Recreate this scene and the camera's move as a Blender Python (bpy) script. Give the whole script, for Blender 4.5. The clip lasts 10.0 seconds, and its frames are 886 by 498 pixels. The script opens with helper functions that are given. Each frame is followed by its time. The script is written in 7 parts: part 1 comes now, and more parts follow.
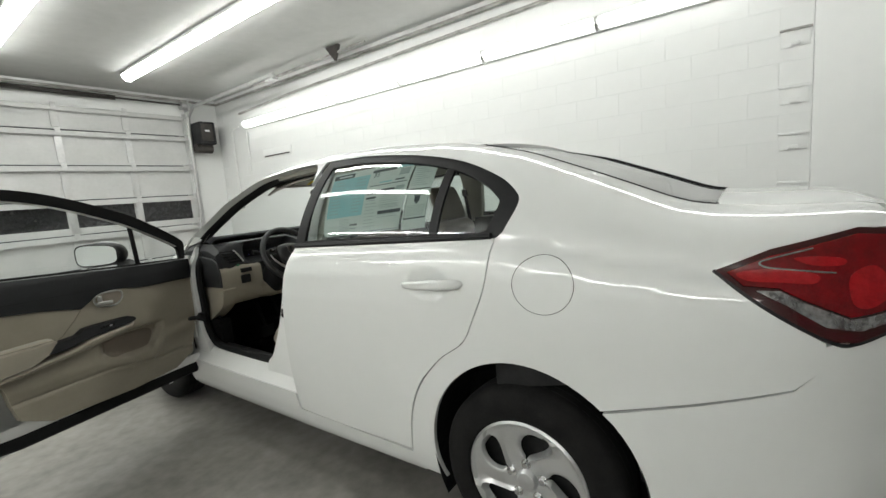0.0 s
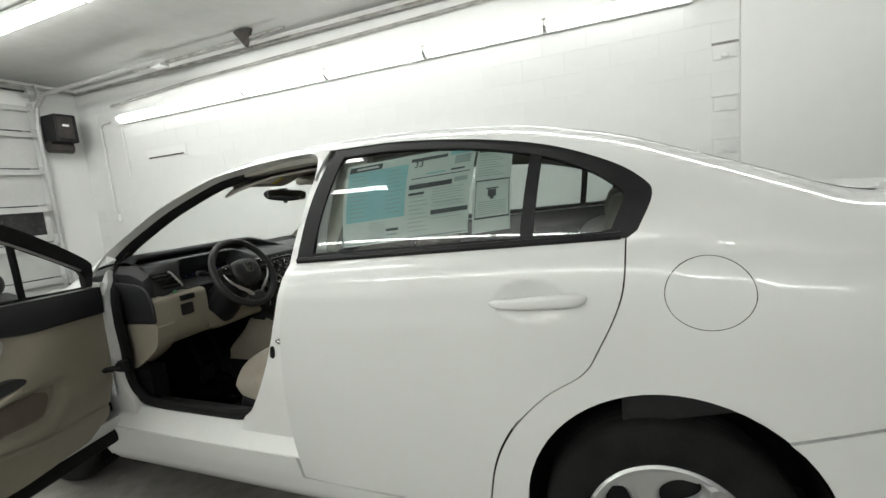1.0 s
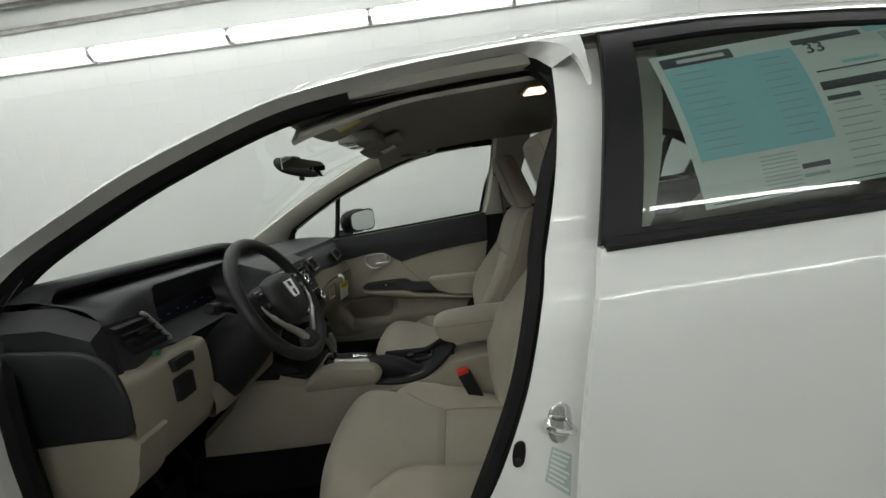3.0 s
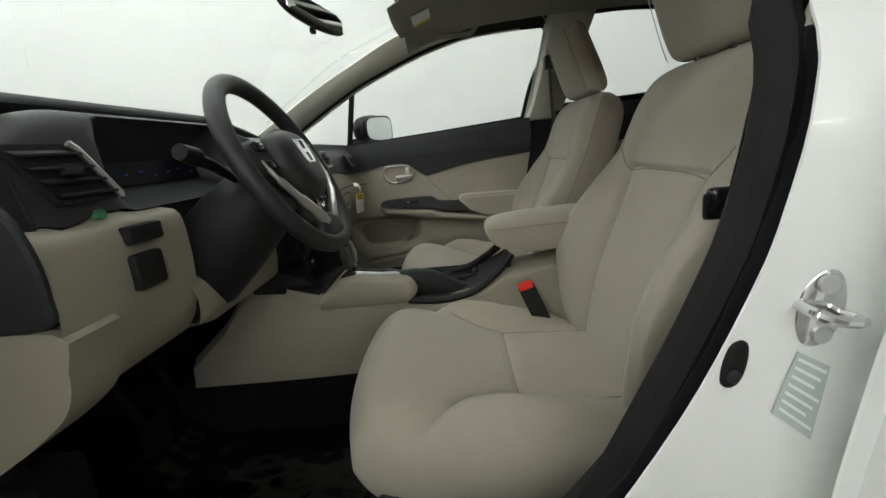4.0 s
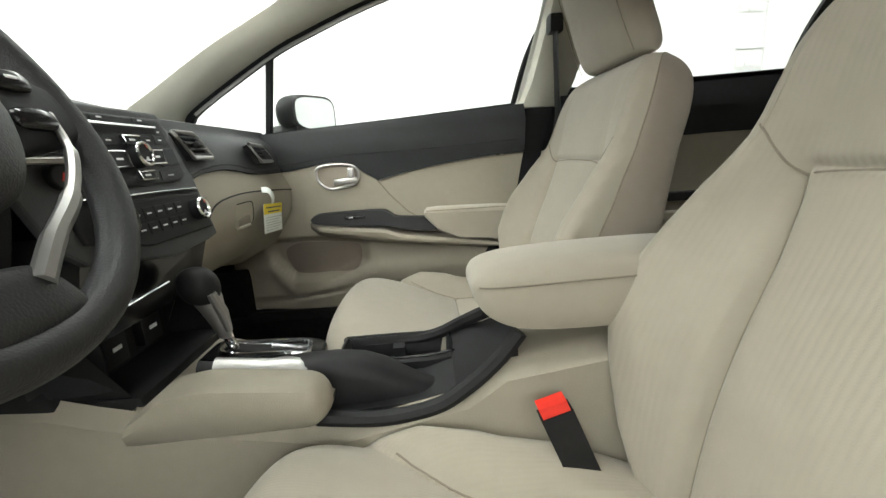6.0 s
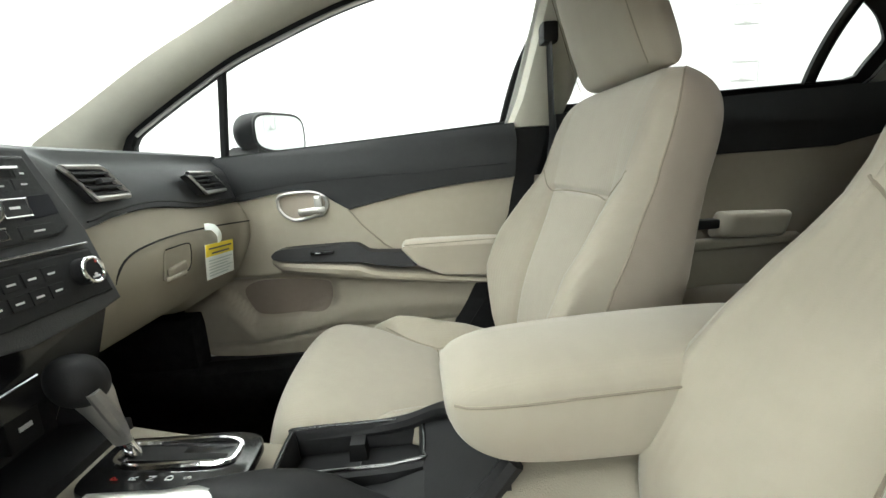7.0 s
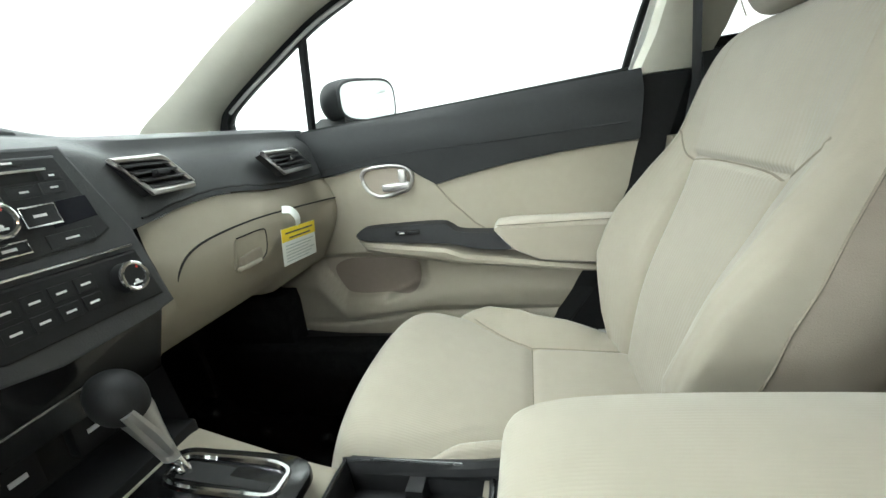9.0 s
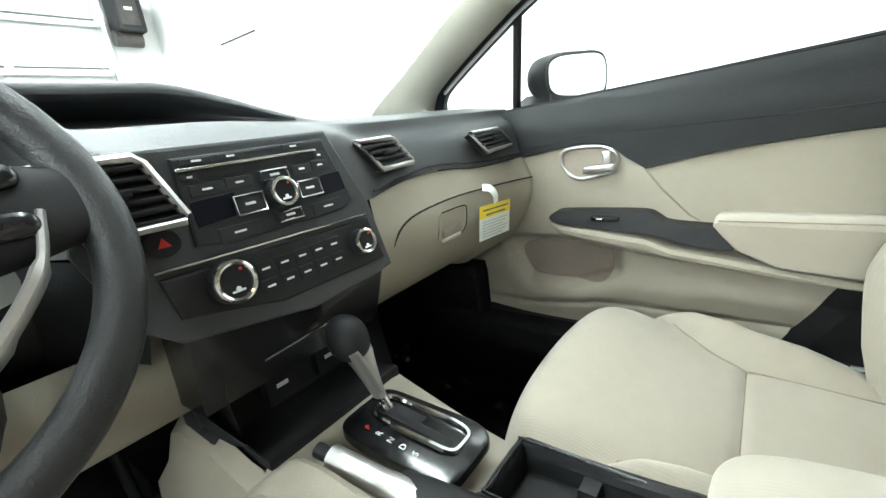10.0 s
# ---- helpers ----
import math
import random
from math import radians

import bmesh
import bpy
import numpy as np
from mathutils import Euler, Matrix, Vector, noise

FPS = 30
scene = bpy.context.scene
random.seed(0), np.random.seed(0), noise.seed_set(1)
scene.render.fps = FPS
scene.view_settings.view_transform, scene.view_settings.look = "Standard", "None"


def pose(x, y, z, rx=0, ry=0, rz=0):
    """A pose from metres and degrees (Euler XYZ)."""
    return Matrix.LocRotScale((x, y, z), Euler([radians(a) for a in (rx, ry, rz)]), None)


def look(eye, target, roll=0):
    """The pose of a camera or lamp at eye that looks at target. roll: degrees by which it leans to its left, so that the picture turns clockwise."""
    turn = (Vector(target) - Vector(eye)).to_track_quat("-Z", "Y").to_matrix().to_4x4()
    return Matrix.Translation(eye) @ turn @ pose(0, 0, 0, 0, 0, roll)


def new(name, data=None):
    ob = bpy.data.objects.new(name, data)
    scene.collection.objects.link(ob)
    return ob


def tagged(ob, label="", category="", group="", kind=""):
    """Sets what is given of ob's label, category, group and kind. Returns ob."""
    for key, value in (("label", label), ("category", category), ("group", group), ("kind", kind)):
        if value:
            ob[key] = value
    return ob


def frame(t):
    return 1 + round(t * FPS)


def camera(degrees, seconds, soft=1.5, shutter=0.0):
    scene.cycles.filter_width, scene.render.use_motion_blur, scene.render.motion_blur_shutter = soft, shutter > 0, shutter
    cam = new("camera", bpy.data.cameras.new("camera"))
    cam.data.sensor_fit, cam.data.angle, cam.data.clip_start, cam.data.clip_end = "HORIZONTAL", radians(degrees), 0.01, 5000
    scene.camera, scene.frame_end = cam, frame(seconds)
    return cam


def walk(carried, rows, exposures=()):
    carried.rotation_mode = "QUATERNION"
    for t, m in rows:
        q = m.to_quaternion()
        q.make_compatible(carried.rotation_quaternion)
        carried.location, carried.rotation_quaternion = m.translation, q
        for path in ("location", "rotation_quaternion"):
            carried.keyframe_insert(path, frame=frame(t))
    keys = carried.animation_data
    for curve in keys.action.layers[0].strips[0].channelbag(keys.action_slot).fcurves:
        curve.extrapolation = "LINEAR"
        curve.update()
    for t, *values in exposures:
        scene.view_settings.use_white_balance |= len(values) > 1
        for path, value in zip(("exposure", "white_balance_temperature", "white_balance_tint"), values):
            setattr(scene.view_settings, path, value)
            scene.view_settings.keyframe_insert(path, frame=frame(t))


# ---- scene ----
cam = camera(92.2, 10.0)
PATH = [
    (0, (-1.989, -0.564, 1.253), (-0.378, 0.591, 0.992), -4.6),
    (0.5, (-1.995, -0.226, 1.258), (-0.277, 0.765, 1.005), -4.8),
    (1, (-1.959, 0.12, 1.253), (-0.112, 0.841, 0.989), -5.2),
    (1.5, (-1.858, 0.463, 1.238), (0.038, 1.026, 0.944), -4.9),
    (2, (-1.724, 0.793, 1.225), (0.212, 1.21, 0.947), -4.3),
    (2.2, (-1.679, 0.921, 1.227), (0.283, 1.198, 0.958), -4.4),
    (3.3, (-1.376, 1.401, 1.132), (0.604, 1.468, 0.856), -7.1),
    (3.5, (-1.313, 1.439, 1.084), (0.664, 1.542, 0.802), -6.8),
    (4, (-1.178, 1.493, 0.958), (0.765, 1.581, 0.492), -5.7),
    (4.5, (-1.031, 1.506, 0.889), (0.908, 1.525, 0.399), -4.1),
    (5, (-0.9, 1.503, 0.889), (1.039, 1.385, 0.411), -2.8),
    (5.5, (-0.767, 1.497, 0.908), (1.18, 1.359, 0.472), -2.7),
    (5.7, (-0.708, 1.49, 0.906), (1.236, 1.404, 0.446), -3.2),
    (6.8, (-0.487, 1.451, 0.94), (1.474, 1.391, 0.552), -4.8),
    (7, (-0.458, 1.44, 0.948), (1.499, 1.328, 0.553), -3.8),
    (7.5, (-0.391, 1.408, 0.954), (1.563, 1.257, 0.552), -3.8),
    (8, (-0.346, 1.385, 0.97), (1.605, 1.229, 0.555), -3.2),
    (8.5, (-0.307, 1.38, 0.977), (1.634, 1.387, 0.492), -4.7),
    (9, (-0.3, 1.396, 0.967), (1.6, 1.822, 0.422), -6.75),
    (9.5, (-0.291, 1.408, 0.982), (1.419, 2.293, 0.442), -8.1),
    (10, (-0.301, 1.414, 0.984), (1.214, 2.596, 0.43), -7.3),
]

# exposure follows the clip: outside first, then opened up for the cabin
EXPO = [(0.0, 0.24, 6500, 10), (2.2, 0.06, 6500, 10), (3.3, -0.28, 6400, 9), (3.9, 0.2, 6400, 9), (4.5, 1.05, 6500, 10), (5.5, 1.42, 6500, 10), (7.5, 1.9, 6250, 7), (9.0, 2.0, 6050, 5), (10.0, 2.28, 6000, 5)]
walk(cam, [(t, look(eye, target, roll)) for t, eye, target, roll in PATH], EXPO)

# ---- world: a closed garage, so only a faint grey outside
world = bpy.data.worlds.new("world")
scene.world = world
world.use_nodes = True
world.node_tree.nodes["Background"].inputs[0].default_value = (0.6, 0.65, 0.7, 1)
world.node_tree.nodes["Background"].inputs[1].default_value = 0.05
LAMP = 13.0      # strength of the fluorescent diffusers


# ---- materials
def material(name, col, rough=0.5, metal=0.0, col2=None, scale=8.0, bump=0.0, bscale=60.0, coat=0.0, spec=0.5,
             rvar=0.0, fine=0.0, sheen=0.0, rand=0.0, stretch=(1, 1, 1)):
    """Principled with colour mottling at two scales, grain bump and roughness variation."""
    m = bpy.data.materials.new(name)
    m.use_nodes = True
    nt = m.node_tree
    b = nt.nodes["Principled BSDF"]
    b.inputs["Base Color"].default_value = (*col, 1)
    b.inputs["Roughness"].default_value = rough
    b.inputs["Metallic"].default_value = metal
    b.inputs["Specular IOR Level"].default_value = spec
    b.inputs["Coat Weight"].default_value = coat
    b.inputs["Coat Roughness"].default_value = 0.015
    b.inputs["Sheen Weight"].default_value = sheen
    tc = nt.nodes.new("ShaderNodeTexCoord")
    mp = nt.nodes.new("ShaderNodeMapping")
    mp.inputs["Scale"].default_value = stretch
    nt.links.new(tc.outputs["Object"], mp.inputs[0])

    def noise_node(s, detail=4.0):
        n = nt.nodes.new("ShaderNodeTexNoise")
        n.inputs["Scale"].default_value = s
        n.inputs["Detail"].default_value = detail
        nt.links.new(mp.outputs[0], n.inputs["Vector"])
        return n
    if col2 is not None:
        n1, n2 = noise_node(scale), noise_node(scale * 7.3)
        mx = nt.nodes.new("ShaderNodeMath")
        mx.operation = "MULTIPLY_ADD"
        nt.links.new(n2.outputs["Fac"], mx.inputs[0])
        mx.inputs[1].default_value = 0.5
        nt.links.new(n1.outputs["Fac"], mx.inputs[2])
        rp = nt.nodes.new("ShaderNodeValToRGB")
        rp.color_ramp.elements[0].position, rp.color_ramp.elements[1].position = 0.5, 1.0
        rp.color_ramp.elements[0].color, rp.color_ramp.elements[1].color = (*col, 1), (*col2, 1)
        nt.links.new(mx.outputs[0], rp.inputs[0])
        last = rp.outputs[0]
        if rand:
            oi = nt.nodes.new("ShaderNodeObjectInfo")
            hv = nt.nodes.new("ShaderNodeHueSaturation")
            ma = nt.nodes.new("ShaderNodeMath")
            ma.operation = "MULTIPLY_ADD"
            nt.links.new(oi.outputs["Random"], ma.inputs[0])
            ma.inputs[1].default_value, ma.inputs[2].default_value = rand, 1 - rand / 2
            nt.links.new(ma.outputs[0], hv.inputs["Value"])
            nt.links.new(last, hv.inputs["Color"])
            last = hv.outputs[0]
        nt.links.new(last, b.inputs["Base Color"])
    if rvar:
        n3 = noise_node(scale * 2)
        mr = nt.nodes.new("ShaderNodeMapRange")
        mr.inputs[3].default_value, mr.inputs[4].default_value = max(0.0, rough - rvar), rough + rvar
        nt.links.new(n3.outputs["Fac"], mr.inputs[0])
        nt.links.new(mr.outputs[0], b.inputs["Roughness"])
    if bump:
        n4 = noise_node(bscale, 6.0)
        bp = nt.nodes.new("ShaderNodeBump")
        bp.inputs["Strength"].default_value = bump
        bp.inputs["Distance"].default_value = 0.002
        nt.links.new(n4.outputs["Fac"], bp.inputs["Height"])
        nt.links.new(bp.outputs[0], b.inputs["Normal"])
    return m


def woven(name, col, col2, rib=620.0, deep=0.11, height=0.0006):
    """Seat cloth: fine horizontal ribs broken by short threads."""
    m = material(name, col, 0.9, col2=col2, scale=5, sheen=0.25)
    nt = m.node_tree
    tc = nt.nodes.new("ShaderNodeTexCoord")
    w = nt.nodes.new("ShaderNodeTexWave")
    w.wave_type, w.bands_direction = "BANDS", "X"
    w.inputs["Scale"].default_value = rib / 6.0
    w.inputs["Distortion"].default_value = 1.2
    w.inputs["Detail"].default_value = 2
    n = nt.nodes.new("ShaderNodeTexNoise")
    n.inputs["Scale"].default_value = rib * 3
    nt.links.new(tc.outputs["Object"], w.inputs["Vector"])
    nt.links.new(tc.outputs["Object"], n.inputs["Vector"])
    add = nt.nodes.new("ShaderNodeMath")
    add.operation = "MULTIPLY_ADD"
    nt.links.new(n.outputs["Fac"], add.inputs[0])
    add.inputs[1].default_value = 0.8
    nt.links.new(w.outputs["Fac"], add.inputs[2])
    bp = nt.nodes.new("ShaderNodeBump")
    bp.inputs["Strength"].default_value, bp.inputs["Distance"].default_value = deep, height
    nt.links.new(add.outputs[0], bp.inputs["Height"])
    nt.links.new(bp.outputs[0], nt.nodes["Principled BSDF"].inputs["Normal"])
    return m


def glass(name, tint=(0.9, 0.95, 0.93), refl=0.08, edge=0.8, power=4.0):
    m = bpy.data.materials.new(name)
    m.use_nodes = True
    nt = m.node_tree
    nt.nodes.clear()
    out = nt.nodes.new("ShaderNodeOutputMaterial")
    tr, gl, mx = nt.nodes.new("ShaderNodeBsdfTransparent"), nt.nodes.new("ShaderNodeBsdfGlossy"), nt.nodes.new("ShaderNodeMixShader")
    lw, pw, ma = nt.nodes.new("ShaderNodeLayerWeight"), nt.nodes.new("ShaderNodeMath"), nt.nodes.new("ShaderNodeMath")
    pw.operation, ma.operation = "POWER", "MULTIPLY_ADD"
    nt.links.new(lw.outputs["Facing"], pw.inputs[0])
    pw.inputs[1].default_value = power
    nt.links.new(pw.outputs[0], ma.inputs[0])
    ma.inputs[1].default_value, ma.inputs[2].default_value = edge, refl
    tr.inputs[0].default_value = (*tint, 1)
    gl.inputs["Roughness"].default_value = 0.01
    nt.links.new(ma.outputs[0], mx.inputs[0])
    nt.links.new(tr.outputs[0], mx.inputs[1])
    nt.links.new(gl.outputs[0], mx.inputs[2])
    nt.links.new(mx.outputs[0], out.inputs[0])
    return m


def emitter(name, col, strength):
    m = bpy.data.materials.new(name)
    m.use_nodes = True
    b = m.node_tree.nodes["Principled BSDF"]
    b.inputs["Base Color"].default_value = (*col, 1)
    b.inputs["Emission Color"].default_value = (*col, 1)
    b.inputs["Emission Strength"].default_value = strength
    return m


PAINT = material("white_paint", (0.74, 0.75, 0.735), 0.5, coat=1.0, col2=(0.76, 0.765, 0.75), scale=3, spec=0.3)
JAMB = material("jamb_paint", (0.76, 0.77, 0.75), 0.4, coat=0.5, col2=(0.8, 0.8, 0.79), scale=9)
BLACK = material("black_trim", (0.010, 0.010, 0.011), 0.55, col2=(0.016, 0.016, 0.017), scale=20, bump=0.1, bscale=400, spec=0.28)
RUBBER = material("rubber", (0.005, 0.005, 0.005), 0.75, col2=(0.009, 0.009, 0.009), scale=25, bump=0.2, bscale=300, spec=0.25)
TYRE = material("tyre", (0.008, 0.008, 0.008), 0.85, col2=(0.016, 0.0155, 0.015), scale=14, bump=0.3, bscale=180, spec=0.15)
DARK = material("underbody", (0.006, 0.006, 0.007), 0.9, col2=(0.015, 0.015, 0.015), scale=9, bump=0.5, bscale=60)
SILVER = material("silver_wheel", (0.62, 0.63, 0.63), 0.32, metal=0.75, col2=(0.68, 0.68, 0.68), scale=6, rvar=0.06)
CHROME = material("chrome", (0.8, 0.8, 0.8), 0.12, metal=1.0, col2=(0.75, 0.75, 0.76), scale=30)
SATIN = material("satin_silver", (0.46, 0.45, 0.435), 0.36, metal=0.8, col2=(0.52, 0.51, 0.495), scale=30)
LEATHER = material("black_leather", (0.018, 0.018, 0.019), 0.45, col2=(0.016, 0.016, 0.017), scale=14, bump=0.4, bscale=500)
# dark grey chosen to weaken light bouncing forward from the rear
BOUNCECUT = material("bounce_cutting_wall", (0.10, 0.095, 0.09), 0.7, col2=(0.15, 0.145, 0.135), scale=1.5, bump=0.3, bscale=25)
DASH = material("dash_black", (0.012, 0.0127, 0.014), 0.52, col2=(0.018, 0.019, 0.0205), scale=12, bump=0.35, bscale=550, rvar=0.06, spec=0.4)
DASHTOP = material("dash_grey_black", (0.038, 0.0395, 0.042), 0.5, col2=(0.048, 0.0495, 0.0525), scale=12, bump=0.35, bscale=550, rvar=0.06, spec=0.45)
PIANO = material("gloss_black", (0.010, 0.010, 0.011), 0.16, col2=(0.016, 0.016, 0.017), scale=20)
SCREEN = material("dark_display", (0.004, 0.004, 0.008), 0.35, col2=(0.007, 0.007, 0.012), scale=30, spec=0.15)
BEIGE = material("beige_plastic", (0.300, 0.270, 0.214), 0.55, col2=(0.330, 0.298, 0.238), scale=7, bump=0.3, bscale=600, rvar=0.05, spec=0.35)
CLOTH = woven("beige_cloth", (0.318, 0.286, 0.230), (0.352, 0.318, 0.258))
CLOTHBACK = woven("beige_corded_cloth", (0.318, 0.286, 0.230), (0.352, 0.318, 0.258), rib=230, deep=0.22, height=0.0012)
CLOTHRIB = woven("beige_ribbed_cloth", (0.332, 0.298, 0.240), (0.366, 0.330, 0.268), rib=420, deep=0.16, height=0.0008)
GRILLE = material("speaker_grille", (0.190, 0.158, 0.128), 0.7, col2=(0.215, 0.180, 0.147), scale=9, bump=0.5, bscale=900, spec=0.25)
SEATSIDE = material("seat_side_cloth", (0.285, 0.245, 0.200), 0.85, col2=(0.315, 0.272, 0.224), scale=6, bump=0.3, bscale=700, sheen=0.2)
# beige set darker and greener than the pillar trim: roof shade in the colour
HEADLINER_SHADED = material("headliner", (0.30, 0.29, 0.255), 0.95, col2=(0.335, 0.325, 0.285), scale=10, bump=0.5, bscale=500)
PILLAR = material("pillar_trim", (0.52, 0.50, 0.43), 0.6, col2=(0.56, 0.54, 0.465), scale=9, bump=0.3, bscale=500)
CARPET = material("black_carpet", (0.006, 0.006, 0.0065), 0.98, col2=(0.013, 0.013, 0.013), scale=40, bump=1.0, bscale=500, spec=0.1)
PLASTICFILM = material("clear_floor_film", (0.006, 0.006, 0.0065), 0.14, col2=(0.013, 0.013, 0.014), scale=5, bump=0.9, bscale=9, spec=0.5)
RED = material("red_lens", (0.20, 0.003, 0.006), 0.10, coat=1.0, col2=(0.11, 0.002, 0.004), scale=25)
DARKRED = material("dark_red_lens", (0.05, 0.003, 0.005), 0.10, coat=1.0, col2=(0.03, 0.002, 0.003), scale=25)
BRIGHTRED = material("lamp_reflector_red", (0.42, 0.008, 0.012), 0.2, coat=1.0, col2=(0.26, 0.004, 0.007), scale=40, bump=0.5, bscale=160)
SEAM = material("seam_thread", (0.215, 0.19, 0.150), 0.9, col2=(0.245, 0.215, 0.17), scale=60)
# clear lens; the dark-to-pale mottling paints in streaky reflections
CLEARLENS = material("painted_reflection_lens", (0.10, 0.10, 0.10), 0.12, metal=0.7, coat=1.0, col2=(0.85, 0.85, 0.85), scale=14, bump=0.4, bscale=40)
REDPLASTIC = material("red_button", (0.75, 0.03, 0.02), 0.35, col2=(0.8, 0.05, 0.03), scale=30)
PAPER = material("white_paper", (0.78, 0.82, 0.79), 0.7, col2=(0.81, 0.84, 0.81), scale=12)
CYAN = material("cyan_print", (0.36, 0.68, 0.74), 0.7, col2=(0.42, 0.72, 0.77), scale=14)
INK = material("dark_print", (0.06, 0.07, 0.08), 0.7, col2=(0.09, 0.1, 0.11), scale=20)
INKGREY = material("grey_print", (0.42, 0.48, 0.47), 0.7, col2=(0.5, 0.55, 0.54), scale=30)
YELLOW = material("yellow_print", (0.85, 0.66, 0.02), 0.6, col2=(0.88, 0.70, 0.05), scale=20)
LEGEND = material("white_legend", (0.75, 0.75, 0.75), 0.5, col2=(0.8, 0.8, 0.8), scale=50)
WALL = material("painted_block", (0.66, 0.665, 0.655), 0.55, col2=(0.675, 0.68, 0.668), scale=2.2, bump=0.22, bscale=45, rand=0.006)
MORTAR = material("painted_joint", (0.62, 0.625, 0.615), 0.6, col2=(0.66, 0.665, 0.65), scale=5, bump=0.6, bscale=60)
PLASTER = material("painted_plaster", (0.69, 0.695, 0.685), 0.6, col2=(0.72, 0.725, 0.71), scale=1.3, bump=0.2, bscale=30)
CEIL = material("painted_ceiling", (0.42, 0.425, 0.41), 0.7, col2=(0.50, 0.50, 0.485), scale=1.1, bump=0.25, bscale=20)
CONCRETE = material("concrete_floor", (0.105, 0.098, 0.088), 0.45, col2=(0.275, 0.262, 0.240), scale=1.9, bump=0.4, bscale=35, rvar=0.18)
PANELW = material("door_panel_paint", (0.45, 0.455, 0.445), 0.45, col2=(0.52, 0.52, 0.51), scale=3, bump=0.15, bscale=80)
GALV = material("galvanised_steel", (0.52, 0.52, 0.52), 0.42, metal=0.8, col2=(0.62, 0.62, 0.61), scale=25)
DUST = material("dirty_pipe", (0.42, 0.41, 0.39), 0.6, metal=0.2, col2=(0.16, 0.15, 0.14), scale=7)
BLACKSTEEL = material("dark_steel", (0.03, 0.028, 0.026), 0.5, metal=0.3, col2=(0.06, 0.05, 0.045), scale=20)
TUBE = emitter("fluorescent_diffuser", (0.98, 1.0, 0.96), LAMP * 1.3)
TUBE_WALL = emitter("wall_lamp_diffuser", (0.98, 1.0, 0.96), LAMP * 0.3)
TUBE_FAR = emitter("far_lamp_diffuser", (0.98, 1.0, 0.96), LAMP * 1.75)
DOME = emitter("warm_dome_lens", (1.0, 0.62, 0.42), 3.0)
BLUEGLOW = emitter("instrument_glow", (0.05, 0.045, 0.3), 0.03)
CLEAR = glass("window_glass", (0.93, 0.955, 0.945), 0.06)
SCREENGLASS = glass("windshield_glass", (0.93, 0.955, 0.945), 0.03, 0.25)
BACKGLASS = glass("rear_window_glass", (0.55, 0.60, 0.58), 0.16, 0.8, 2.2)
TINTED = glass("rear_tinted_glass", (0.58, 0.64, 0.62))
MIRROR = material("mirror_glass", (0.85, 0.88, 0.88), 0.02, metal=1.0)


# ---- mesh helpers
def link(name, me, mats, parent=None, label="", smooth=True):
    ob = new(name, me)
    for m in (mats if isinstance(mats, (list, tuple)) else [mats]):
        me.materials.append(m)
    if parent is not None:
        if parent.parent is not None and parent.parent.parent is not None:
            parent = parent.parent
        ob.parent = parent
    if label:
        tagged(ob, label)
    return ob


def part(name, bm, mat, parent=None, label="", smooth=True, M=None):
    """Links a bmesh as one mesh object under a thing or a part."""
    if M is not None:
        bmesh.ops.transform(bm, matrix=M, verts=bm.verts)
        if M.determinant() < 0:
            bmesh.ops.reverse_faces(bm, faces=bm.faces)
    me = bpy.data.meshes.new(name)
    if smooth:
        for f in bm.faces:
            f.smooth = True
        for e in bm.edges:
            if len(e.link_faces) == 2 and e.calc_face_angle(0) > 0.65:
                e.smooth = False
    bm.to_mesh(me)
    bm.free()
    return link(name, me, mat, parent, label)


def thing(name, label, category, group="", kind="", at=(0, 0, 0)):
    ob = new(name)
    ob.location = at
    ob.empty_display_size = 0.1
    return tagged(ob, label, category, group, kind)


def box(x0, x1, y0, y1, z0, z1, bev=0.0, seg=2):
    bm = bmesh.new()
    bmesh.ops.create_cube(bm, size=1.0)
    bmesh.ops.transform(bm, matrix=Matrix.Translation(((x0 + x1) / 2, (y0 + y1) / 2, (z0 + z1) / 2)) @
                        Matrix.Diagonal((abs(x1 - x0), abs(y1 - y0), abs(z1 - z0), 1)), verts=bm.verts)
    if bev:
        bmesh.ops.bevel(bm, geom=bm.edges[:], offset=bev, segments=seg, profile=0.6, affect="EDGES")
    return bm


def join(*bms):
    a = bms[0]
    for b in bms[1:]:
        me = bpy.data.meshes.new("tmp")
        b.to_mesh(me)
        b.free()
        a.from_mesh(me)
        bpy.data.meshes.remove(me)
    return a


def rod(p, q, r, n=12, r2=None):
    """A closed cylinder or cone from p to q."""
    bm = bmesh.new()
    p, q = Vector(p), Vector(q)
    d = q - p
    bmesh.ops.create_cone(bm, cap_ends=True, segments=n, radius1=r, radius2=r if r2 is None else r2, depth=d.length)
    bmesh.ops.transform(bm, matrix=Matrix.Translation((p + q) / 2) @ d.to_track_quat("Z", "Y").to_matrix().to_4x4(), verts=bm.verts)
    return bm


def cr(pts, k=6, closed=False):
    """Catmull-Rom curve through the points."""
    P = [np.array(p, float) for p in pts]
    n = len(P)
    out = []
    for i in range(n if closed else n - 1):
        a, b, c, d = (P[(i - 1) % n] if closed or i else 2 * P[0] - P[1]), P[i], P[(i + 1) % n], (P[(i + 2) % n] if closed or i + 2 < n else 2 * P[-1] - P[-2])
        for j in range(k):
            t = j / k
            out.append(0.5 * (2 * b + (c - a) * t + (2 * a - 5 * b + 4 * c - d) * t * t + (3 * b - a - 3 * c + d) * t ** 3))
    if not closed:
        out.append(P[-1])
    return out


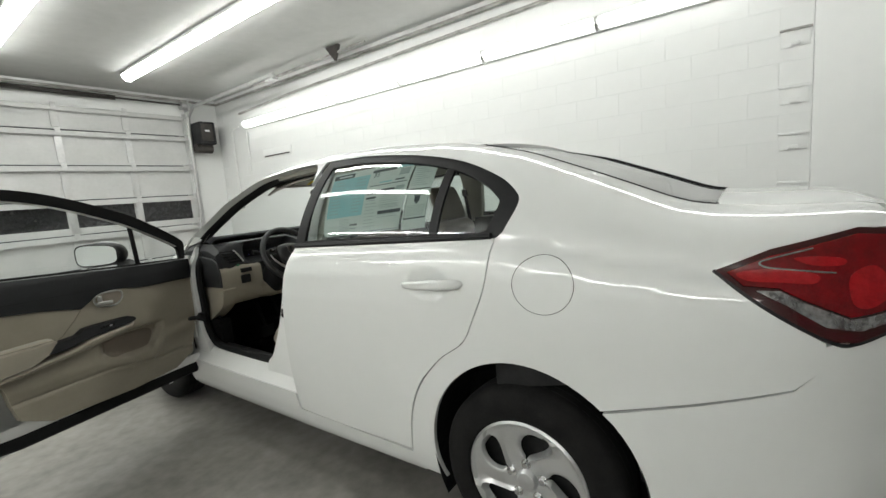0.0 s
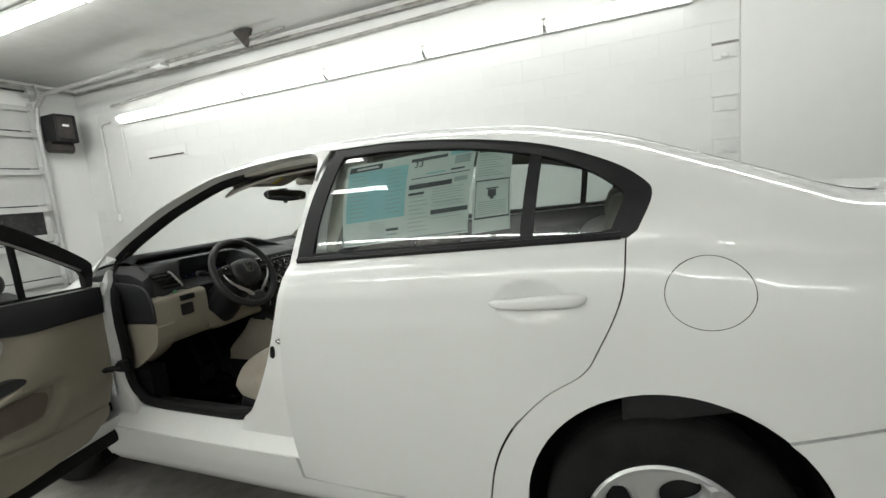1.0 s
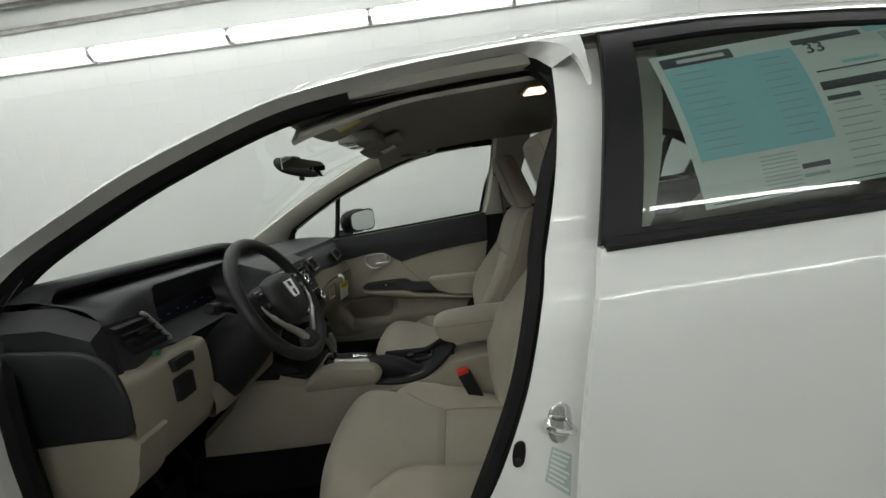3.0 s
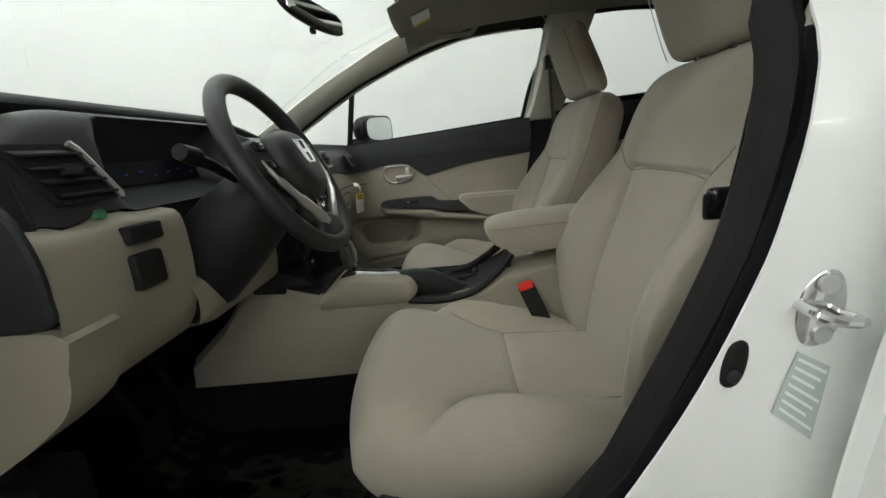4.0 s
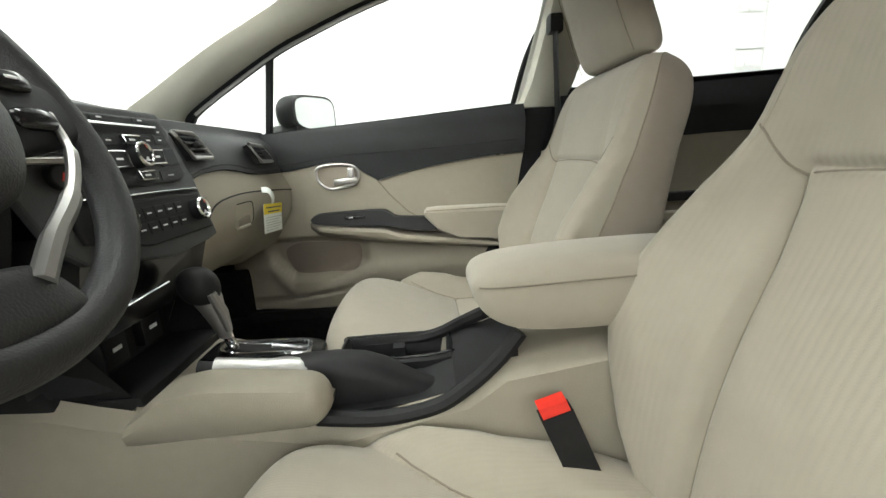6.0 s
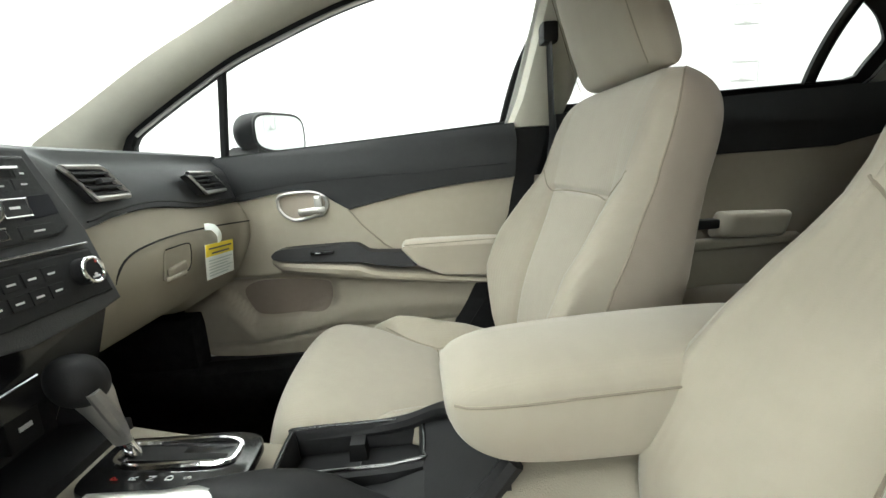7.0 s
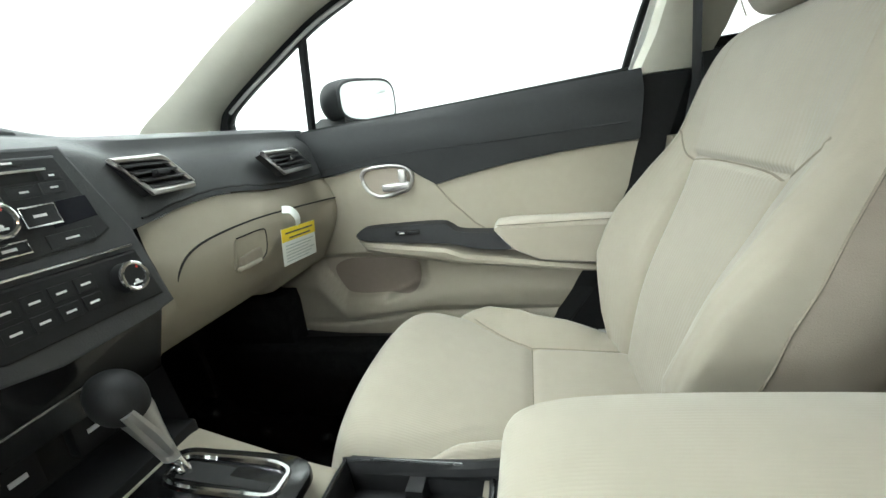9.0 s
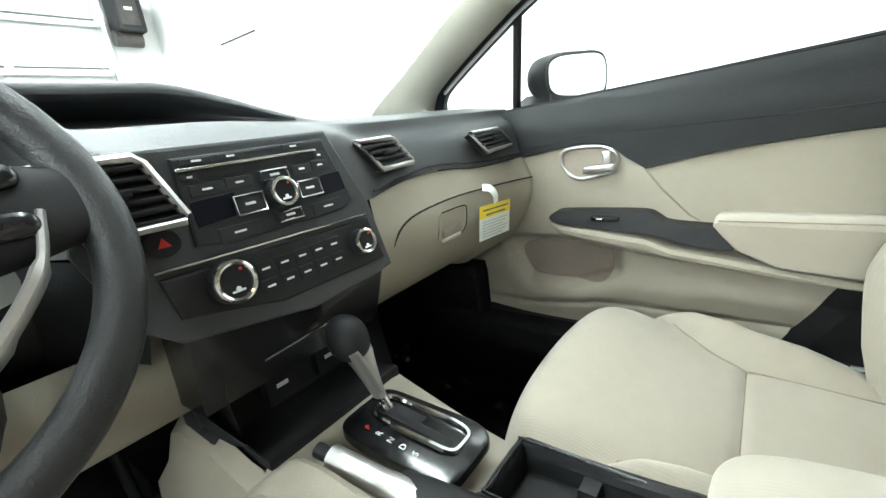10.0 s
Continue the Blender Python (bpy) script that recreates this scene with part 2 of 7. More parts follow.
def sweep(path, r, n=8, closed=False, flat=1.0, cap=True):
    """A tube along a path; r a number or a list; flat squashes it sideways."""
    bm = bmesh.new()
    P = [Vector(p) for p in path]
    rings = []
    m = len(P)
    up = None
    for i, p in enumerate(P):
        a = P[(i - 1) % m] if closed or i else p
        b = P[(i + 1) % m] if closed or i < m - 1 else p
        d = (b - a).normalized()
        if up is None:
            up = Vector((0, 0, 1)) if abs(d.z) < 0.9 else Vector((1, 0, 0))
        s = d.cross(up).normalized()
        up = s.cross(d).normalized()
        rr = r[i] if isinstance(r, (list, tuple, np.ndarray)) else r
        rings.append([bm.verts.new(p + (s * math.cos(k * 2 * math.pi / n) * flat + up * math.sin(k * 2 * math.pi / n)) * rr) for k in range(n)])
    for i in range(m if closed else m - 1):
        A, B = rings[i], rings[(i + 1) % m]
        for k in range(n):
            bm.faces.new((A[k], A[(k + 1) % n], B[(k + 1) % n], B[k]))
    if cap and not closed:
        bm.faces.new(rings[0][::-1])
        bm.faces.new(rings[-1])
    bmesh.ops.recalc_face_normals(bm, faces=bm.faces)
    return bm


def loft(rings, closed=True, caps=True):
    """Skin through rings of equal length."""
    bm = bmesh.new()
    R = [[bm.verts.new(p) for p in ring] for ring in rings]
    n = len(R[0])
    for A, B in zip(R, R[1:]):
        for k in range(n if closed else n - 1):
            bm.faces.new((A[k], A[(k + 1) % n], B[(k + 1) % n], B[k]))
    if closed and caps:
        bm.faces.new(R[0][::-1])
        bm.faces.new(R[-1])
    bmesh.ops.recalc_face_normals(bm, faces=bm.faces)
    return bm


def slab(outline, depth, bev=0.0, seg=2):
    """Extrudes a 3D planar outline by the vector depth, with bevelled front edges."""
    bm = bmesh.new()
    a = [bm.verts.new(p) for p in outline]
    b = [bm.verts.new(Vector(p) + Vector(depth)) for p in outline]
    n = len(a)
    bm.faces.new(a)
    bm.faces.new(b[::-1])
    for i in range(n):
        bm.faces.new((a[i], b[i], b[(i + 1) % n], a[(i + 1) % n]))
    bmesh.ops.recalc_face_normals(bm, faces=bm.faces)
    if bev:
        es = {e for v in b for e in v.link_edges if e.other_vert(v) in b}
        bmesh.ops.bevel(bm, geom=list(es), offset=bev, segments=seg, profile=0.5, affect="EDGES", clamp_overlap=True)
    return bm


def pillow(fn, nu=48, nv=48, e=5.0, rnd=0.25, eu=None):
    """A closed cushion: fn(u, v, side) for u, v in -1..1; side goes from 1 on the front to -1 on the back, 0 on the rim."""
    bm = bmesh.new()
    us = [math.sin(math.pi / 2 * (2 * i / nu - 1)) for i in range(nu + 1)]
    vs = [math.sin(math.pi / 2 * (2 * i / nv - 1)) for i in range(nv + 1)]
    grid = {}
    for s in (1, -1):
        for i, u in enumerate(us):
            for j, v in enumerate(vs):
                rim = i in (0, nu) or j in (0, nv)
                if rim and s == -1:
                    continue
                k = (max(0, 1 - abs(u) ** (eu or e)) * max(0, 1 - abs(v) ** e)) ** 0.5
                grid[s, i, j] = bm.verts.new(fn(u * math.sqrt(1 - rnd * v * v / 2), v * math.sqrt(1 - rnd * u * u / 2), s * k))
    def g(s, i, j):
        return grid.get((s, i, j)) or grid[1, i, j]
    for s in (1, -1):
        for i in range(nu):
            for j in range(nv):
                q = [g(s, i, j), g(s, i + 1, j), g(s, i + 1, j + 1), g(s, i, j + 1)]
                bm.faces.new(q if s == 1 else q[::-1])
    bmesh.ops.recalc_face_normals(bm, faces=bm.faces)
    return bm


def clip_half(poly, axis, val, keep_less):
    out = []
    n = len(poly)
    for i in range(n):
        p, q = poly[i], poly[(i + 1) % n]
        a, b = (p[axis] - val), (q[axis] - val)
        if keep_less:
            a, b = -a, -b
        if a >= 0:
            out.append(p)
        if (a > 0 and b < 0) or (a < 0 and b > 0):
            t = a / (a - b)
            r = [p[0] + (q[0] - p[0]) * t, p[1] + (q[1] - p[1]) * t]
            r[axis] = val
            out.append(tuple(r))
    return out


def loops(ids, verts):
    """Cleans a clipped outline: drops repeats and spikes, and parts it where it touches itself."""
    ids = [k for i, k in enumerate(ids) if k != ids[i - 1]]
    again = True
    while again and len(ids) > 2:
        again = False
        for i in range(len(ids)):
            a, b, c = verts[ids[i - 1]], verts[ids[i]], verts[ids[(i + 1) % len(ids)]]
            u, w = (b[0] - a[0], b[1] - a[1]), (c[0] - b[0], c[1] - b[1])
            if ids[i - 1] == ids[(i + 1) % len(ids)] or (abs(u[0] * w[1] - u[1] * w[0]) < 1e-11 and u[0] * w[0] + u[1] * w[1] < 0):
                ids.pop(i)
                ids = [k for i, k in enumerate(ids) if k != ids[i - 1]]
                again = True
                break
    if len(ids) < 3:
        return []
    for i, k in enumerate(ids):
        if k in ids[i + 1:]:
            j = ids.index(k, i + 1)
            return loops(ids[i:j], verts) + loops(ids[:i] + ids[j:], verts)
    return [ids]


def skin(name, poly, fn, mat, parent=None, label="", cell=0.025, thick=0.014, inward=None, flip=False, M=None, hem=None):
    """A panel cut to a plan outline and laid on the surface fn(u, v), with turned-in edges and exact surface normals."""
    poly = [(float(p[0]), float(p[1])) for p in poly]
    lo, hi = [min(p[k] for p in poly) for k in (0, 1)], [max(p[k] for p in poly) for k in (0, 1)]
    verts, index, faces = [], {}, []

    def vid(p):
        k = (round(p[0], 5), round(p[1], 5))
        if k not in index:
            index[k] = len(verts)
            verts.append(k)
        return index[k]
    i0, i1 = math.floor(lo[0] / cell), math.ceil(hi[0] / cell)
    j0, j1 = math.floor(lo[1] / cell), math.ceil(hi[1] / cell)
    for i in range(i0, i1):
        strip = clip_half(clip_half(poly, 0, i * cell, False), 0, (i + 1) * cell, True)
        if len(strip) < 3:
            continue
        for j in range(j0, j1):
            c = clip_half(clip_half(strip, 1, j * cell, False), 1, (j + 1) * cell, True)
            for ids in loops([vid(p) for p in c], verts):
                pts = [verts[k] for k in ids]
                ar = sum(pts[a][0] * pts[(a + 1) % len(pts)][1] - pts[(a + 1) % len(pts)][0] * pts[a][1] for a in range(len(pts)))
                if abs(ar) > 1e-9:
                    faces.append(ids if ar > 0 else ids[::-1])
    P = [Vector(fn(u, v)) for u, v in verts]
    N = []
    h = 0.004
    for u, v in verts:
        du, dv = Vector(fn(u + h, v)) - Vector(fn(u - h, v)), Vector(fn(u, v + h)) - Vector(fn(u, v - h))
        nn = du.cross(dv)
        nn = nn.normalized() if nn.length > 1e-12 else Vector((1, 0, 0))
        N.append(-nn if flip else nn)
    if flip:
        faces = [f[::-1] for f in faces]
    count = {}
    for f in faces:
        for a, b in zip(f, f[1:] + f[:1]):
            count[a, b] = count.get((a, b), 0) + 1
    edges = [(a, b) for (a, b) in count if (b, a) not in count]
    allP, allF = list(P), [list(f) for f in faces]
    loopN = [N[k] for f in faces for k in f]
    inner = {}
    for a, b in edges:
        for k in (a, b):
            if k not in inner:
                inner[k] = len(allP)
                allP.append(P[k] - N[k] * thick if inward is None else P[k] + Vector(inward))
    ring = {}
    for a, b in edges:
        f = [b, a, inner[a], inner[b]]
        pts = [allP[k] for k in f]
        nn = (pts[1] - pts[0]).cross(pts[3] - pts[0])
        nn = nn.normalized() if nn.length > 1e-12 else N[a]
        allF.append(f)
        loopN += [nn] * 4
    if M is not None:
        allP = [M @ p for p in allP]
        R = M.to_3x3()
        loopN = [R @ n for n in loopN]
        if M.determinant() < 0:
            k, ln = 0, []
            for f in allF:
                seg = loopN[k:k + len(f)]
                ln += seg[::-1]
                k += len(f)
                f.reverse()
            loopN = ln
    me = bpy.data.meshes.new(name)
    me.from_pydata([tuple(p) for p in allP], [], allF)
    for p in me.polygons:
        p.use_smooth = True
    me.normals_split_custom_set([tuple(n) for n in loopN])
    me.update()
    return link(name, me, mat, parent, label)


MIRX = Matrix.Diagonal((-1, 1, 1, 1))

# ---- the garage
WX, WY, WL, WB, CZ = 2.5, 7.75, -4.95, -4.6, 3.32


def structure(name, bm, mat, label, category, smooth=False):
    return tagged(part(name, bm, mat, smooth=smooth), label, category, kind="structure")


floor = structure("floor", box(WL - 0.2, WX + 0.2, WB - 0.2, WY + 0.2, -0.2, 0.0), CONCRETE, "worn grey concrete garage floor with stains", "floor")
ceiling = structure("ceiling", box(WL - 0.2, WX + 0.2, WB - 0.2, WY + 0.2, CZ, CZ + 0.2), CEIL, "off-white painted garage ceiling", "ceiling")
wall_east = structure("wall_east", join(box(WX + 0.004, WX + 0.2, -0.98, WY, 0, CZ), ), MORTAR, "white painted concrete block garage wall", "wall")
wall_east_2 = structure("wall_east_2", box(WX - 0.012, WX + 0.2, WB, -0.982, 0, CZ), PLASTER, "smooth white painted plaster wall", "wall")
wall_west = structure("wall_west", box(WL - 0.2, WL, WB, WY, 0, CZ), PLASTER, "plain white painted garage wall", "wall")
# out-of-view wall, added dark so less light reaches the open door's trim
wall_south = structure("wall_south", box(WL - 0.2, WX + 0.2, WB - 0.2, WB, 0, CZ), BOUNCECUT, "unseen closing wall, added dark to cut bounce light", "wall")
DX0, DX1, DZ = -2.6, 1.86, 2.98
wall_north = structure("wall_north", join(box(DX1, WX + 0.2, WY, WY + 0.2, 0, CZ), box(WL - 0.2, DX0, WY, WY + 0.2, 0, CZ),
                                          box(DX0, DX1, WY, WY + 0.2, DZ, CZ)), PLASTER, "white painted end wall round the overhead door", "wall")


def fluorescent(x, y0, y1, z, wall=True, s=1):
    """An enclosed strip lamp: back tray and a diffuser with drawn-in ends."""
    t = thing("strip_lamp", "lit white fluorescent strip lamp with frosted diffuser", "lamp", "fluorescent lamps")
    ends = ((y0 + 0.018, 0.40), (y0 + 0.026, 0.75), (y0 + 0.06, 1.0), (y1 - 0.06, 1.0), (y1 - 0.026, 0.75), (y1 - 0.018, 0.40))
    if wall:
        part("tray", box(min(x + 0.055 * s, x + 0.085 * s), max(x + 0.055 * s, x + 0.085 * s), y0, y1, z - 0.07, z + 0.07, 0.005), PAINT, t)
        ring = [(0.054, 0.060), (0.01, 0.052), (-0.025, 0.02), (-0.025, -0.02), (0.01, -0.052), (0.054, -0.060)]
        part("diffuser", loft([[(x + s * (0.054 + (a - 0.054) * k), y, z + b * k) for a, b in ring] for y, k in ends]), TUBE_WALL if s > 0 else TUBE_FAR, t)
        for y in (y0, y1 - 0.016):
            part("end_cap", loft([[(x + s * a * 1.12, q, z + b * 1.14) for a, b in ring] for q in (y, y + 0.016)]), GALV, t, "grey lamp end cap", smooth=False)
    else:
        part("tray", box(x - 0.09, x + 0.09, y0, y1, z + 0.05, z + 0.085, 0.005), PAINT, t)
        ring = [(-0.08, 0.049), (-0.065, 0.005), (-0.03, -0.025), (0.03, -0.025), (0.065, 0.005), (0.08, 0.049)]
        part("diffuser", loft([[(x + a * k, y, z + 0.049 + (b - 0.049) * k) for a, b in ring] for y, k in ends]), TUBE, t)
        for y in (y0, y1 - 0.016):
            part("end_cap", loft([[(x + a * 1.1, q, z + 0.049 + (b - 0.049) * 1.15) for a, b in ring] for q in (y, y + 0.016)]), GALV, t, "grey lamp end cap", smooth=False)


for y0, y1 in ((4.335, 6.73), (3.09, 4.33), (1.848, 3.085), (0.606, 1.843), (-0.636, 0.601)):
    fluorescent(WX - 0.09, y0, y1, 2.73)
for x in (0.74, -0.72, -1.98):
    for y0, y1 in ((4.35, 6.73), (1.96, 4.345), (-0.43, 1.955), (-2.82, -0.435))[:4 if x > 0 else 2]:
        fluorescent(x, y0, y1, CZ - 0.09, False)
for k in range(4):
    fluorescent(WL + 0.09, 4.0 - 2.4 * k, 6.39 - 2.4 * k, 2.73, True, -1)


# overhead door: sections, stiles, struts, a row of dark windows
garage_door = thing("garage_door", "white sectional overhead garage door with dark windows", "garage door", kind="structure")
SEC = 0.525
for k in range(6):
    z0, z1 = k * SEC + 0.01, min((k + 1) * SEC - 0.004, DZ)
    windows = k == 2
    cols = [DX0 + 0.0, DX0 + 0.89, DX0 + 1.78, DX0 + 2.67, DX0 + 3.56, DX1]
    if windows:
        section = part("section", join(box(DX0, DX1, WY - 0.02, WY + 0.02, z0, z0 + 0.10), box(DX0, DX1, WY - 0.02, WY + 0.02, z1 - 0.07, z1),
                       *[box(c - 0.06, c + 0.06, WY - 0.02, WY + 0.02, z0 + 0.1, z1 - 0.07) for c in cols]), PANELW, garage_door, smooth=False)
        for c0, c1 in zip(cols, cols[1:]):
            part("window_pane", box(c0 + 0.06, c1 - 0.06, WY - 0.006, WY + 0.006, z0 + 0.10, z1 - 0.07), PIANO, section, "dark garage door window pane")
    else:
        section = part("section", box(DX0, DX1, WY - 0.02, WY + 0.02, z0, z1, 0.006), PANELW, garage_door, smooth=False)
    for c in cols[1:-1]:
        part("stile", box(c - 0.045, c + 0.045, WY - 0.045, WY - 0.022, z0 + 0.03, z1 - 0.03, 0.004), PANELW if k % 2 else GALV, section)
    part("strut", join(box(DX0, DX1, WY - 0.085, WY - 0.022, z1 - 0.055, z1 - 0.045), box(DX0, DX1, WY - 0.09, WY - 0.082, z1 - 0.085, z1 - 0.03)), PANELW, section)
    for c in cols:
        part("hinge", box(c - 0.035, c + 0.035, WY - 0.1, WY - 0.09, z1 - 0.05, z1 + 0.03, 0.004), GALV, section)
for c in (DX0 - 0.04, DX1 + 0.05):
    part("track", sweep([(c, WY - 0.09, 0), (c, WY - 0.09, 2.7), (c, WY - 0.16, 2.95), (c, WY - 0.4, 3.1), (c, WY - 2.8, 3.12)], 0.03, 8), GALV, garage_door)
spring_bar = thing("torsion_spring", "dark torsion spring on a shaft over the garage door", "door spring")
part("shaft", rod((DX0, WY - 0.12, 3.16), (DX1 + 0.06, WY - 0.12, 3.16), 0.014), BLACKSTEEL, spring_bar)
part("spring", sweep([(DX0 + 0.1 + 0.0032 * i, WY - 0.12 + 0.033 * math.cos(i * 0.9), 3.16 + 0.033 * math.sin(i * 0.9)) for i in range(1050)], 0.009, 5), BLACKSTEEL, spring_bar)
part("drum", join(rod((DX1 - 0.03, WY - 0.12, 3.16), (DX1 + 0.05, WY - 0.12, 3.16), 0.075, 20), rod((DX1 - 0.04, WY - 0.12, 3.16), (DX1 - 0.03, WY - 0.12, 3.16), 0.085, 20)), GALV, spring_bar)
part("bracket", box(DX1 + 0.06, DX1 + 0.07, WY - 0.2, WY, 3.05, 3.26, 0.003), GALV, spring_bar)

opener = thing("door_opener", "dark grey wall-mounted garage door opener", "door opener")
part("housing", box(1.98, 2.26, WY - 0.36, WY - 0.02, 2.46, 2.86, 0.03, 3), BLACK, opener)
part("front_plate", box(2.0, 2.2, WY - 0.375, WY - 0.362, 2.52, 2.82, 0.008), BLACKSTEEL, opener)
part("label_plate", box(2.06, 2.14, WY - 0.381, WY - 0.376, 2.68, 2.71), LEGEND, opener)
part("motor", rod((1.94, WY - 0.2, 2.40), (2.22, WY - 0.2, 2.40), 0.085, 20), BLACKSTEEL, opener)
part("conduit", sweep(cr([(1.96, WY - 0.1, 3.0), (1.93, WY - 0.1, 2.7), (1.94, WY - 0.08, 2.3), (1.96, WY - 0.06, 1.2), (1.96, WY - 0.06, 0.4)], 6), 0.018, 8), GALV, opener)


def pipe(name, label, pts, r, mat=DUST):
    return tagged(part(name, sweep(pts, r, 8), mat), label, "pipe")


pipe("ceiling_pipe", "grey dusty steel pipe under the ceiling", [(WX - 0.06, -0.6, 3.22), (WX - 0.06, 7.6, 3.22), (-3.6, 7.62, 3.24)], 0.022)
pipe("wall_pipe", "grimy thin pipe along the top of the block wall", [(WX - 0.03, 1.0, 3.1), (WX - 0.03, 5.2, 3.02), (WX - 0.03, 6.9, 2.95)], 0.02)
pipe("conduit", "white painted conduit down the wall", [(WX - 0.03, 6.97, 2.73), (WX - 0.03, 7.15, 2.72), (WX - 0.03, 7.22, 2.66), (WX - 0.03, 7.22, 1.35)], 0.014, PLASTER)
pipe("conduit", "white painted conduit down the wall", [(WX - 0.03, 6.75, 2.62), (WX - 0.03, 6.75, 1.9)], 0.01, PLASTER)
tagged(part("outlet_box", box(WX - 0.05, WX - 0.002, 7.16, 7.28, 1.25, 1.36, 0.006), PLASTER), "white painted electrical box on the wall", "outlet")
pipe("ceiling_pipe", "grey steel pipe branch with a bracket", [(2.2, 5.9, 3.2), (2.2, 4.2, 3.22), (2.2, 3.4, 3.23)], 0.018)
brk = thing("pipe_bracket", "dark steel corner bracket below the ceiling", "bracket")
part("plate", slab([(2.16, 4.1, 3.31), (2.16, 3.85, 3.31), (2.16, 3.95, 3.12)], (0.05, 0, 0)), BLACKSTEEL, brk, smooth=False)
part("clamp", box(2.12, 2.24, 5.3, 5.5, 3.16, 3.24, 0.01), GALV, brk)
tagged(part("wall_vent", box(WX - 0.012, WX - 0.002, 5.55, 6.35, 2.10, 2.24, 0.004), PLASTER), "white painted wall vent with a dark slot", "vent")
tagged(part("vent_slot", box(WX - 0.02, WX - 0.013, 5.6, 6.3, 2.11, 2.13, 0.003), BLACKSTEEL), "dark narrow slot in the wall vent", "vent slot")
for z, mat in ((2.26, YELLOW), (1.83, WALL), (1.47, WALL), (1.08, WALL)):
    h = thing("wall_bracket", "painted metal bracket recessed in the block wall", "bracket", "wall brackets")
    part("plate", box(WX - 0.008, WX - 0.002, -0.96, -0.78, z - 0.10, z + 0.045, 0.004), WALL, h)
    part("bar", box(WX - 0.018, WX - 0.0095, -0.97, -0.77, z + 0.02, z + 0.040, 0.005), DUST if mat is YELLOW else WALL, h)
    part("lug", box(WX - 0.016, WX - 0.0095, -0.90, -0.84, z - 0.09, z - 0.06, 0.004), WALL if mat is WALL else GALV, h)

# ---- the car body: one side surface x(y, z), rear axle at y = 0, nose to +y, driver's side at -x
YS = np.array([-1.06, -0.8, -0.5, -0.2, 0.07, 0.5, 1.06, 1.5, 1.9, 2.2, 2.6, 3.0, 3.7])
BELT = np.array([0.99, 1.0, 1.02, 1.06, 1.10, 1.085, 1.060, 1.03, 0.995, 0.985, 0.95, 0.90, 0.78])
TOPY = np.array([-1.06, -0.95, -0.86, -0.8, -0.6, -0.44, -0.217, 0.06, 0.31, 0.46, 0.8, 1.1, 1.4, 1.6, 1.92, 2.22, 2.42, 2.6, 3.0, 3.4, 3.7])
TOPZ = np.array([1.00, 1.09, 1.145, 1.152, 1.155, 1.168, 1.262, 1.372, 1.435, 1.455, 1.478, 1.478, 1.465, 1.432, 1.325, 1.15, 1.01, 0.955, 0.91, 0.83, 0.70])
TOPX = np.interp(np.linspace(-1.06, 3.7, 96), [-1.06, -0.8, -0.45, -0.2, 0.3, 1.4, 1.9, 2.3, 2.7, 3.7], [0.58, 0.60, 0.61, 0.57, 0.52, 0.52, 0.58, 0.66, 0.64, 0.5])
ZL = np.array([0.10, 0.15, 0.20, 0.28, 0.35, 0.5, 0.7, 0.85, 0.95, 1.01, 1.04, 1.06])
XL = np.array([0.74, 0.785, 0.822, 0.842, 0.850, 0.862, 0.872, 0.877, 0.869, 0.852, 0.832, 0.812])


def lerp(x, X, Y):
    return float(np.interp(x, X, Y))


def softlerp(x, X, Y, w):
    return sum(lerp(x + d * w, X, Y) * k for d, k in ((-1, 0.15), (-0.5, 0.22), (0, 0.26), (0.5, 0.22), (1, 0.15)))


def taper(y):
    r, f = max(0.0, -y) / 1.03, max(0.0, y - 2.3) / 1.42
    return max(0.0, 1 - r ** 3.5) ** 0.3125 * max(0.0, 1 - f ** 2.6) ** 0.45


def ztop(y):
    return softlerp(y, TOPY, TOPZ, 0.06)


def xtop(y):
    return softlerp(y, np.linspace(-1.06, 3.7, 96), TOPX, 0.1)


def side(y, z):
    """Half width of the body at y and z."""
    zb, zt = softlerp(y, YS, BELT, 0.12), ztop(y)
    zb = min(zb, zt - 0.06)
    k = taper(y)
    sh = zb - 1.06
    low = softlerp(z - sh * min(1.0, max(0.0, (z - 0.5) / 0.5)), ZL, XL, 0.014) * k
    if z <= zb - 0.02:
        return low
    xb = softlerp(1.06, ZL, XL, 0.014) * k
    q = min(1.0, (z - zb) / (zt - zb))
    xt = min(xtop(y) * k ** 0.5, xb - 0.02)
    if q <= 0:
        return low
    g = 0.28 * q ** 1.1 + 0.72 * (1 - math.sqrt(max(0.0, 1 - q * q)))
    return xb - (xb - xt) * g


def left(off=0.0):
    return lambda y, z: (-(side(y, z) - off), y, z)


def roofz(x, y):
    """Height of roof, glass and decks above plan."""
    xt = xtop(y) * taper(y) ** 0.5
    q = abs(x) / max(0.05, xt)
    return ztop(y) + (0.022 if 0.2 < y < 1.6 else 0.016) * (1 - q * q)


car = thing("car", "white four-door sedan with the driver's door open", "car")


def both(name, poly, mat, label="", off=0.0, parent=None, **kw):
    kw.setdefault("inward", (0.016, 0, 0))
    a = skin(name, poly, left(off), mat, parent or car, label, flip=True, **kw)
    skin(name, poly, left(off), mat, parent or car, label, flip=True, M=MIRX, **kw)
    return a


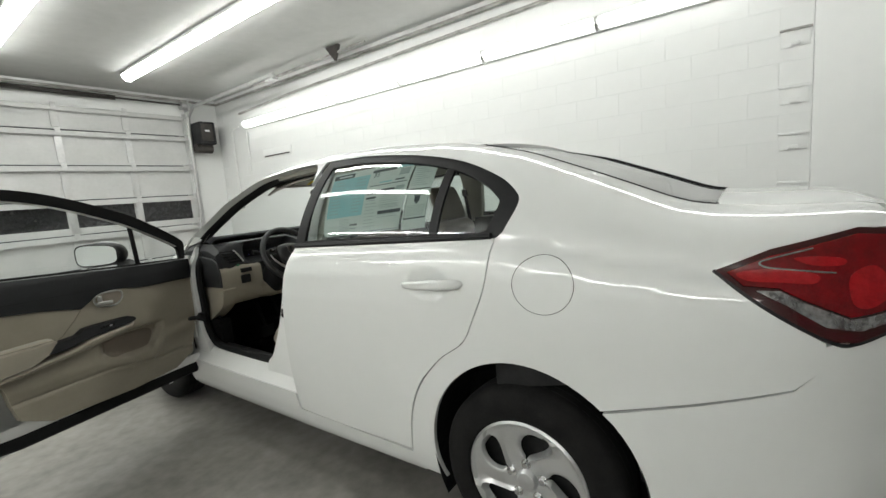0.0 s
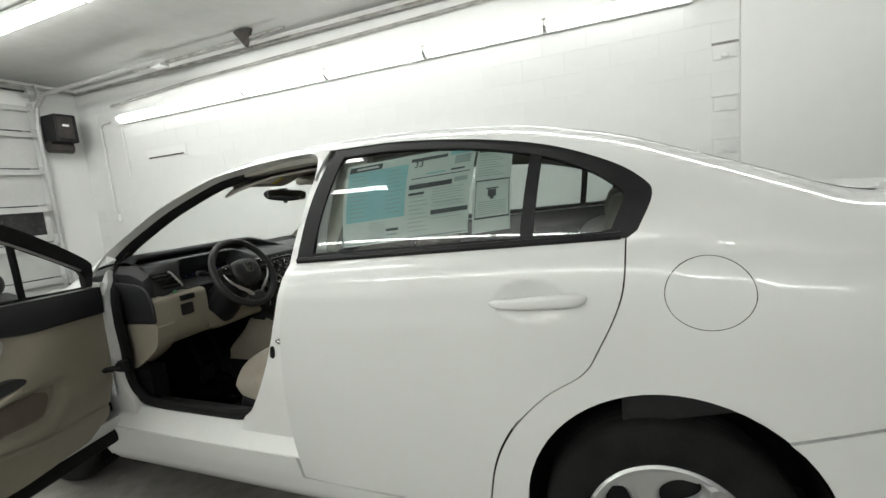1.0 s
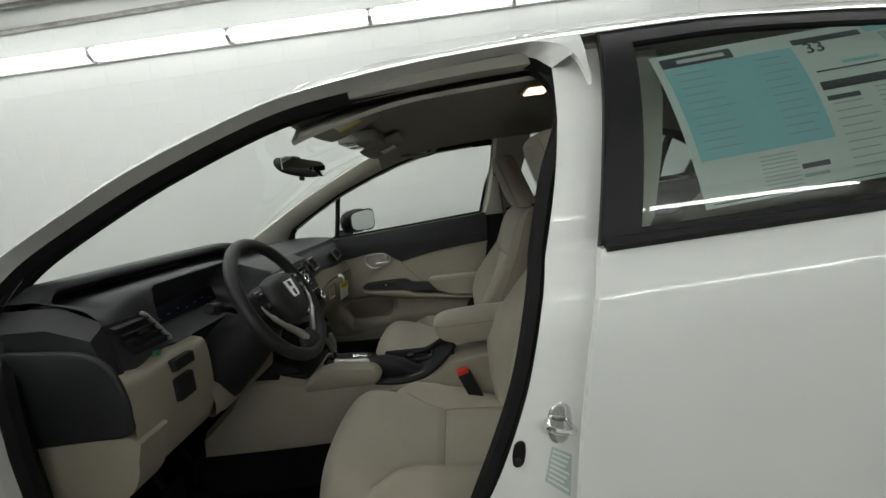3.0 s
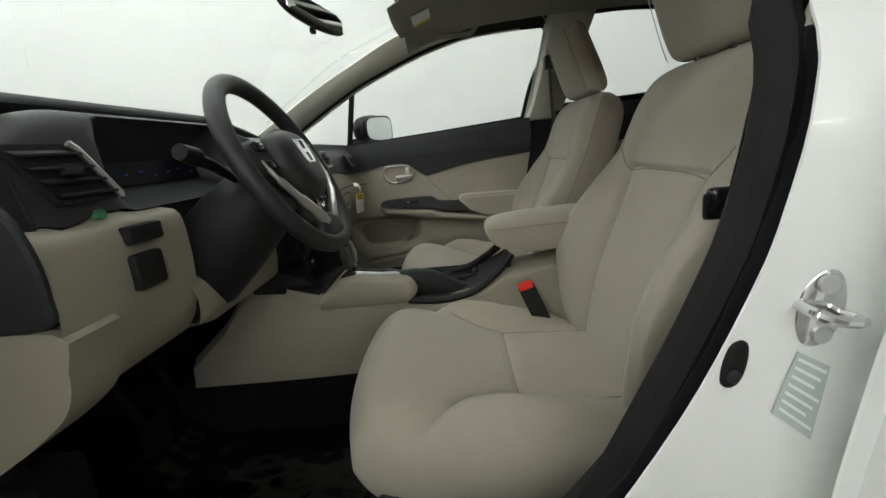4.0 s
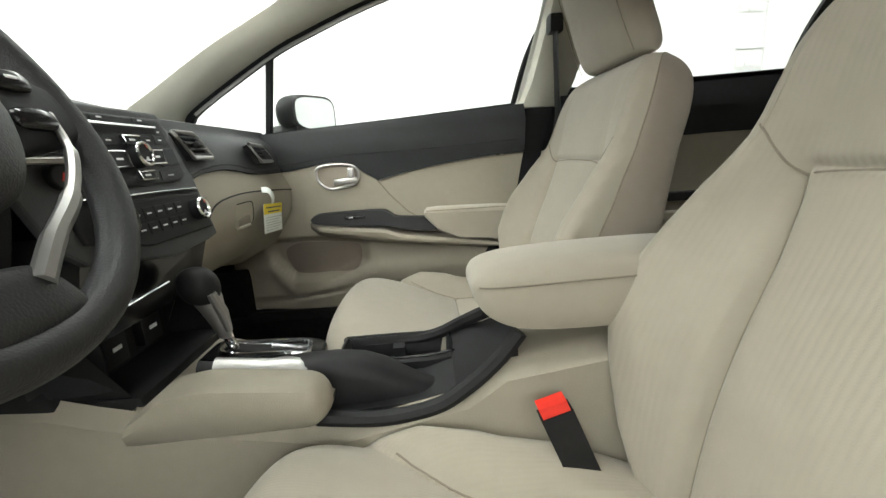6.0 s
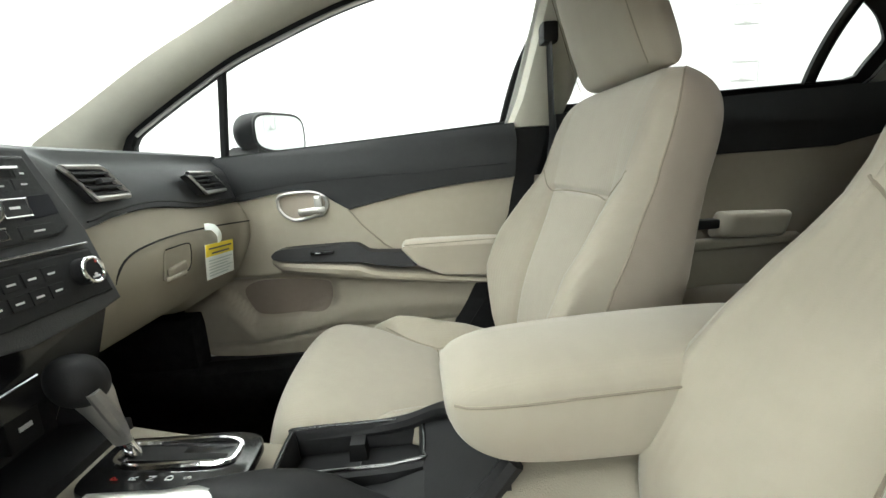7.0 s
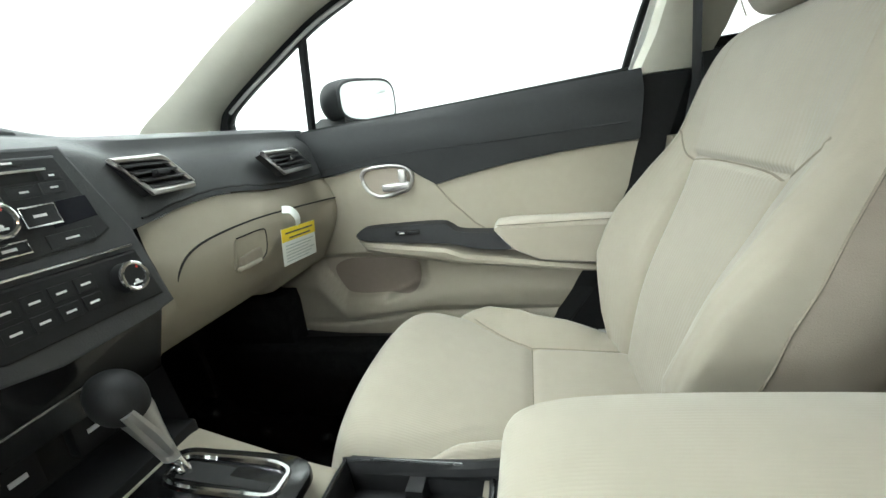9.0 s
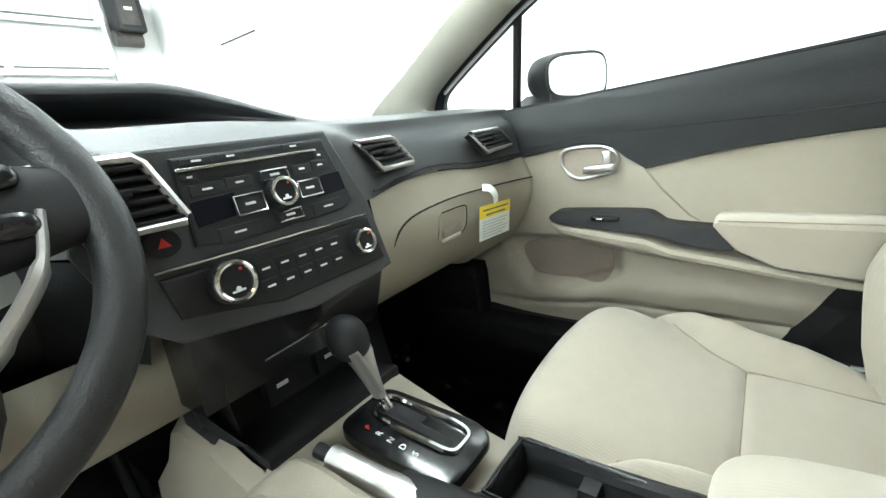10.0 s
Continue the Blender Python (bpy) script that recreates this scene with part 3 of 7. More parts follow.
ARCH = [(0.365 * math.cos(a) - 0.005, 0.335 + 0.385 * math.sin(a)) for a in np.linspace(-0.36, math.pi + 0.36, 40)]   # rear wheel opening, front to back
FARCH = [(2.67 + 0.365 * math.cos(a), 0.335 + 0.375 * math.sin(a)) for a in np.linspace(-0.36, math.pi + 0.36, 40)]
RCUT = cr([(0.075, 1.098), (0.092, 0.96), (0.145, 0.834), (0.19, 0.758), (0.29, 0.685), (0.385, 0.577), (0.445, 0.45), (0.478, 0.277)], 6)   # rear edge of the rear door
RFRONT = cr([(1.100, 1.064), (1.132, 0.960), (1.158, 0.840), (1.182, 0.64), (1.184, 0.458), (1.17, 0.285)], 6)   # its front edge
WTOP = cr([(0.05, 1.117), (0.012, 1.20), (0.03, 1.242), (0.11, 1.297), (0.275, 1.362), (0.5, 1.408), (0.77, 1.435), (1.012, 1.437)], 8)   # trim over the rear window
OPEN = cr([(1.06, 1.33), (1.072, 1.395), (1.105, 1.428), (1.17, 1.436), (1.382, 1.424), (1.662, 1.385), (1.911, 1.29), (2.13, 1.176), (2.212, 1.11)], 8)   # front door opening, top
RAIL = [(y, ztop(y) - 0.0006) for y in np.linspace(2.26, -0.82, 90)]

roof_line = [(p[0], p[1]) for p in RAIL]
quarter = roof_line + [(-0.86, 1.10), (-0.775, 1.096), (-0.612, 1.057), (-0.505, 1.013), (-0.569, 0.965), (-0.639, 0.91), (-0.712, 0.858), (-0.708, 0.80), (-0.66, 0.752), (-0.245, 0.625)] + \
    [p for p in ARCH[::-1] if not (p[0] < -0.24 and p[1] < 0.62)] + [(0.475, 0.20), (0.485, 0.26)] + RCUT[::-1] + WTOP + [(1.045, 1.437)] + OPEN + [(2.225, 1.03), (2.26, 1.0)]
FARUP = [(1.50, 1.440), (1.58, 1.425), (1.66, 1.384), (1.87, 1.299), (2.02, 1.231), (2.262, 1.103), (2.345, 1.055)]
def far_rail(y, z):
    """The passenger's roof rail, thinned beside the windshield."""
    return (y, min(z, lerp(y, [p[0] for p in FARUP], [p[1] for p in FARUP]))) if y > 1.56 else (y, z)


skin("side_panel", quarter, left(0.0), PAINT, car, "glossy white body side", flip=True, inward=(0.016, 0, 0))
skin("side_panel", [far_rail(*p) for p in quarter[:len(roof_line)]] + quarter[len(roof_line):], left(0.0), PAINT, car, "glossy white body side", flip=True, inward=(0.016, 0, 0), M=MIRX)
skin("windshield_edge", [p for p in roof_line if p[0] > 1.60] + [far_rail(*p) for p in roof_line if p[0] > 1.60][::-1], left(0.004), SCREENGLASS, car, "curved edge of the windshield", flip=True, thick=0.003, M=MIRX)
rear_door_poly = RFRONT[::-1] + RCUT + [(1.0, 0.272)]
rear_door_poly = [(p[0] - 0.004, p[1]) if p[0] > 1.0 else (p[0] + 0.004, p[1] + (0.006 if p[1] < 0.6 else 0.0)) for p in rear_door_poly]
def dished(y, z):
    """Rear door skin with the finger hollow behind its handle."""
    q = max(0.0, 1 - ((y - 0.315) / 0.100) ** 2 - ((z - 0.950) / 0.056) ** 2)
    return (-(side(y, z) - 0.018 * q ** 1.3), y, z)


rear_door = skin("rear_door", rear_door_poly, dished, PAINT, car, "glossy white rear door skin", flip=True, inward=(0.016, 0, 0), cell=0.0125)
skin("rear_door", rear_door_poly, dished, PAINT, car, "glossy white rear door skin", flip=True, inward=(0.016, 0, 0), cell=0.0125, M=MIRX)
both("sill", [(2.3, 0.36), (1.19, 0.36), (1.176, 0.278), (0.478, 0.268), (0.44, 0.19), (1.2, 0.165), (2.28, 0.165)], PAINT, "white rocker panel", thick=0.03)
both("rear_bumper_side", [(-0.25, 0.617), (-0.658, 0.746), (-0.7045, 0.797), (-0.7095, 0.850), (-0.74, 0.862), (-0.80, 0.90), (-0.90, 0.93), (-1.02, 0.90), (-1.025, 0.30), (-0.45, 0.22)] +
     [p for p in ARCH if p[0] < -0.24 and p[1] < 0.61][::-1], PAINT, "white painted rear bumper")
both("tail_lamp_back", [(-0.505, 1.017), (-0.612, 1.062), (-0.775, 1.101), (-0.87, 1.09), (-0.90, 0.95), (-0.83, 0.885), (-0.763, 0.859), (-0.724, 0.863), (-0.634, 0.917), (-0.557, 0.974)], DARKRED, "dark red tail lamp border", off=-0.004, thick=0.02)
both("tail_lamp_red", [(-0.530, 1.014), (-0.612, 1.048), (-0.772, 1.088), (-0.86, 1.08), (-0.86, 0.94), (-0.788, 0.922), (-0.753, 0.917), (-0.673, 0.955), (-0.629, 0.980), (-0.563, 0.986)], RED, "red tail lamp lens", off=-0.007, thick=0.02)
both("lamp_reflector", cr([(-0.548, 1.012), (-0.60, 1.020), (-0.66, 1.016), (-0.70, 1.004), (-0.69, 0.988), (-0.63, 0.992), (-0.57, 0.996)], 4, closed=True), BRIGHTRED, "bright red lamp reflector", off=-0.009, thick=0.02)
both("lamp_reflector", cr([(-0.655, 1.042), (-0.70, 1.045), (-0.745, 1.038), (-0.742, 1.024), (-0.69, 1.026)], 4, closed=True), BRIGHTRED, "bright red lamp reflector", off=-0.009, thick=0.02)
both("lamp_reflector", cr([(-0.755, 1.0), (-0.80, 1.02), (-0.83, 0.97), (-0.79, 0.935), (-0.757, 0.945)], 4, closed=True), BRIGHTRED, "bright red lamp reflector", off=-0.009, thick=0.02)
both("tail_lamp_clear", [(-0.585, 0.976), (-0.629, 0.975), (-0.673, 0.950), (-0.753, 0.912), (-0.788, 0.917), (-0.86, 0.935), (-0.83, 0.905), (-0.77, 0.886), (-0.711, 0.897), (-0.645, 0.942)], CLEARLENS, "clear reversing lamp lens", off=-0.007, thick=0.02)
both("front_fender", [(2.27, 1.0), (2.15, 1.0), (2.2, 0.6), (2.27, 0.30), (2.3, 0.19)] + FARCH[::-1][6:-6] + [(3.05, 0.4), (3.2, 0.6), (3.1, 0.80), (3.0, ztop(3.0) - 0.02), (2.6, ztop(2.6) - 0.01), (2.4, ztop(2.4) - 0.01)], PAINT, "white front fender")
both("front_bumper", [(3.05, 0.395), (3.2, 0.60), (3.11, 0.79), (3.35, 0.78), (3.60, 0.66), (3.64, 0.3), (3.3, 0.2), (3.03, 0.22)], PAINT, "white front bumper")
TOPF = lambda y, x: (x, y, roofz(x, y))
def plan(name, y0, y1, w0, w1, mat, label, n=16, parent=car, off=0.0, **kw):
    ys = np.linspace(y0, y1, n)
    ww = [w0 + (w1 - w0) * (y - y0) / (y1 - y0) for y in ys]
    poly = [(y, min(w, xtop(y) * taper(y) ** 0.5)) for y, w in zip(ys, ww)] + [(y, -min(w, xtop(y) * taper(y) ** 0.5)) for y, w in zip(ys[::-1], ww[::-1])]
    return skin(name, poly, lambda y, x: (x, y, roofz(x, y) + off), mat, parent, label, cell=0.04, flip=True, **kw)


plan("roof", 0.26, 1.64, 9, 9, PAINT, "white roof")
plan("trunk_lid", -0.92, -0.50, 9, 9, PAINT, "white trunk lid")
plan("rear_window", -0.50, 0.255, 9, 9, BACKGLASS, "tinted rear window", thick=0.006, off=-0.012)
part("rear_window_seal", sweep([(s * (xtop(y) * taper(y) ** .5 - 0.008), y, roofz(xtop(y) * taper(y) ** .5, y) - 0.004) for s, rng in ((-1, np.linspace(-0.5, 0.25, 14)), (1, np.linspace(0.25, -0.5, 14))) for y in rng], 0.007, 6, closed=True), BLACK, car)
plan("windshield", 1.645, 2.44, 9, 9, SCREENGLASS, "clear raked windshield", thick=0.005, off=-0.01)
plan("hood", 2.45, 3.5, 9, 9, PAINT, "white hood")
skin("rear_bumper", [(x, z) for x, z in [(-0.60, 0.30), (0.60, 0.30), (0.60, 0.80), (-0.60, 0.80)]], lambda x, z: (x, -1.0 + 0.06 * x * x - 0.02 * math.sin((z - 0.3) * 6), z), PAINT, car, "white rear bumper")
skin("trunk_back", [(-0.60, 0.80), (0.60, 0.80), (0.58, 1.09), (-0.58, 1.09)], lambda x, z: (x, -0.985 + 0.06 * x * x + 0.1 * max(0, z - 0.95), z), PAINT, car, "white trunk lid face")
skin("front_face", [(-0.55, 0.25), (0.55, 0.25), (0.5, 0.75), (-0.5, 0.75)], lambda x, z: (x, 3.62 - 0.3 * x * x - 0.5 * max(0, z - 0.6), z), BLACK, car, "dark front grille")

# ---- jambs, seals and windows of the body sides
SEAL = cr([(1.085, 1.30), (1.10, 1.385), (1.135, 1.418), (1.20, 1.424), (1.382, 1.41), (1.662, 1.371), (1.911, 1.275), (2.13, 1.162), (2.20, 1.09), (2.205, 1.03),
           (2.15, 0.90), (2.135, 0.72), (2.146, 0.56), (2.10, 0.47), (2.0, 0.442), (1.6, 0.435), (1.46, 0.455), (1.385, 0.51), (1.30, 0.68), (1.235, 0.835), (1.19, 0.99), (1.14, 1.17)], 6, closed=True)


def strip(A, B, fa, fb):
    """A ruled band between two plan curves laid at two depths of the side."""
    return loft([[fa(*p) for p in A], [fb(*p) for p in B]], closed=False, caps=False)


SEALTOP = cr([(1.10, 1.385), (1.135, 1.418), (1.20, 1.424), (1.382, 1.41), (1.662, 1.371), (1.911, 1.275), (2.13, 1.162), (2.20, 1.09)], 9)
nn = len(SEALTOP)
OPENTOP = [OPEN[8 + round(i * (len(OPEN) - 9) / (nn - 1))] for i in range(nn)]
for M in (None, MIRX):
    j = strip(OPENTOP, SEALTOP, left(0.001), left(0.055))
    part("upper_jamb", j, JAMB, car, "white door jamb under the roof rail", M=M)
    # hinge pillar and B pillar faces, sill top
    skin("hinge_pillar", [(2.225, 1.03)] + [p for p in SEAL if p[0] > 2.09 and p[1] < 1.05] + [(2.10, 0.40), (2.26, 0.36), (2.27, 0.7)], left(0.055), JAMB, car, "white hinge pillar", M=M, flip=True, thick=0.05)
    bp_poly = [(1.0, 1.44), (1.085, 1.41), (1.10, 1.385)] + cr([(1.115, 1.28), (1.14, 1.17), (1.19, 0.99), (1.235, 0.835), (1.30, 0.68), (1.40, 0.51), (1.46, 0.455), (1.5, 0.36)], 5) + [(1.1, 0.34), (1.1, 0.9), (1.02, 1.06)]
    skin("b_pillar", bp_poly, left(0.055), JAMB, car, "white B-pillar face", M=M, flip=True, thick=0.003)
    part("rear_door_edge", loft([[(-(side(y, z) - 0.002), y - 0.005, z) for y, z in RFRONT], [(-(side(y, z) - 0.02), y - 0.004, z) for y, z in RFRONT], [(-(side(y, z) - 0.03), y - 0.03, z) for y, z in RFRONT], [(-(side(y, z) - 0.054), y - 0.05, z) for y, z in RFRONT]], closed=False), JAMB, car, "white painted front edge of the rear door", M=M)
    for zz in (0.93, 0.48):
        yy = lerp(zz, [0.3, 0.46, 0.63, 0.81, 0.94], [1.17, 1.181, 1.177, 1.141, 1.10])
        part("rear_door_hinge", join(box(-(side(yy, zz) - 0.036), -(side(yy, zz) - 0.056), yy - 0.05, yy + 0.002, zz - 0.04, zz + 0.04, 0.006), rod((-(side(yy, zz) - 0.045), yy + 0.004, zz - 0.045), (-(side(yy, zz) - 0.045), yy + 0.004, zz + 0.045), 0.008)), JAMB, car, "white painted door hinge", M=M)
    part("sill_top", loft([[(-(side(y, 0.355) - 0.004), y, 0.357), (-0.80, y, 0.40), (-0.775, y, 0.425), (-0.70, y, 0.43), (-0.66, y, 0.40), (-0.64, y, 0.24)] for y in np.linspace(1.12, 2.27, 10)], closed=False), JAMB, car, "white door sill", M=M)
    part("scuff_plate", loft([[(-0.765, y, 0.432), (-0.70, y, 0.437), (-0.655, y, 0.412), (-0.64, y, 0.27)] for y in np.linspace(1.25, 2.15, 6)], closed=False), BLACK, car, "black sill scuff plate", M=M)
    sp = [(-(side(y, z) - (0.098 if M is None else 0.028)), y, z) for y, z in SEAL]
    part("door_seal", sweep(sp, 0.021 if M is None else 0.011, 8, closed=True), RUBBER, car, "black rubber door seal", M=M)
    part("roof_drip_jamb", strip([(y, z) for y, z in SEALTOP], [(y, z - 0.02) for y, z in SEALTOP], left(0.055), left(0.09)), RUBBER, car, M=M)

# rear side window: black surround, glass, divider
RIM_OUT = [(1.098, 1.068)] + [(1.066, 1.22), (1.014, 1.437)] + [p for p in WTOP[::-1]] + [(0.062, 1.104), (0.08, 1.1)]
GL = cr([(0.992, 1.402), (0.77, 1.404), (0.5, 1.378), (0.30, 1.335), (0.16, 1.278), (0.085, 1.222), (0.078, 1.20)], 6)
GLASSPOLY = [(1.030, 1.090)] + GL + [(0.11, 1.124), (0.14, 1.116)]


def ringpanel(name, outer, inner, off, mat, label, M, thick=0.012):
    """A frame between two outlines, split into four strips that butt."""
    k = skin(name, outer + [outer[0]] + [inner[0]] + inner[::-1], left(off), mat, car, label, M=M, flip=True, thick=thick)
    return k


for M in (None, MIRX):
    surround = ringpanel("window_surround", RIM_OUT, GLASSPOLY, 0.004, BLACK, "satin black window surround", M)
    skin("rear_side_glass", GLASSPOLY, left(0.012), CLEAR if M is not None else TINTED, surround, "rear door glass", M=M, flip=True, thick=0.004)
    skin("divider", [(y - (0.075 if M is not None else 0.0), z - (0.03 if M is not None and z > 1.3 else 0.0)) for y, z in ((0.345, 1.105), (0.31, 1.107), (0.285, 1.34), (0.318, 1.345))], left(0.006), BLACK, surround, M=M, flip=True, thick=0.012)
    skin("b_post_trim", [(1.097, 1.070), (1.035, 1.073), (0.964, 1.41), (1.012, 1.432)], left(0.001), BLACK, surround, M=M, flip=True, thick=0.008)
    part("belt_strip", sweep([(-(side(y, z) + 0.001), y, z) for y, z in [(0.09 + 1.0 * t, 1.106 - 0.037 * t) for t in np.linspace(0, 1, 24)]], 0.011, 6), BLACK, surround, "black belt moulding", M=M)
    # rear door lower flange and handle
    part("door_handle", pillow(lambda u, v, s: (-(side(0.30 + 0.128 * u, 0.952 + 0.004 * u) + 0.022 + 0.012 * s - 0.02 * abs(u) ** 6), 0.30 + 0.128 * u, 0.952 - 0.008 * u + 0.017 * v * (1 - 0.25 * u)), 24, 12, 4, 0.6), PAINT, car, "white pull handle", M=M)
# fuel lid on the driver's side
fc = [(-0.092 + 0.092 * math.cos(a), 0.969 + 0.084 * math.sin(a)) for a in np.linspace(0, 2 * math.pi, 48)[:-1]]
part("fuel_lid_gap", sweep([(-(side(y, z) - 0.0008), y, z) for y, z in fc], 0.0013, 5, closed=True), DARK, car)
skin("fuel_lid", [(-0.092 + 0.089 * math.cos(a), 0.969 + 0.081 * math.sin(a)) for a in np.linspace(0, 2 * math.pi, 48)[:-1]], left(-0.0012), PAINT, car, "round white fuel filler lid", flip=True, thick=0.002)

# wheel housings, floor pan and dark inner body
for yc in (0.0, 2.67):
    for M in (None, MIRX):
        rings = []
        for x in (-0.845, -0.80, -0.60, -0.55):
            r = 0.365 if x < -0.57 else 0.05
            rings.append([(x, yc + r * math.cos(a), 0.335 + (r + 0.012) * math.sin(a)) for a in np.linspace(-0.5, math.pi + 0.5, 28)])
        part("wheel_housing", loft(rings, closed=False), CARPET, car, "black wheel housing liner", M=M)
part("floor_pan", box(-0.72, 0.72, -0.6, 3.0, 0.155, 0.20, 0.01), DARK, car, "dark underbody")
part("firewall", box(-0.72, 0.72, 2.50, 2.56, 0.19, 0.98, 0.01), DARK, car)
part("trunk_floor", box(-0.66, 0.66, -0.95, 0.0, 0.30, 0.34, 0.01), DARK, car)
# inner door shells keep the cabin closed on both sides at the rear
for M in (None, MIRX):
    skin("rear_door_inner_shell", [(1.14, 1.05), (1.14, 0.35), (0.42, 0.35), (0.40, 0.62), (0.10, 0.80), (0.09, 1.08)], left(0.06), DARK, car, M=M, flip=True)
    skin("quarter_inner_shell", [(0.10, 1.08), (0.10, 0.60), (-0.5, 0.75), (-0.78, 0.9), (-0.75, 1.06), (-0.45, 1.10), (0.0, 1.12)], left(0.05), DARK, car, M=M, flip=True)


# ---- wheels
def smoothstep(t, a, b):
    t = max(0.0, min(1.0, (t - a) / (b - a)))
    return t * t * (3 - 2 * t)


def wheel(y, s, name="wheel"):
    x = s * 0.865
    def T(bm):
        bmesh.ops.transform(bm, matrix=Matrix.Translation((x, y, 0.315)) @ (Matrix.Identity(4) if s < 0 else Matrix.Rotation(math.pi, 4, "Z")), verts=bm.verts)
        return bm
    def rev(profile, n=56):
        return T(loft([[(px, r * math.cos(a), r * math.sin(a)) for a in np.linspace(0, 2 * math.pi, n, endpoint=False)] for px, r in profile], True, False))
    ty = part("tyre", rev([(0.19, 0.20), (0.195, 0.29), (0.17, 0.311), (0.12, 0.315), (0.06, 0.315), (0.035, 0.312), (0.02, 0.30), (0.006, 0.27), (0.002, 0.235), (0.006, 0.212), (0.016, 0.203), (0.10, 0.20)]), TYRE, car, "black all-season tyre")
    for k in range(3):
        part("tread_groove", rev([(0.065 + 0.03 * k, 0.3156), (0.069 + 0.03 * k, 0.3156)], 40), DARK, ty)
    rim = part("wheel_cover", rev([(0.03, 0.205), (0.012, 0.205), (0.006, 0.198), (0.010, 0.187), (0.022, 0.178), (0.034, 0.172)]), SILVER, ty, "silver wheel cover rim")
    part("wheel_back", rev([(0.07, 0.20), (0.075, 0.10), (0.06, 0.02)]), DARK, ty)
    def half_gap(r):
        q = (r - 0.128) / 0.050
        return 0.0 if abs(q) >= 1 else 0.30 * (1 - q * q) ** 0.6
    for k in range(5):
        a0, a1 = radians(86 + 72 * k), radians(158 + 72 * k)
        grid = []
        for r in np.concatenate([np.linspace(0.032, 0.080, 5), np.linspace(0.084, 0.176, 18), np.linspace(0.182, 0.197, 4)]):
            h, tw = half_gap(r), 0.50 * ((r - 0.06) / 0.14)
            row = []
            for w in np.linspace(0, 1, 15):
                a = a0 + h + (a1 - a0 - 2 * h) * w + tw
                lip = 0.016 * max(0.0, 1 - 9 * min(w, 1 - w)) ** 1.6 * min(1.0, h / 0.08)
                ridge = 0.011 * math.exp(-((w - 0.16) / 0.07) ** 2) * min(1.0, max(0.0, (r - 0.05) / 0.03)) + 0.006 * smoothstep(w, 0.2, 0.95) * (r > 0.07)
                row.append((0.026 - 0.018 * min(1.0, (r / 0.197) ** 2) + lip - ridge + 0.004, r * math.cos(a), r * math.sin(a)))
            grid.append(row)
        part("spoke", T(loft(grid, closed=False)), SILVER, ty, "broad silver wheel cover blade")
    part("hub_cap", rev([(0.03, 0.036), (0.020, 0.034), (0.014, 0.028), (0.012, 0.0005)], 32), SILVER, ty)
    for k in range(5):
        a = k * 2 * math.pi / 5 + 0.3
        c = (0.057 * math.cos(a), 0.057 * math.sin(a))
        part("lug_nut", T(join(rod((0.024, *c), (0.012, *c), 0.0105, 6), rod((0.026, *c), (0.0245, *c), 0.017, 16))), CHROME, ty)


for s in (-1, 1):
    wheel(0.0, s)
    wheel(2.67, s)

# tail lamp outline and inner light guide
for M in (None, MIRX):
    part("lamp_edge", sweep([(-(side(y, z) + 0.002), y, z) for y, z in cr([(-0.503, 1.017), (-0.557, 0.973), (-0.634, 0.916), (-0.724, 0.861), (-0.763, 0.857), (-0.82, 0.88)], 5)], 0.0045, 6), BLACK, car, M=M)
    part("light_guide", sweep([(-(side(y, z) + 0.008), y, z) for y, z in cr([(-0.69, 1.062), (-0.63, 1.047), (-0.594, 1.036), (-0.60, 1.026), (-0.63, 1.020), (-0.73, 1.008)], 6)], 0.0022, 6), CLEARLENS, car, "pale curved light guide", M=M)
part("trunk_handle_bar", box(-0.4, 0.4, -1.02, -0.985, 0.93, 0.99, 0.012), CHROME, car, "chrome trunk trim bar")

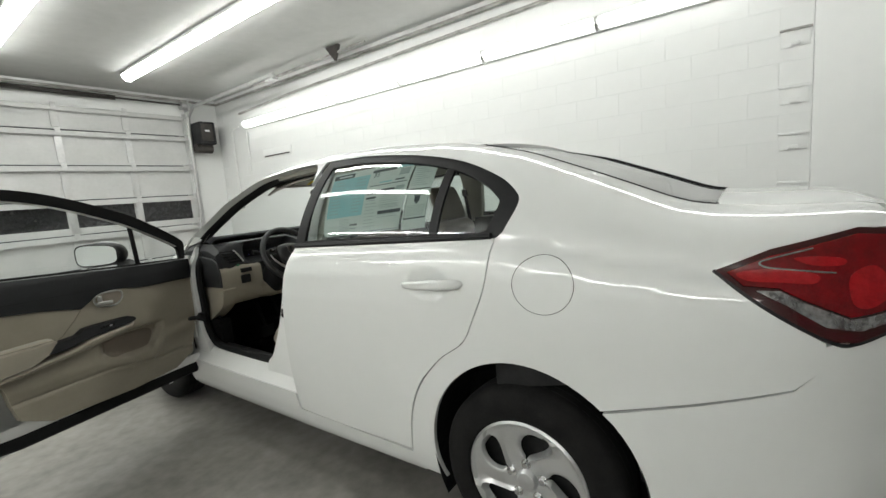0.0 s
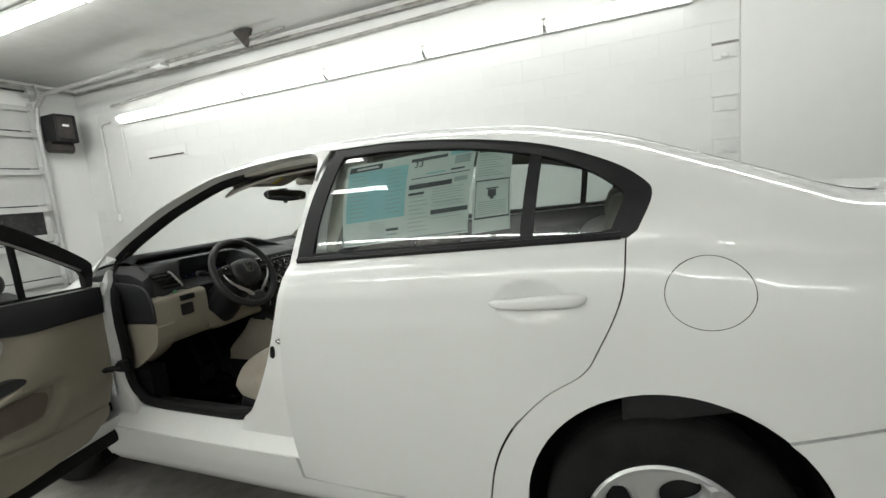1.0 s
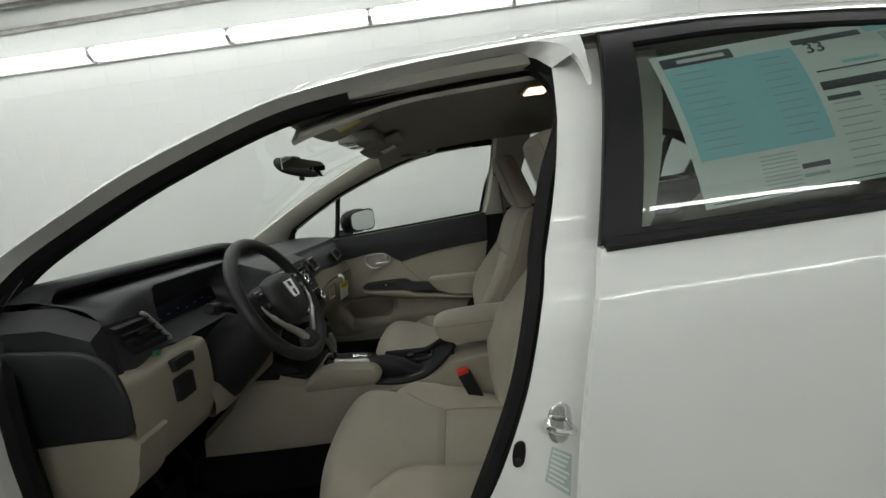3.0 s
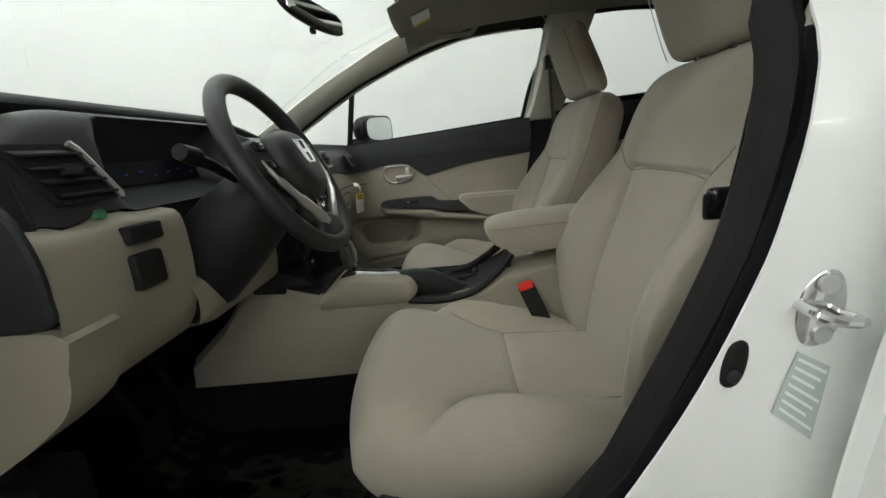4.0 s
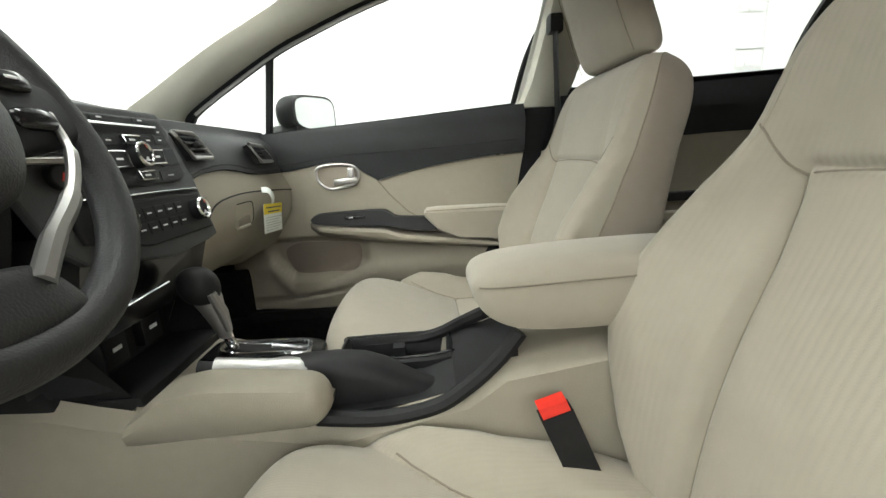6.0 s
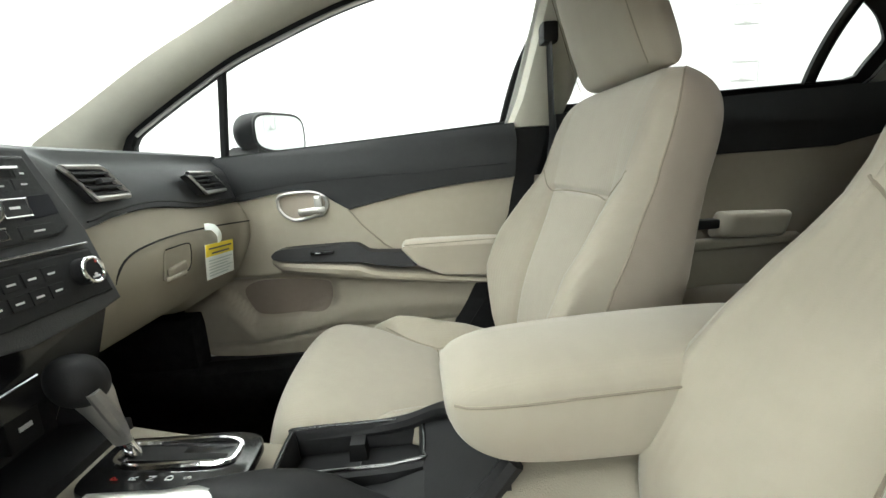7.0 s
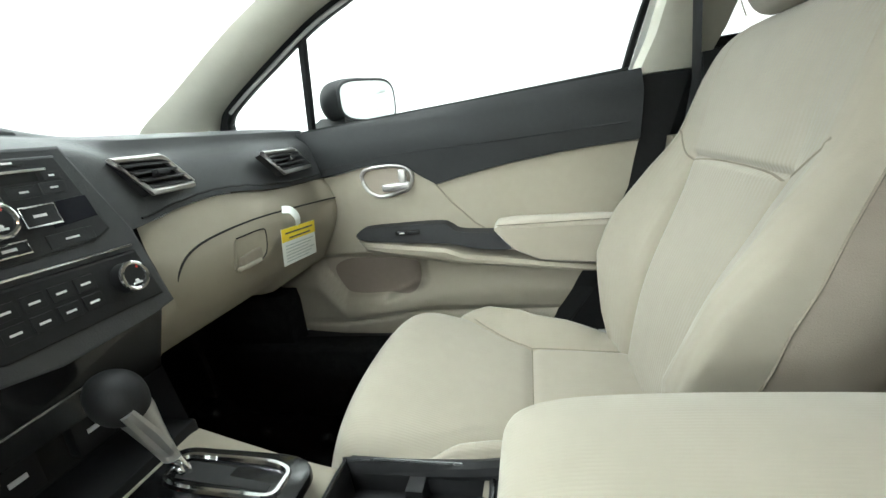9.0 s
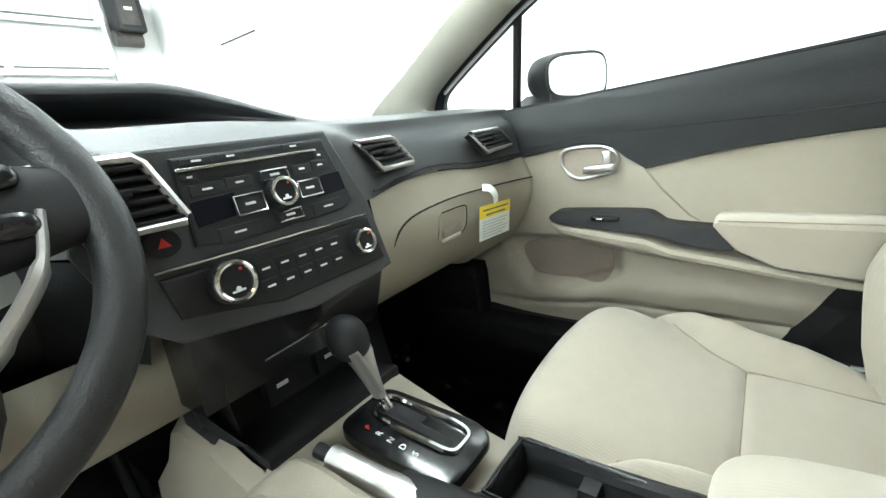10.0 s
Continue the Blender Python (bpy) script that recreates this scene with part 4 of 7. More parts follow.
# ---- cabin shell
HL = [(y, xtop(y) + 0.02) for y in np.linspace(-0.25, 1.63, 22)]
skin("headliner", HL + [(y, -w) for y, w in HL[::-1]], lambda y, x: (x, y, roofz(x, y) - 0.035 - 0.05 * (abs(x) / 0.53) ** 6), HEADLINER_SHADED, car, "beige fabric headliner with shade put into its colour", cell=0.04, thick=0.01)
part("carpet", box(-0.70, 0.70, 0.30, 2.52, 0.201, 0.225, 0.008), CARPET, car, "black carpet floor")
for M in (None, MIRX):
    # pillar trims (modelled on the left, mirrored to the right)
    if M is None:
        lowc = cr([(2.215, 1.02), (2.13, 1.162), (1.911, 1.275), (1.662, 1.371), (1.46, 1.402)], 6)
        part("a_pillar_trim", loft([[(-(side(y, z) - 0.085), y, z - 0.004), (-(side(y, z) - 0.105), y + 0.004, z + 0.004), (-(side(y, z) - 0.125), y + 0.03, z + 0.012), (-(xtop(y + 0.06) - 0.055), y + 0.07, roofz(xtop(y + 0.07), y + 0.07) - 0.022)] for y, z in lowc], closed=False), PILLAR, car, "beige A-pillar trim")
    else:
        LO = cr([(2.225, 0.99), (2.188, 1.045), (2.134, 1.090), (1.904, 1.212), (1.761, 1.270), (1.579, 1.332), (1.41, 1.369)], 6)
        UP = cr([(2.43, 0.99), (2.345, 1.045), (2.262, 1.094), (2.02, 1.222), (1.87, 1.290), (1.66, 1.375), (1.50, 1.415)], 6)
        part("a_pillar_trim", loft([[(side(a[0], a[1]) - 0.050, a[0], a[1]), (side(a[0], a[1]) - 0.080, a[0] + 0.002, a[1] + 0.002), (0.5 * (side(*a) - 0.098 + side(*b) - 0.098), 0.5 * (a[0] + b[0]), 0.5 * (a[1] + b[1])), (side(b[0], b[1]) - 0.088, b[0], b[1]), (side(b[0], b[1]) - 0.06, b[0] + 0.01, b[1] + 0.008)] for a, b in zip(LO, UP)], closed=False), PILLAR, car, "beige A-pillar trim")
    R = [(-(side(y, z) - 0.07), y, z) for y, z in cr([(1.50, 1.405), (1.2, 1.425), (0.8, 1.42), (0.45, 1.40), (0.2, 1.34)], 6)]
    part("roof_rail_trim", sweep(R, 0.026, 8), HEADLINER_SHADED, car, "beige roof rail trim", M=M)
    for nm, zs, mat, lab in (("b_pillar_trim", (1.40, 1.30, 1.20, 1.10, 1.03), PILLAR, "beige upper B-pillar trim"), ("b_pillar_lower_trim", (1.028, 0.90, 0.75, 0.60, 0.45), BLACK, "black lower B-pillar trim")):
        rr = []
        for z in zs:
            yf = lerp(z, [0.45, 0.51, 0.68, 0.835, 0.99, 1.17, 1.385], [1.455, 1.395, 1.295, 1.23, 1.185, 1.137, 1.097]) - ((0.03 if M is None else 0.008) if z > 1.05 else 0.0)
            x0 = -(side(1.08, z) - 0.075)
            ex = 0.03 if z < 1.03 and M is None else 0.0
            yr = yf - lerp(z, [0.45, 0.9, 1.05, 1.2, 1.4], [0.16, 0.15, 0.14, 0.15, 0.17])
            rr.append([(x0 - 0.0, yf, z), (x0 + 0.03 + ex, yf - 0.012, z), (x0 + 0.045 + ex, yf - 0.04, z), (x0 + 0.045 + ex, yr + 0.03, z), (x0 + 0.02, yr, z), (x0 - 0.015, yr, z)])
        part(nm, loft(rr), mat, car, lab, M=M)
    part("c_pillar_trim", loft([[(-(side(y, z) - 0.06), y, z), (-(side(y, z) - 0.10), y + 0.0, z + 0.005), (-(side(y - 0.2, z) - 0.10), y - 0.2, z)] for y, z in [(0.06, 1.10), (0.05, 1.2), (0.1, 1.28), (0.25, 1.345)]], closed=False), PILLAR, car, "beige C-pillar trim", M=M)
    if M is not None:
        part("grab_handle", sweep(cr([(-0.565, 1.55, 1.385), (-0.54, 1.52, 1.355), (-0.54, 1.40, 1.352), (-0.565, 1.36, 1.39)], 5), 0.010, 8), HEADLINER_SHADED, car, "beige grab handle", M=M)
    # seat belt on the B pillar
    if M is None:
        continue
    bx = -(side(1.05, 1.15) - 0.135)
    sb = part("seat_belt", sweep([(bx + 0.02, 1.085, 1.22), (bx - 0.01, 1.07, 1.0), (bx - 0.025, 1.10, 0.75), (bx - 0.03, 1.14, 0.5)], 0.024, 8, flat=0.12), BLACK, car, "black seat belt webbing", M=M)
    part("belt_guide", box(bx - 0.015, bx + 0.04, 1.065, 1.105, 1.215, 1.265, 0.01), BLACK, sb, M=M)

# the driver's belt hangs between seat and pillar
BELTLINE = cr([(1.085, 1.27), (1.122, 1.09), (1.144, 0.978), (1.160, 0.890), (1.182, 0.789), (1.210, 0.70), (1.244, 0.614), (1.28, 0.52)], 5)
dbelt = part("seat_belt", loft([[(-0.650, y, z), (-0.654, y - 0.024, z - 0.006), (-0.650, y - 0.050, z - 0.012), (-0.6485, y - 0.050, z - 0.012), (-0.6525, y - 0.024, z - 0.006), (-0.6485, y, z)] for y, z in BELTLINE]), BLACK, car, "black seat belt webbing")
part("belt_tongue", join(box(-0.662, -0.640, 1.112, 1.188, 0.852, 0.878, 0.009, 3), box(-0.657, -0.645, 1.168, 1.194, 0.838, 0.872, 0.006)), PIANO, dbelt, "black belt tongue")
part("belt_tag", box(-0.672, -0.6705, 1.242, 1.253, 0.612, 0.628), PAPER, dbelt, "white label on the belt", smooth=False)
part("belt_anchor", box(-0.668, -0.640, 1.03, 1.10, 1.235, 1.30, 0.012), BLACK, dbelt, "black upper belt guide")

# sun visors with warning labels, overhead console, dome lamp
for s in (-1, 1):
    v = part("sun_visor", pillow(lambda u, w, k: (s * (0.36 + 0.19 * u), 1.57 - 0.085 * w, roofz(0.3, 1.57) - 0.062 - 0.035 * (-w) * 0.9 - 0.0 + 0.010 * k - 0.0), 20, 14, 6, 0.3), HEADLINER_SHADED, car, "beige sun visor")
    part("warning_label", slab([(s * 0.37 + 0.055 * a, 1.56 - 0.03 * b, roofz(0.3, 1.57) - 0.0745 + 0.0105 * b * 1.0) for a, b in ((-1, -1), (1, -1), (1, 1), (-1, 1))], (0, 0, -0.001)), PAPER, v, "white label with a yellow stripe", smooth=False)
    part("label_stripe", slab([(s * 0.37 + 0.045 + 0.010 * a, 1.56 - 0.03 * b, roofz(0.3, 1.57) - 0.0760 + 0.0105 * b) for a, b in ((-1, -1), (1, -1), (1, 1), (-1, 1))], (0, 0, -0.001)), YELLOW, v, smooth=False)
oc = part("overhead_console", box(-0.085, 0.085, 1.53, 1.66, 1.362, 1.402, 0.012, 3), HEADLINER_SHADED, car, "beige overhead map lamp console")
for s in (-1, 1):
    part("map_lens", box(s * 0.045 - 0.028, s * 0.045 + 0.028, 1.60, 1.645, 1.357, 1.3625, 0.002), CLEARLENS, oc, "clear map lamp lens")
dm = part("dome_lamp", box(-0.19, -0.06, 0.98, 1.075, roofz(0, 1.02) - 0.056, roofz(0, 1.02) - 0.033, 0.008, 2), HEADLINER_SHADED, car, "dome lamp base")
part("dome_lens", box(-0.17, -0.08, 0.995, 1.06, roofz(0, 1.02) - 0.062, roofz(0, 1.02) - 0.056, 0.003), DOME, dm, "lit warm dome lamp lens")
im = part("rear_view_mirror", pillow(lambda u, v, s: (0.022 + 0.125 * u + 0.01 * v, 1.829 - 0.035 * u + 0.016 * s + 0.012 * v, 1.317 + 0.034 * v * (1 - 0.2 * u * u) - 0.008 * u), 20, 12, 4, 0.6), BLACK, car, "black rear-view mirror")
part("mirror_face", slab([(0.022 + 0.115 * u, 1.812 - 0.035 * u, 1.317 + 0.027 * v - 0.008 * u) for u, v in ((-1, -0.6), (-0.8, -1), (0.8, -1), (1, -0.6), (1, 0.6), (0.8, 1), (-0.8, 1), (-1, 0.6))], (0.0, -0.003, 0)), MIRROR, im, smooth=False)
part("mirror_stem", join(rod((0.025, 1.835, 1.32), (0.025, 1.845, 1.352), 0.012), box(-0.005, 0.055, 1.83, 1.86, 1.338, 1.356, 0.006)), BLACK, im)
part("mirror_tab", box(0.004, 0.028, 1.819, 1.832, 1.272, 1.286, 0.004), BLACK, im)


# ---- doors seen from inside; right-hand coordinates, x outwards, the driver's door is the mirror image swung open
def dx(y, z):
    """Inner trim surface of the front door."""
    base = lerp(z, [0.40, 0.55, 0.66, 0.72, 0.86, 0.94, 1.0, 1.05], [0.735, 0.725, 0.715, 0.712, 0.708, 0.700, 0.705, 0.725])
    return base + 0.02 * max(0.0, (y - 1.85) / 0.3)


def inner(off=0.0):
    return lambda y, z: (dx(y, z) - off, y, z)


BELTIN = cr([(2.20, 0.985), (1.93, 0.996), (1.55, 1.018), (1.16, 1.042)], 6)
DBAND = cr([(1.165, 0.900), (1.30, 0.892), (1.45, 0.875), (1.56, 0.855), (1.618, 0.842)], 5) + cr([(1.656, 0.866), (1.695, 0.895), (1.75, 0.903), (1.80, 0.899), (1.86, 0.889), (1.92, 0.882), (2.05, 0.877), (2.2, 0.872)], 5)
REAR_EDGE = [(1.165, 0.905), (1.185, 0.80), (1.225, 0.70), (1.30, 0.58), (1.36, 0.47)]


def smooth_in(d, w):
    t = max(0.0, min(1.0, d / w + 0.5))
    return t * t * (3 - 2 * t)


def front_door_trim(parent, M):
    top = skin("door_top_trim", BELTIN + [(1.158, 1.0)] + DBAND + [(2.2, 0.93)], inner(0.008), DASH, parent, "black soft upper door trim", M=M, thick=0.05, inward=(0.05, 0, 0), cell=0.03)
    low_poly = [(p[0], p[1] - 0.002) for p in DBAND[::-1]] + (REAR_EDGE + [(1.5, 0.43), (1.8, 0.425), (2.05, 0.44), (2.16, 0.47), (2.2, 0.6)] if M is None else REAR_EDGE[:-1] + [(1.34, 0.42), (1.45, 0.362), (1.8, 0.352), (2.05, 0.365), (2.16, 0.42), (2.2, 0.6)])
    def lowfn(y, z):
        # map pocket recess, swollen lower rim
        x = dx(y, z)
        zb = lerp(y, [1.64, 1.80, 1.92, 1.985], [0.60, 0.540, 0.540, 0.63])
        q = smooth_in(z - zb, 0.026) * smooth_in(0.668 - z, 0.02) * smooth_in(y - 1.685, 0.04) * smooth_in(1.985 - y, 0.04)
        x += 0.030 * q
        zl = lerp(y, [1.29, 1.64, 1.80, 1.92, 1.99], [0.575, 0.575, 0.52, 0.515, 0.60])
        x -= 0.012 * math.exp(-((z - zl + 0.02) / 0.035) ** 2) * (1 - q)
        x += 0.010 * math.exp(-((z - lerp(y, [1.327, 1.706, 1.947], [0.497, 0.503, 0.467])) / 0.007) ** 2)
        return (x, y, z)
    low = skin("door_lower_trim", low_poly, lowfn, BEIGE, parent, "beige door trim panel", M=M, thick=0.04, inward=(0.04, 0, 0), cell=0.009)
    grille = cr([(1.943, 0.628), (1.925, 0.570), (1.895, 0.552), (1.80, 0.552), (1.722, 0.560), (1.700, 0.585), (1.698, 0.632), (1.73, 0.645), (1.82, 0.655), (1.90, 0.654)], 4, closed=True)
    skin("speaker_grille", grille, lambda y, z: (lowfn(y, z)[0] - 0.004, y, z), GRILLE, low, "brown speaker grille in the door", M=M, thick=0.003, inward=(0.003, 0, 0), cell=0.012)
    # ledge running under the switch panel into the armrest
    rings = []
    for y in np.linspace(1.20, 1.842, 44):
        zt = lerp(y, [1.2, 1.267, 1.565, 1.605, 1.70, 1.825, 1.842], [0.636, 0.637, 0.680, 0.697, 0.708, 0.722, 0.722])
        zb = lerp(y, [1.2, 1.296, 1.598, 1.814, 1.842], [0.612, 0.616, 0.650, 0.688, 0.708])
        d = lerp(y, [1.20, 1.22, 1.6, 1.75, 1.81, 1.842], [0.045, 0.060, 0.062, 0.058, 0.046, 0.004])
        x, m = dx(y, 0.68), (zt + zb) / 2
        rings.append([(x + 0.02, y, zt), (x - 0.6 * d, y, zt), (x - 0.9 * d, y, zt - 0.004), (x - d, y, zt - 0.012), (x - 0.97 * d, y, m - 0.004), (x - 0.75 * d, y, zb + 0.004), (x - 0.3 * d, y, zb - 0.004), (x + 0.02, y, zb - 0.006)])
    part("armrest", loft(rings), BEIGE, low, "beige armrest ledge", M=M)
    rings = []
    for y in np.linspace(1.195, 1.486, 30):
        zt = lerp(y, [1.195, 1.21, 1.26, 1.44, 1.476, 1.486], [0.728, 0.741, 0.745, 0.749, 0.746, 0.735])
        zb = lerp(y, [1.195, 1.26, 1.383, 1.444, 1.475, 1.486], [0.636, 0.640, 0.652, 0.682, 0.715, 0.728])
        d = lerp(y, [1.195, 1.22, 1.30, 1.46, 1.486], [0.05, 0.066, 0.070, 0.070, 0.058])
        x, m = dx(y, 0.68), (zt + zb) / 2
        rings.append([(x + 0.02, y, zt), (x - 0.55 * d, y, zt + 0.001), (x - 0.86 * d, y, zt - 0.005), (x - 0.98 * d, y, zt - 0.014 * min(1, (zt - zb) / 0.06)), (x - d, y, m), (x - 0.97 * d, y, zb + 0.006 * min(1, (zt - zb) / 0.04)), (x - 0.85 * d, y, zb), (x + 0.02, y, zb)])
    pad = part("armrest_pad", loft(rings), CLOTH, low, "padded beige armrest", M=M)
    part("pad_seam", sweep([(dx(y, 0.68) - 0.066, y, 0.7415 if y < 1.24 else 0.7425) for y in np.linspace(1.215, 1.478, 14)], 0.0014, 5), SEAM, pad, M=M)
    sw = [(1.828, 0.733), (1.822, 0.744), (1.80, 0.751), (1.70, 0.753), (1.615, 0.752), (1.59, 0.742), (1.568, 0.729), (1.50, 0.723), (1.465, 0.719), (1.450, 0.684), (1.535, 0.690), (1.59, 0.703), (1.70, 0.712), (1.805, 0.722)]
    sp = skin("switch_panel", cr(sw, 4, closed=True), lambda y, z: (dx(y, 0.7) - 0.050 + 0.25 * (z - 0.72), y, z), BLACK, low, "black window switch panel", M=M, thick=0.03, inward=(0.05, 0, 0), cell=0.012)
    part("window_switch", pillow(lambda u, v, s: (dx(1.70, 0.7) - 0.049 - 0.007 * s, 1.695 + 0.032 * u, 0.737 + 0.006 * v), 12, 8, 4), PIANO, sp, "black window switch", M=M)
    part("switch_mark", box(dx(1.70, 0.7) - 0.0575, dx(1.70, 0.7) - 0.0565, 1.70, 1.712, 0.736, 0.739), LEGEND, sp, M=M)
    # inner pull handle: silver bezel, beige cup, lever
    ring = cr([(1.803, 0.868), (1.802, 0.881), (1.783, 0.894), (1.716, 0.896), (1.684, 0.884), (1.676, 0.862), (1.688, 0.838), (1.706, 0.832), (1.758, 0.823), (1.786, 0.834), (1.801, 0.854)], 4, closed=True)
    cup = skin("handle_cup", ring, inner(0.0015), SEATSIDE, low, "beige handle cup", M=M, thick=0.004)
    part("handle_bezel", sweep([(dx(y, z) - 0.005, y, z) for y, z in ring], 0.0046, 8, closed=True), SATIN, cup, "satin silver handle bezel", M=M)
    part("handle_lever", pillow(lambda u, v, s: (dx(1.70, 0.86) - 0.016 - 0.006 * s, 1.716 + 0.036 * u, 0.846 + 0.009 * v - 0.002 * u), 16, 8, 4), SATIN, cup, "satin silver door lever", M=M)
    part("lever_arm", pillow(lambda u, v, s: (dx(1.70, 0.86) - 0.015 - 0.005 * s, 1.697 + 0.010 * u, 0.868 + 0.018 * v), 8, 10, 4), SATIN, cup, M=M)
    part("trim_seam", sweep([(dx(y, z) + 0.0004, y, z) for y, z in [(1.622, 0.842), (1.587, 0.795), (1.535, 0.74), (1.50, 0.715)]], 0.0022, 5), SEAM, low, M=M)
    part("trim_crease", sweep([(dx(y, z) - 0.0065, y, z) for y, z in cr([(1.93, 0.898), (1.85, 0.908), (1.706, 0.922), (1.431, 0.928), (1.188, 0.938)], 5)], 0.0022, 5), BLACK, top, M=M)
    return low


WIN_IN = [(2.19, 0.987)] + cr([(2.172, 1.045), (2.126, 1.082), (1.90, 1.202), (1.758, 1.260), (1.577, 1.322), (1.403, 1.360), (1.237, 1.371), (1.12, 1.373)], 6) + [(1.072, 1.368), (1.085, 1.29), (1.143, 1.048)] + cr([(1.55, 1.02), (1.93, 0.998)], 3)
FRAME_OUT = cr([(2.215, 0.985), (2.20, 1.06), (2.15, 1.115), (1.92, 1.245), (1.77, 1.305), (1.59, 1.365), (1.41, 1.402), (1.237, 1.412), (1.12, 1.412)], 6) + [(1.058, 1.392), (1.073, 1.29), (1.131, 1.046)]


def right(off):
    return lambda y, z: (side(y, z) - off, y, z)


def front_door(parent, M, nm):
    outer = skin(nm, [(2.205, 0.985), (1.9, 0.995), (1.5, 1.025), (1.062, 1.06)] + [(p[0] + 0.004, p[1]) for p in RFRONT[2:]] + [(1.6, 0.27), (2.24, 0.28), (2.24, 0.7)], right(0.0), PAINT, parent, "white front door skin", M=M)
    fr = skin("window_frame", FRAME_OUT + [FRAME_OUT[0]] + [WIN_IN[0]] + WIN_IN[::-1], right(0.045), BLACK, outer, "black door window frame", M=M, thick=0.03, inward=(0.03, 0, 0))
    skin("door_glass", WIN_IN, right(0.022), CLEAR, outer, "clear front door glass", M=M, thick=0.004)
    part("quarter_post", sweep([(side(y, z) - 0.032, y, z) for y, z in [(1.958, 0.985), (1.893, 1.215)]], 0.012, 6), BLACK, outer, "black quarter window post", M=M)
    part("glass_seal", sweep([(side(y, z) - 0.04, y, z) for y, z in WIN_IN], 0.007, 6, closed=True), RUBBER, outer, M=M)
    part("frame_trim", sweep([(side(y, z) - 0.052, y, z - 0.004) for y, z in WIN_IN[6:40]], 0.0045, 6), SATIN, fr, "silver frame lining", M=M)
    low = front_door_trim(outer, M)
    part("door_edge", strip([(y, z) for y, z in RFRONT[4:]], [(y + 0.02, z) for y, z in RFRONT[4:]], right(0.004), right(0.10)), JAMB, outer, "white painted door edge", M=M)
    part("door_bottom", loft([[(side(y, 0.3) - 0.004, y, 0.275), (side(y, 0.3) - 0.03, y, 0.268), (0.755, y, 0.36), (0.752, y, 0.40)] for y in np.linspace(1.18, 2.2, 8)], closed=False), JAMB, outer, "white painted lower door edge", M=M)
    part("lower_door_seal", sweep([(0.770, y, 0.318 if y > 1.3 else 0.33) for y in np.linspace(1.24, 2.18, 10)], 0.034, 8, flat=0.5), RUBBER, outer, "black lower door seal", M=M)
    # outside mirror, turned towards the driver
    T = (M or Matrix.Identity(4)) @ pose(0.912, 1.845, 1.068, 0, 0, -21)
    mi = part("side_mirror", pillow(lambda u, v, s: (0.128 * u, 0.03 + (0.045 if s > 0 else 0.042) * s, 0.066 * v * (1 + 0.10 * u)), 28, 20, 3.4, 0.75), BLACK, outer, "black-edged outside mirror", M=T)
    part("mirror_shell", pillow(lambda u, v, s: (0.026 + 0.10 * u, 0.080 + (0.034 if s > 0 else 0.004) * s, 0.0675 * v * (1 + 0.10 * u)), 28, 20, 3.4, 0.75), PAINT, mi, "white mirror housing", M=T)
    part("mirror_glass", slab([(0.006 + 0.113 * u, -0.0135, 0.052 * v * (1 + 0.10 * u)) for u, v in [(math.copysign(abs(math.cos(a)) ** 0.5, math.cos(a)), math.copysign(abs(math.sin(a)) ** 0.55, math.sin(a))) for a in np.linspace(0, 2 * math.pi, 32, endpoint=False)]], (0, -0.002, 0)), MIRROR, mi, "mirror glass", M=T, smooth=False)
    part("mirror_rim", sweep([(0.006 + 0.116 * u, -0.0125, 0.055 * v * (1 + 0.10 * u)) for u, v in [(math.copysign(abs(math.cos(a)) ** 0.5, math.cos(a)), math.copysign(abs(math.sin(a)) ** 0.55, math.sin(a))) for a in np.linspace(0, 2 * math.pi, 40, endpoint=False)]], 0.0048, 6, closed=True), BLACK, mi, "thin black mirror rim", M=T)
    part("mirror_foot", loft([[(x, y0, z0), (x, y1, z0), (x, y1, z1), (x, y0, z1)] for x, y0, y1, z0, z1 in ((0.77, 1.86, 2.02, 0.955, 0.995), (0.80, 1.87, 1.98, 0.965, 1.0), (0.84, 1.88, 1.95, 0.98, 1.03))]), BLACK, mi, M=M)
    return outer


front_door(car, None, "passenger_door")
part("belt_foot_trim", box(0.744, 0.750, 1.10, 1.40, 0.43, 0.72, 0.002), BLACK, car, "black trim at the foot of the B-pillar")
HX, HY, SWING = -0.80, 2.235, 78.0
OPENED = Matrix.Translation((HX, HY, 0)) @ Matrix.Rotation(radians(-SWING), 4, "Z") @ Matrix.Translation((-HX, -HY, 0)) @ MIRX
front_door(car, OPENED, "driver_door")
part("door_check", join(rod((-0.80, 2.13, 0.62), (-0.93, 2.20, 0.63), 0.012), box(-0.815, -0.79, 2.10, 2.16, 0.60, 0.65, 0.006)), BLACK, car, "black door check arm")
part("door_sticker", box(-0.832, -0.828, 2.16, 2.22, 0.50, 0.60), PAPER, car, "white label on the hinge pillar", smooth=False)

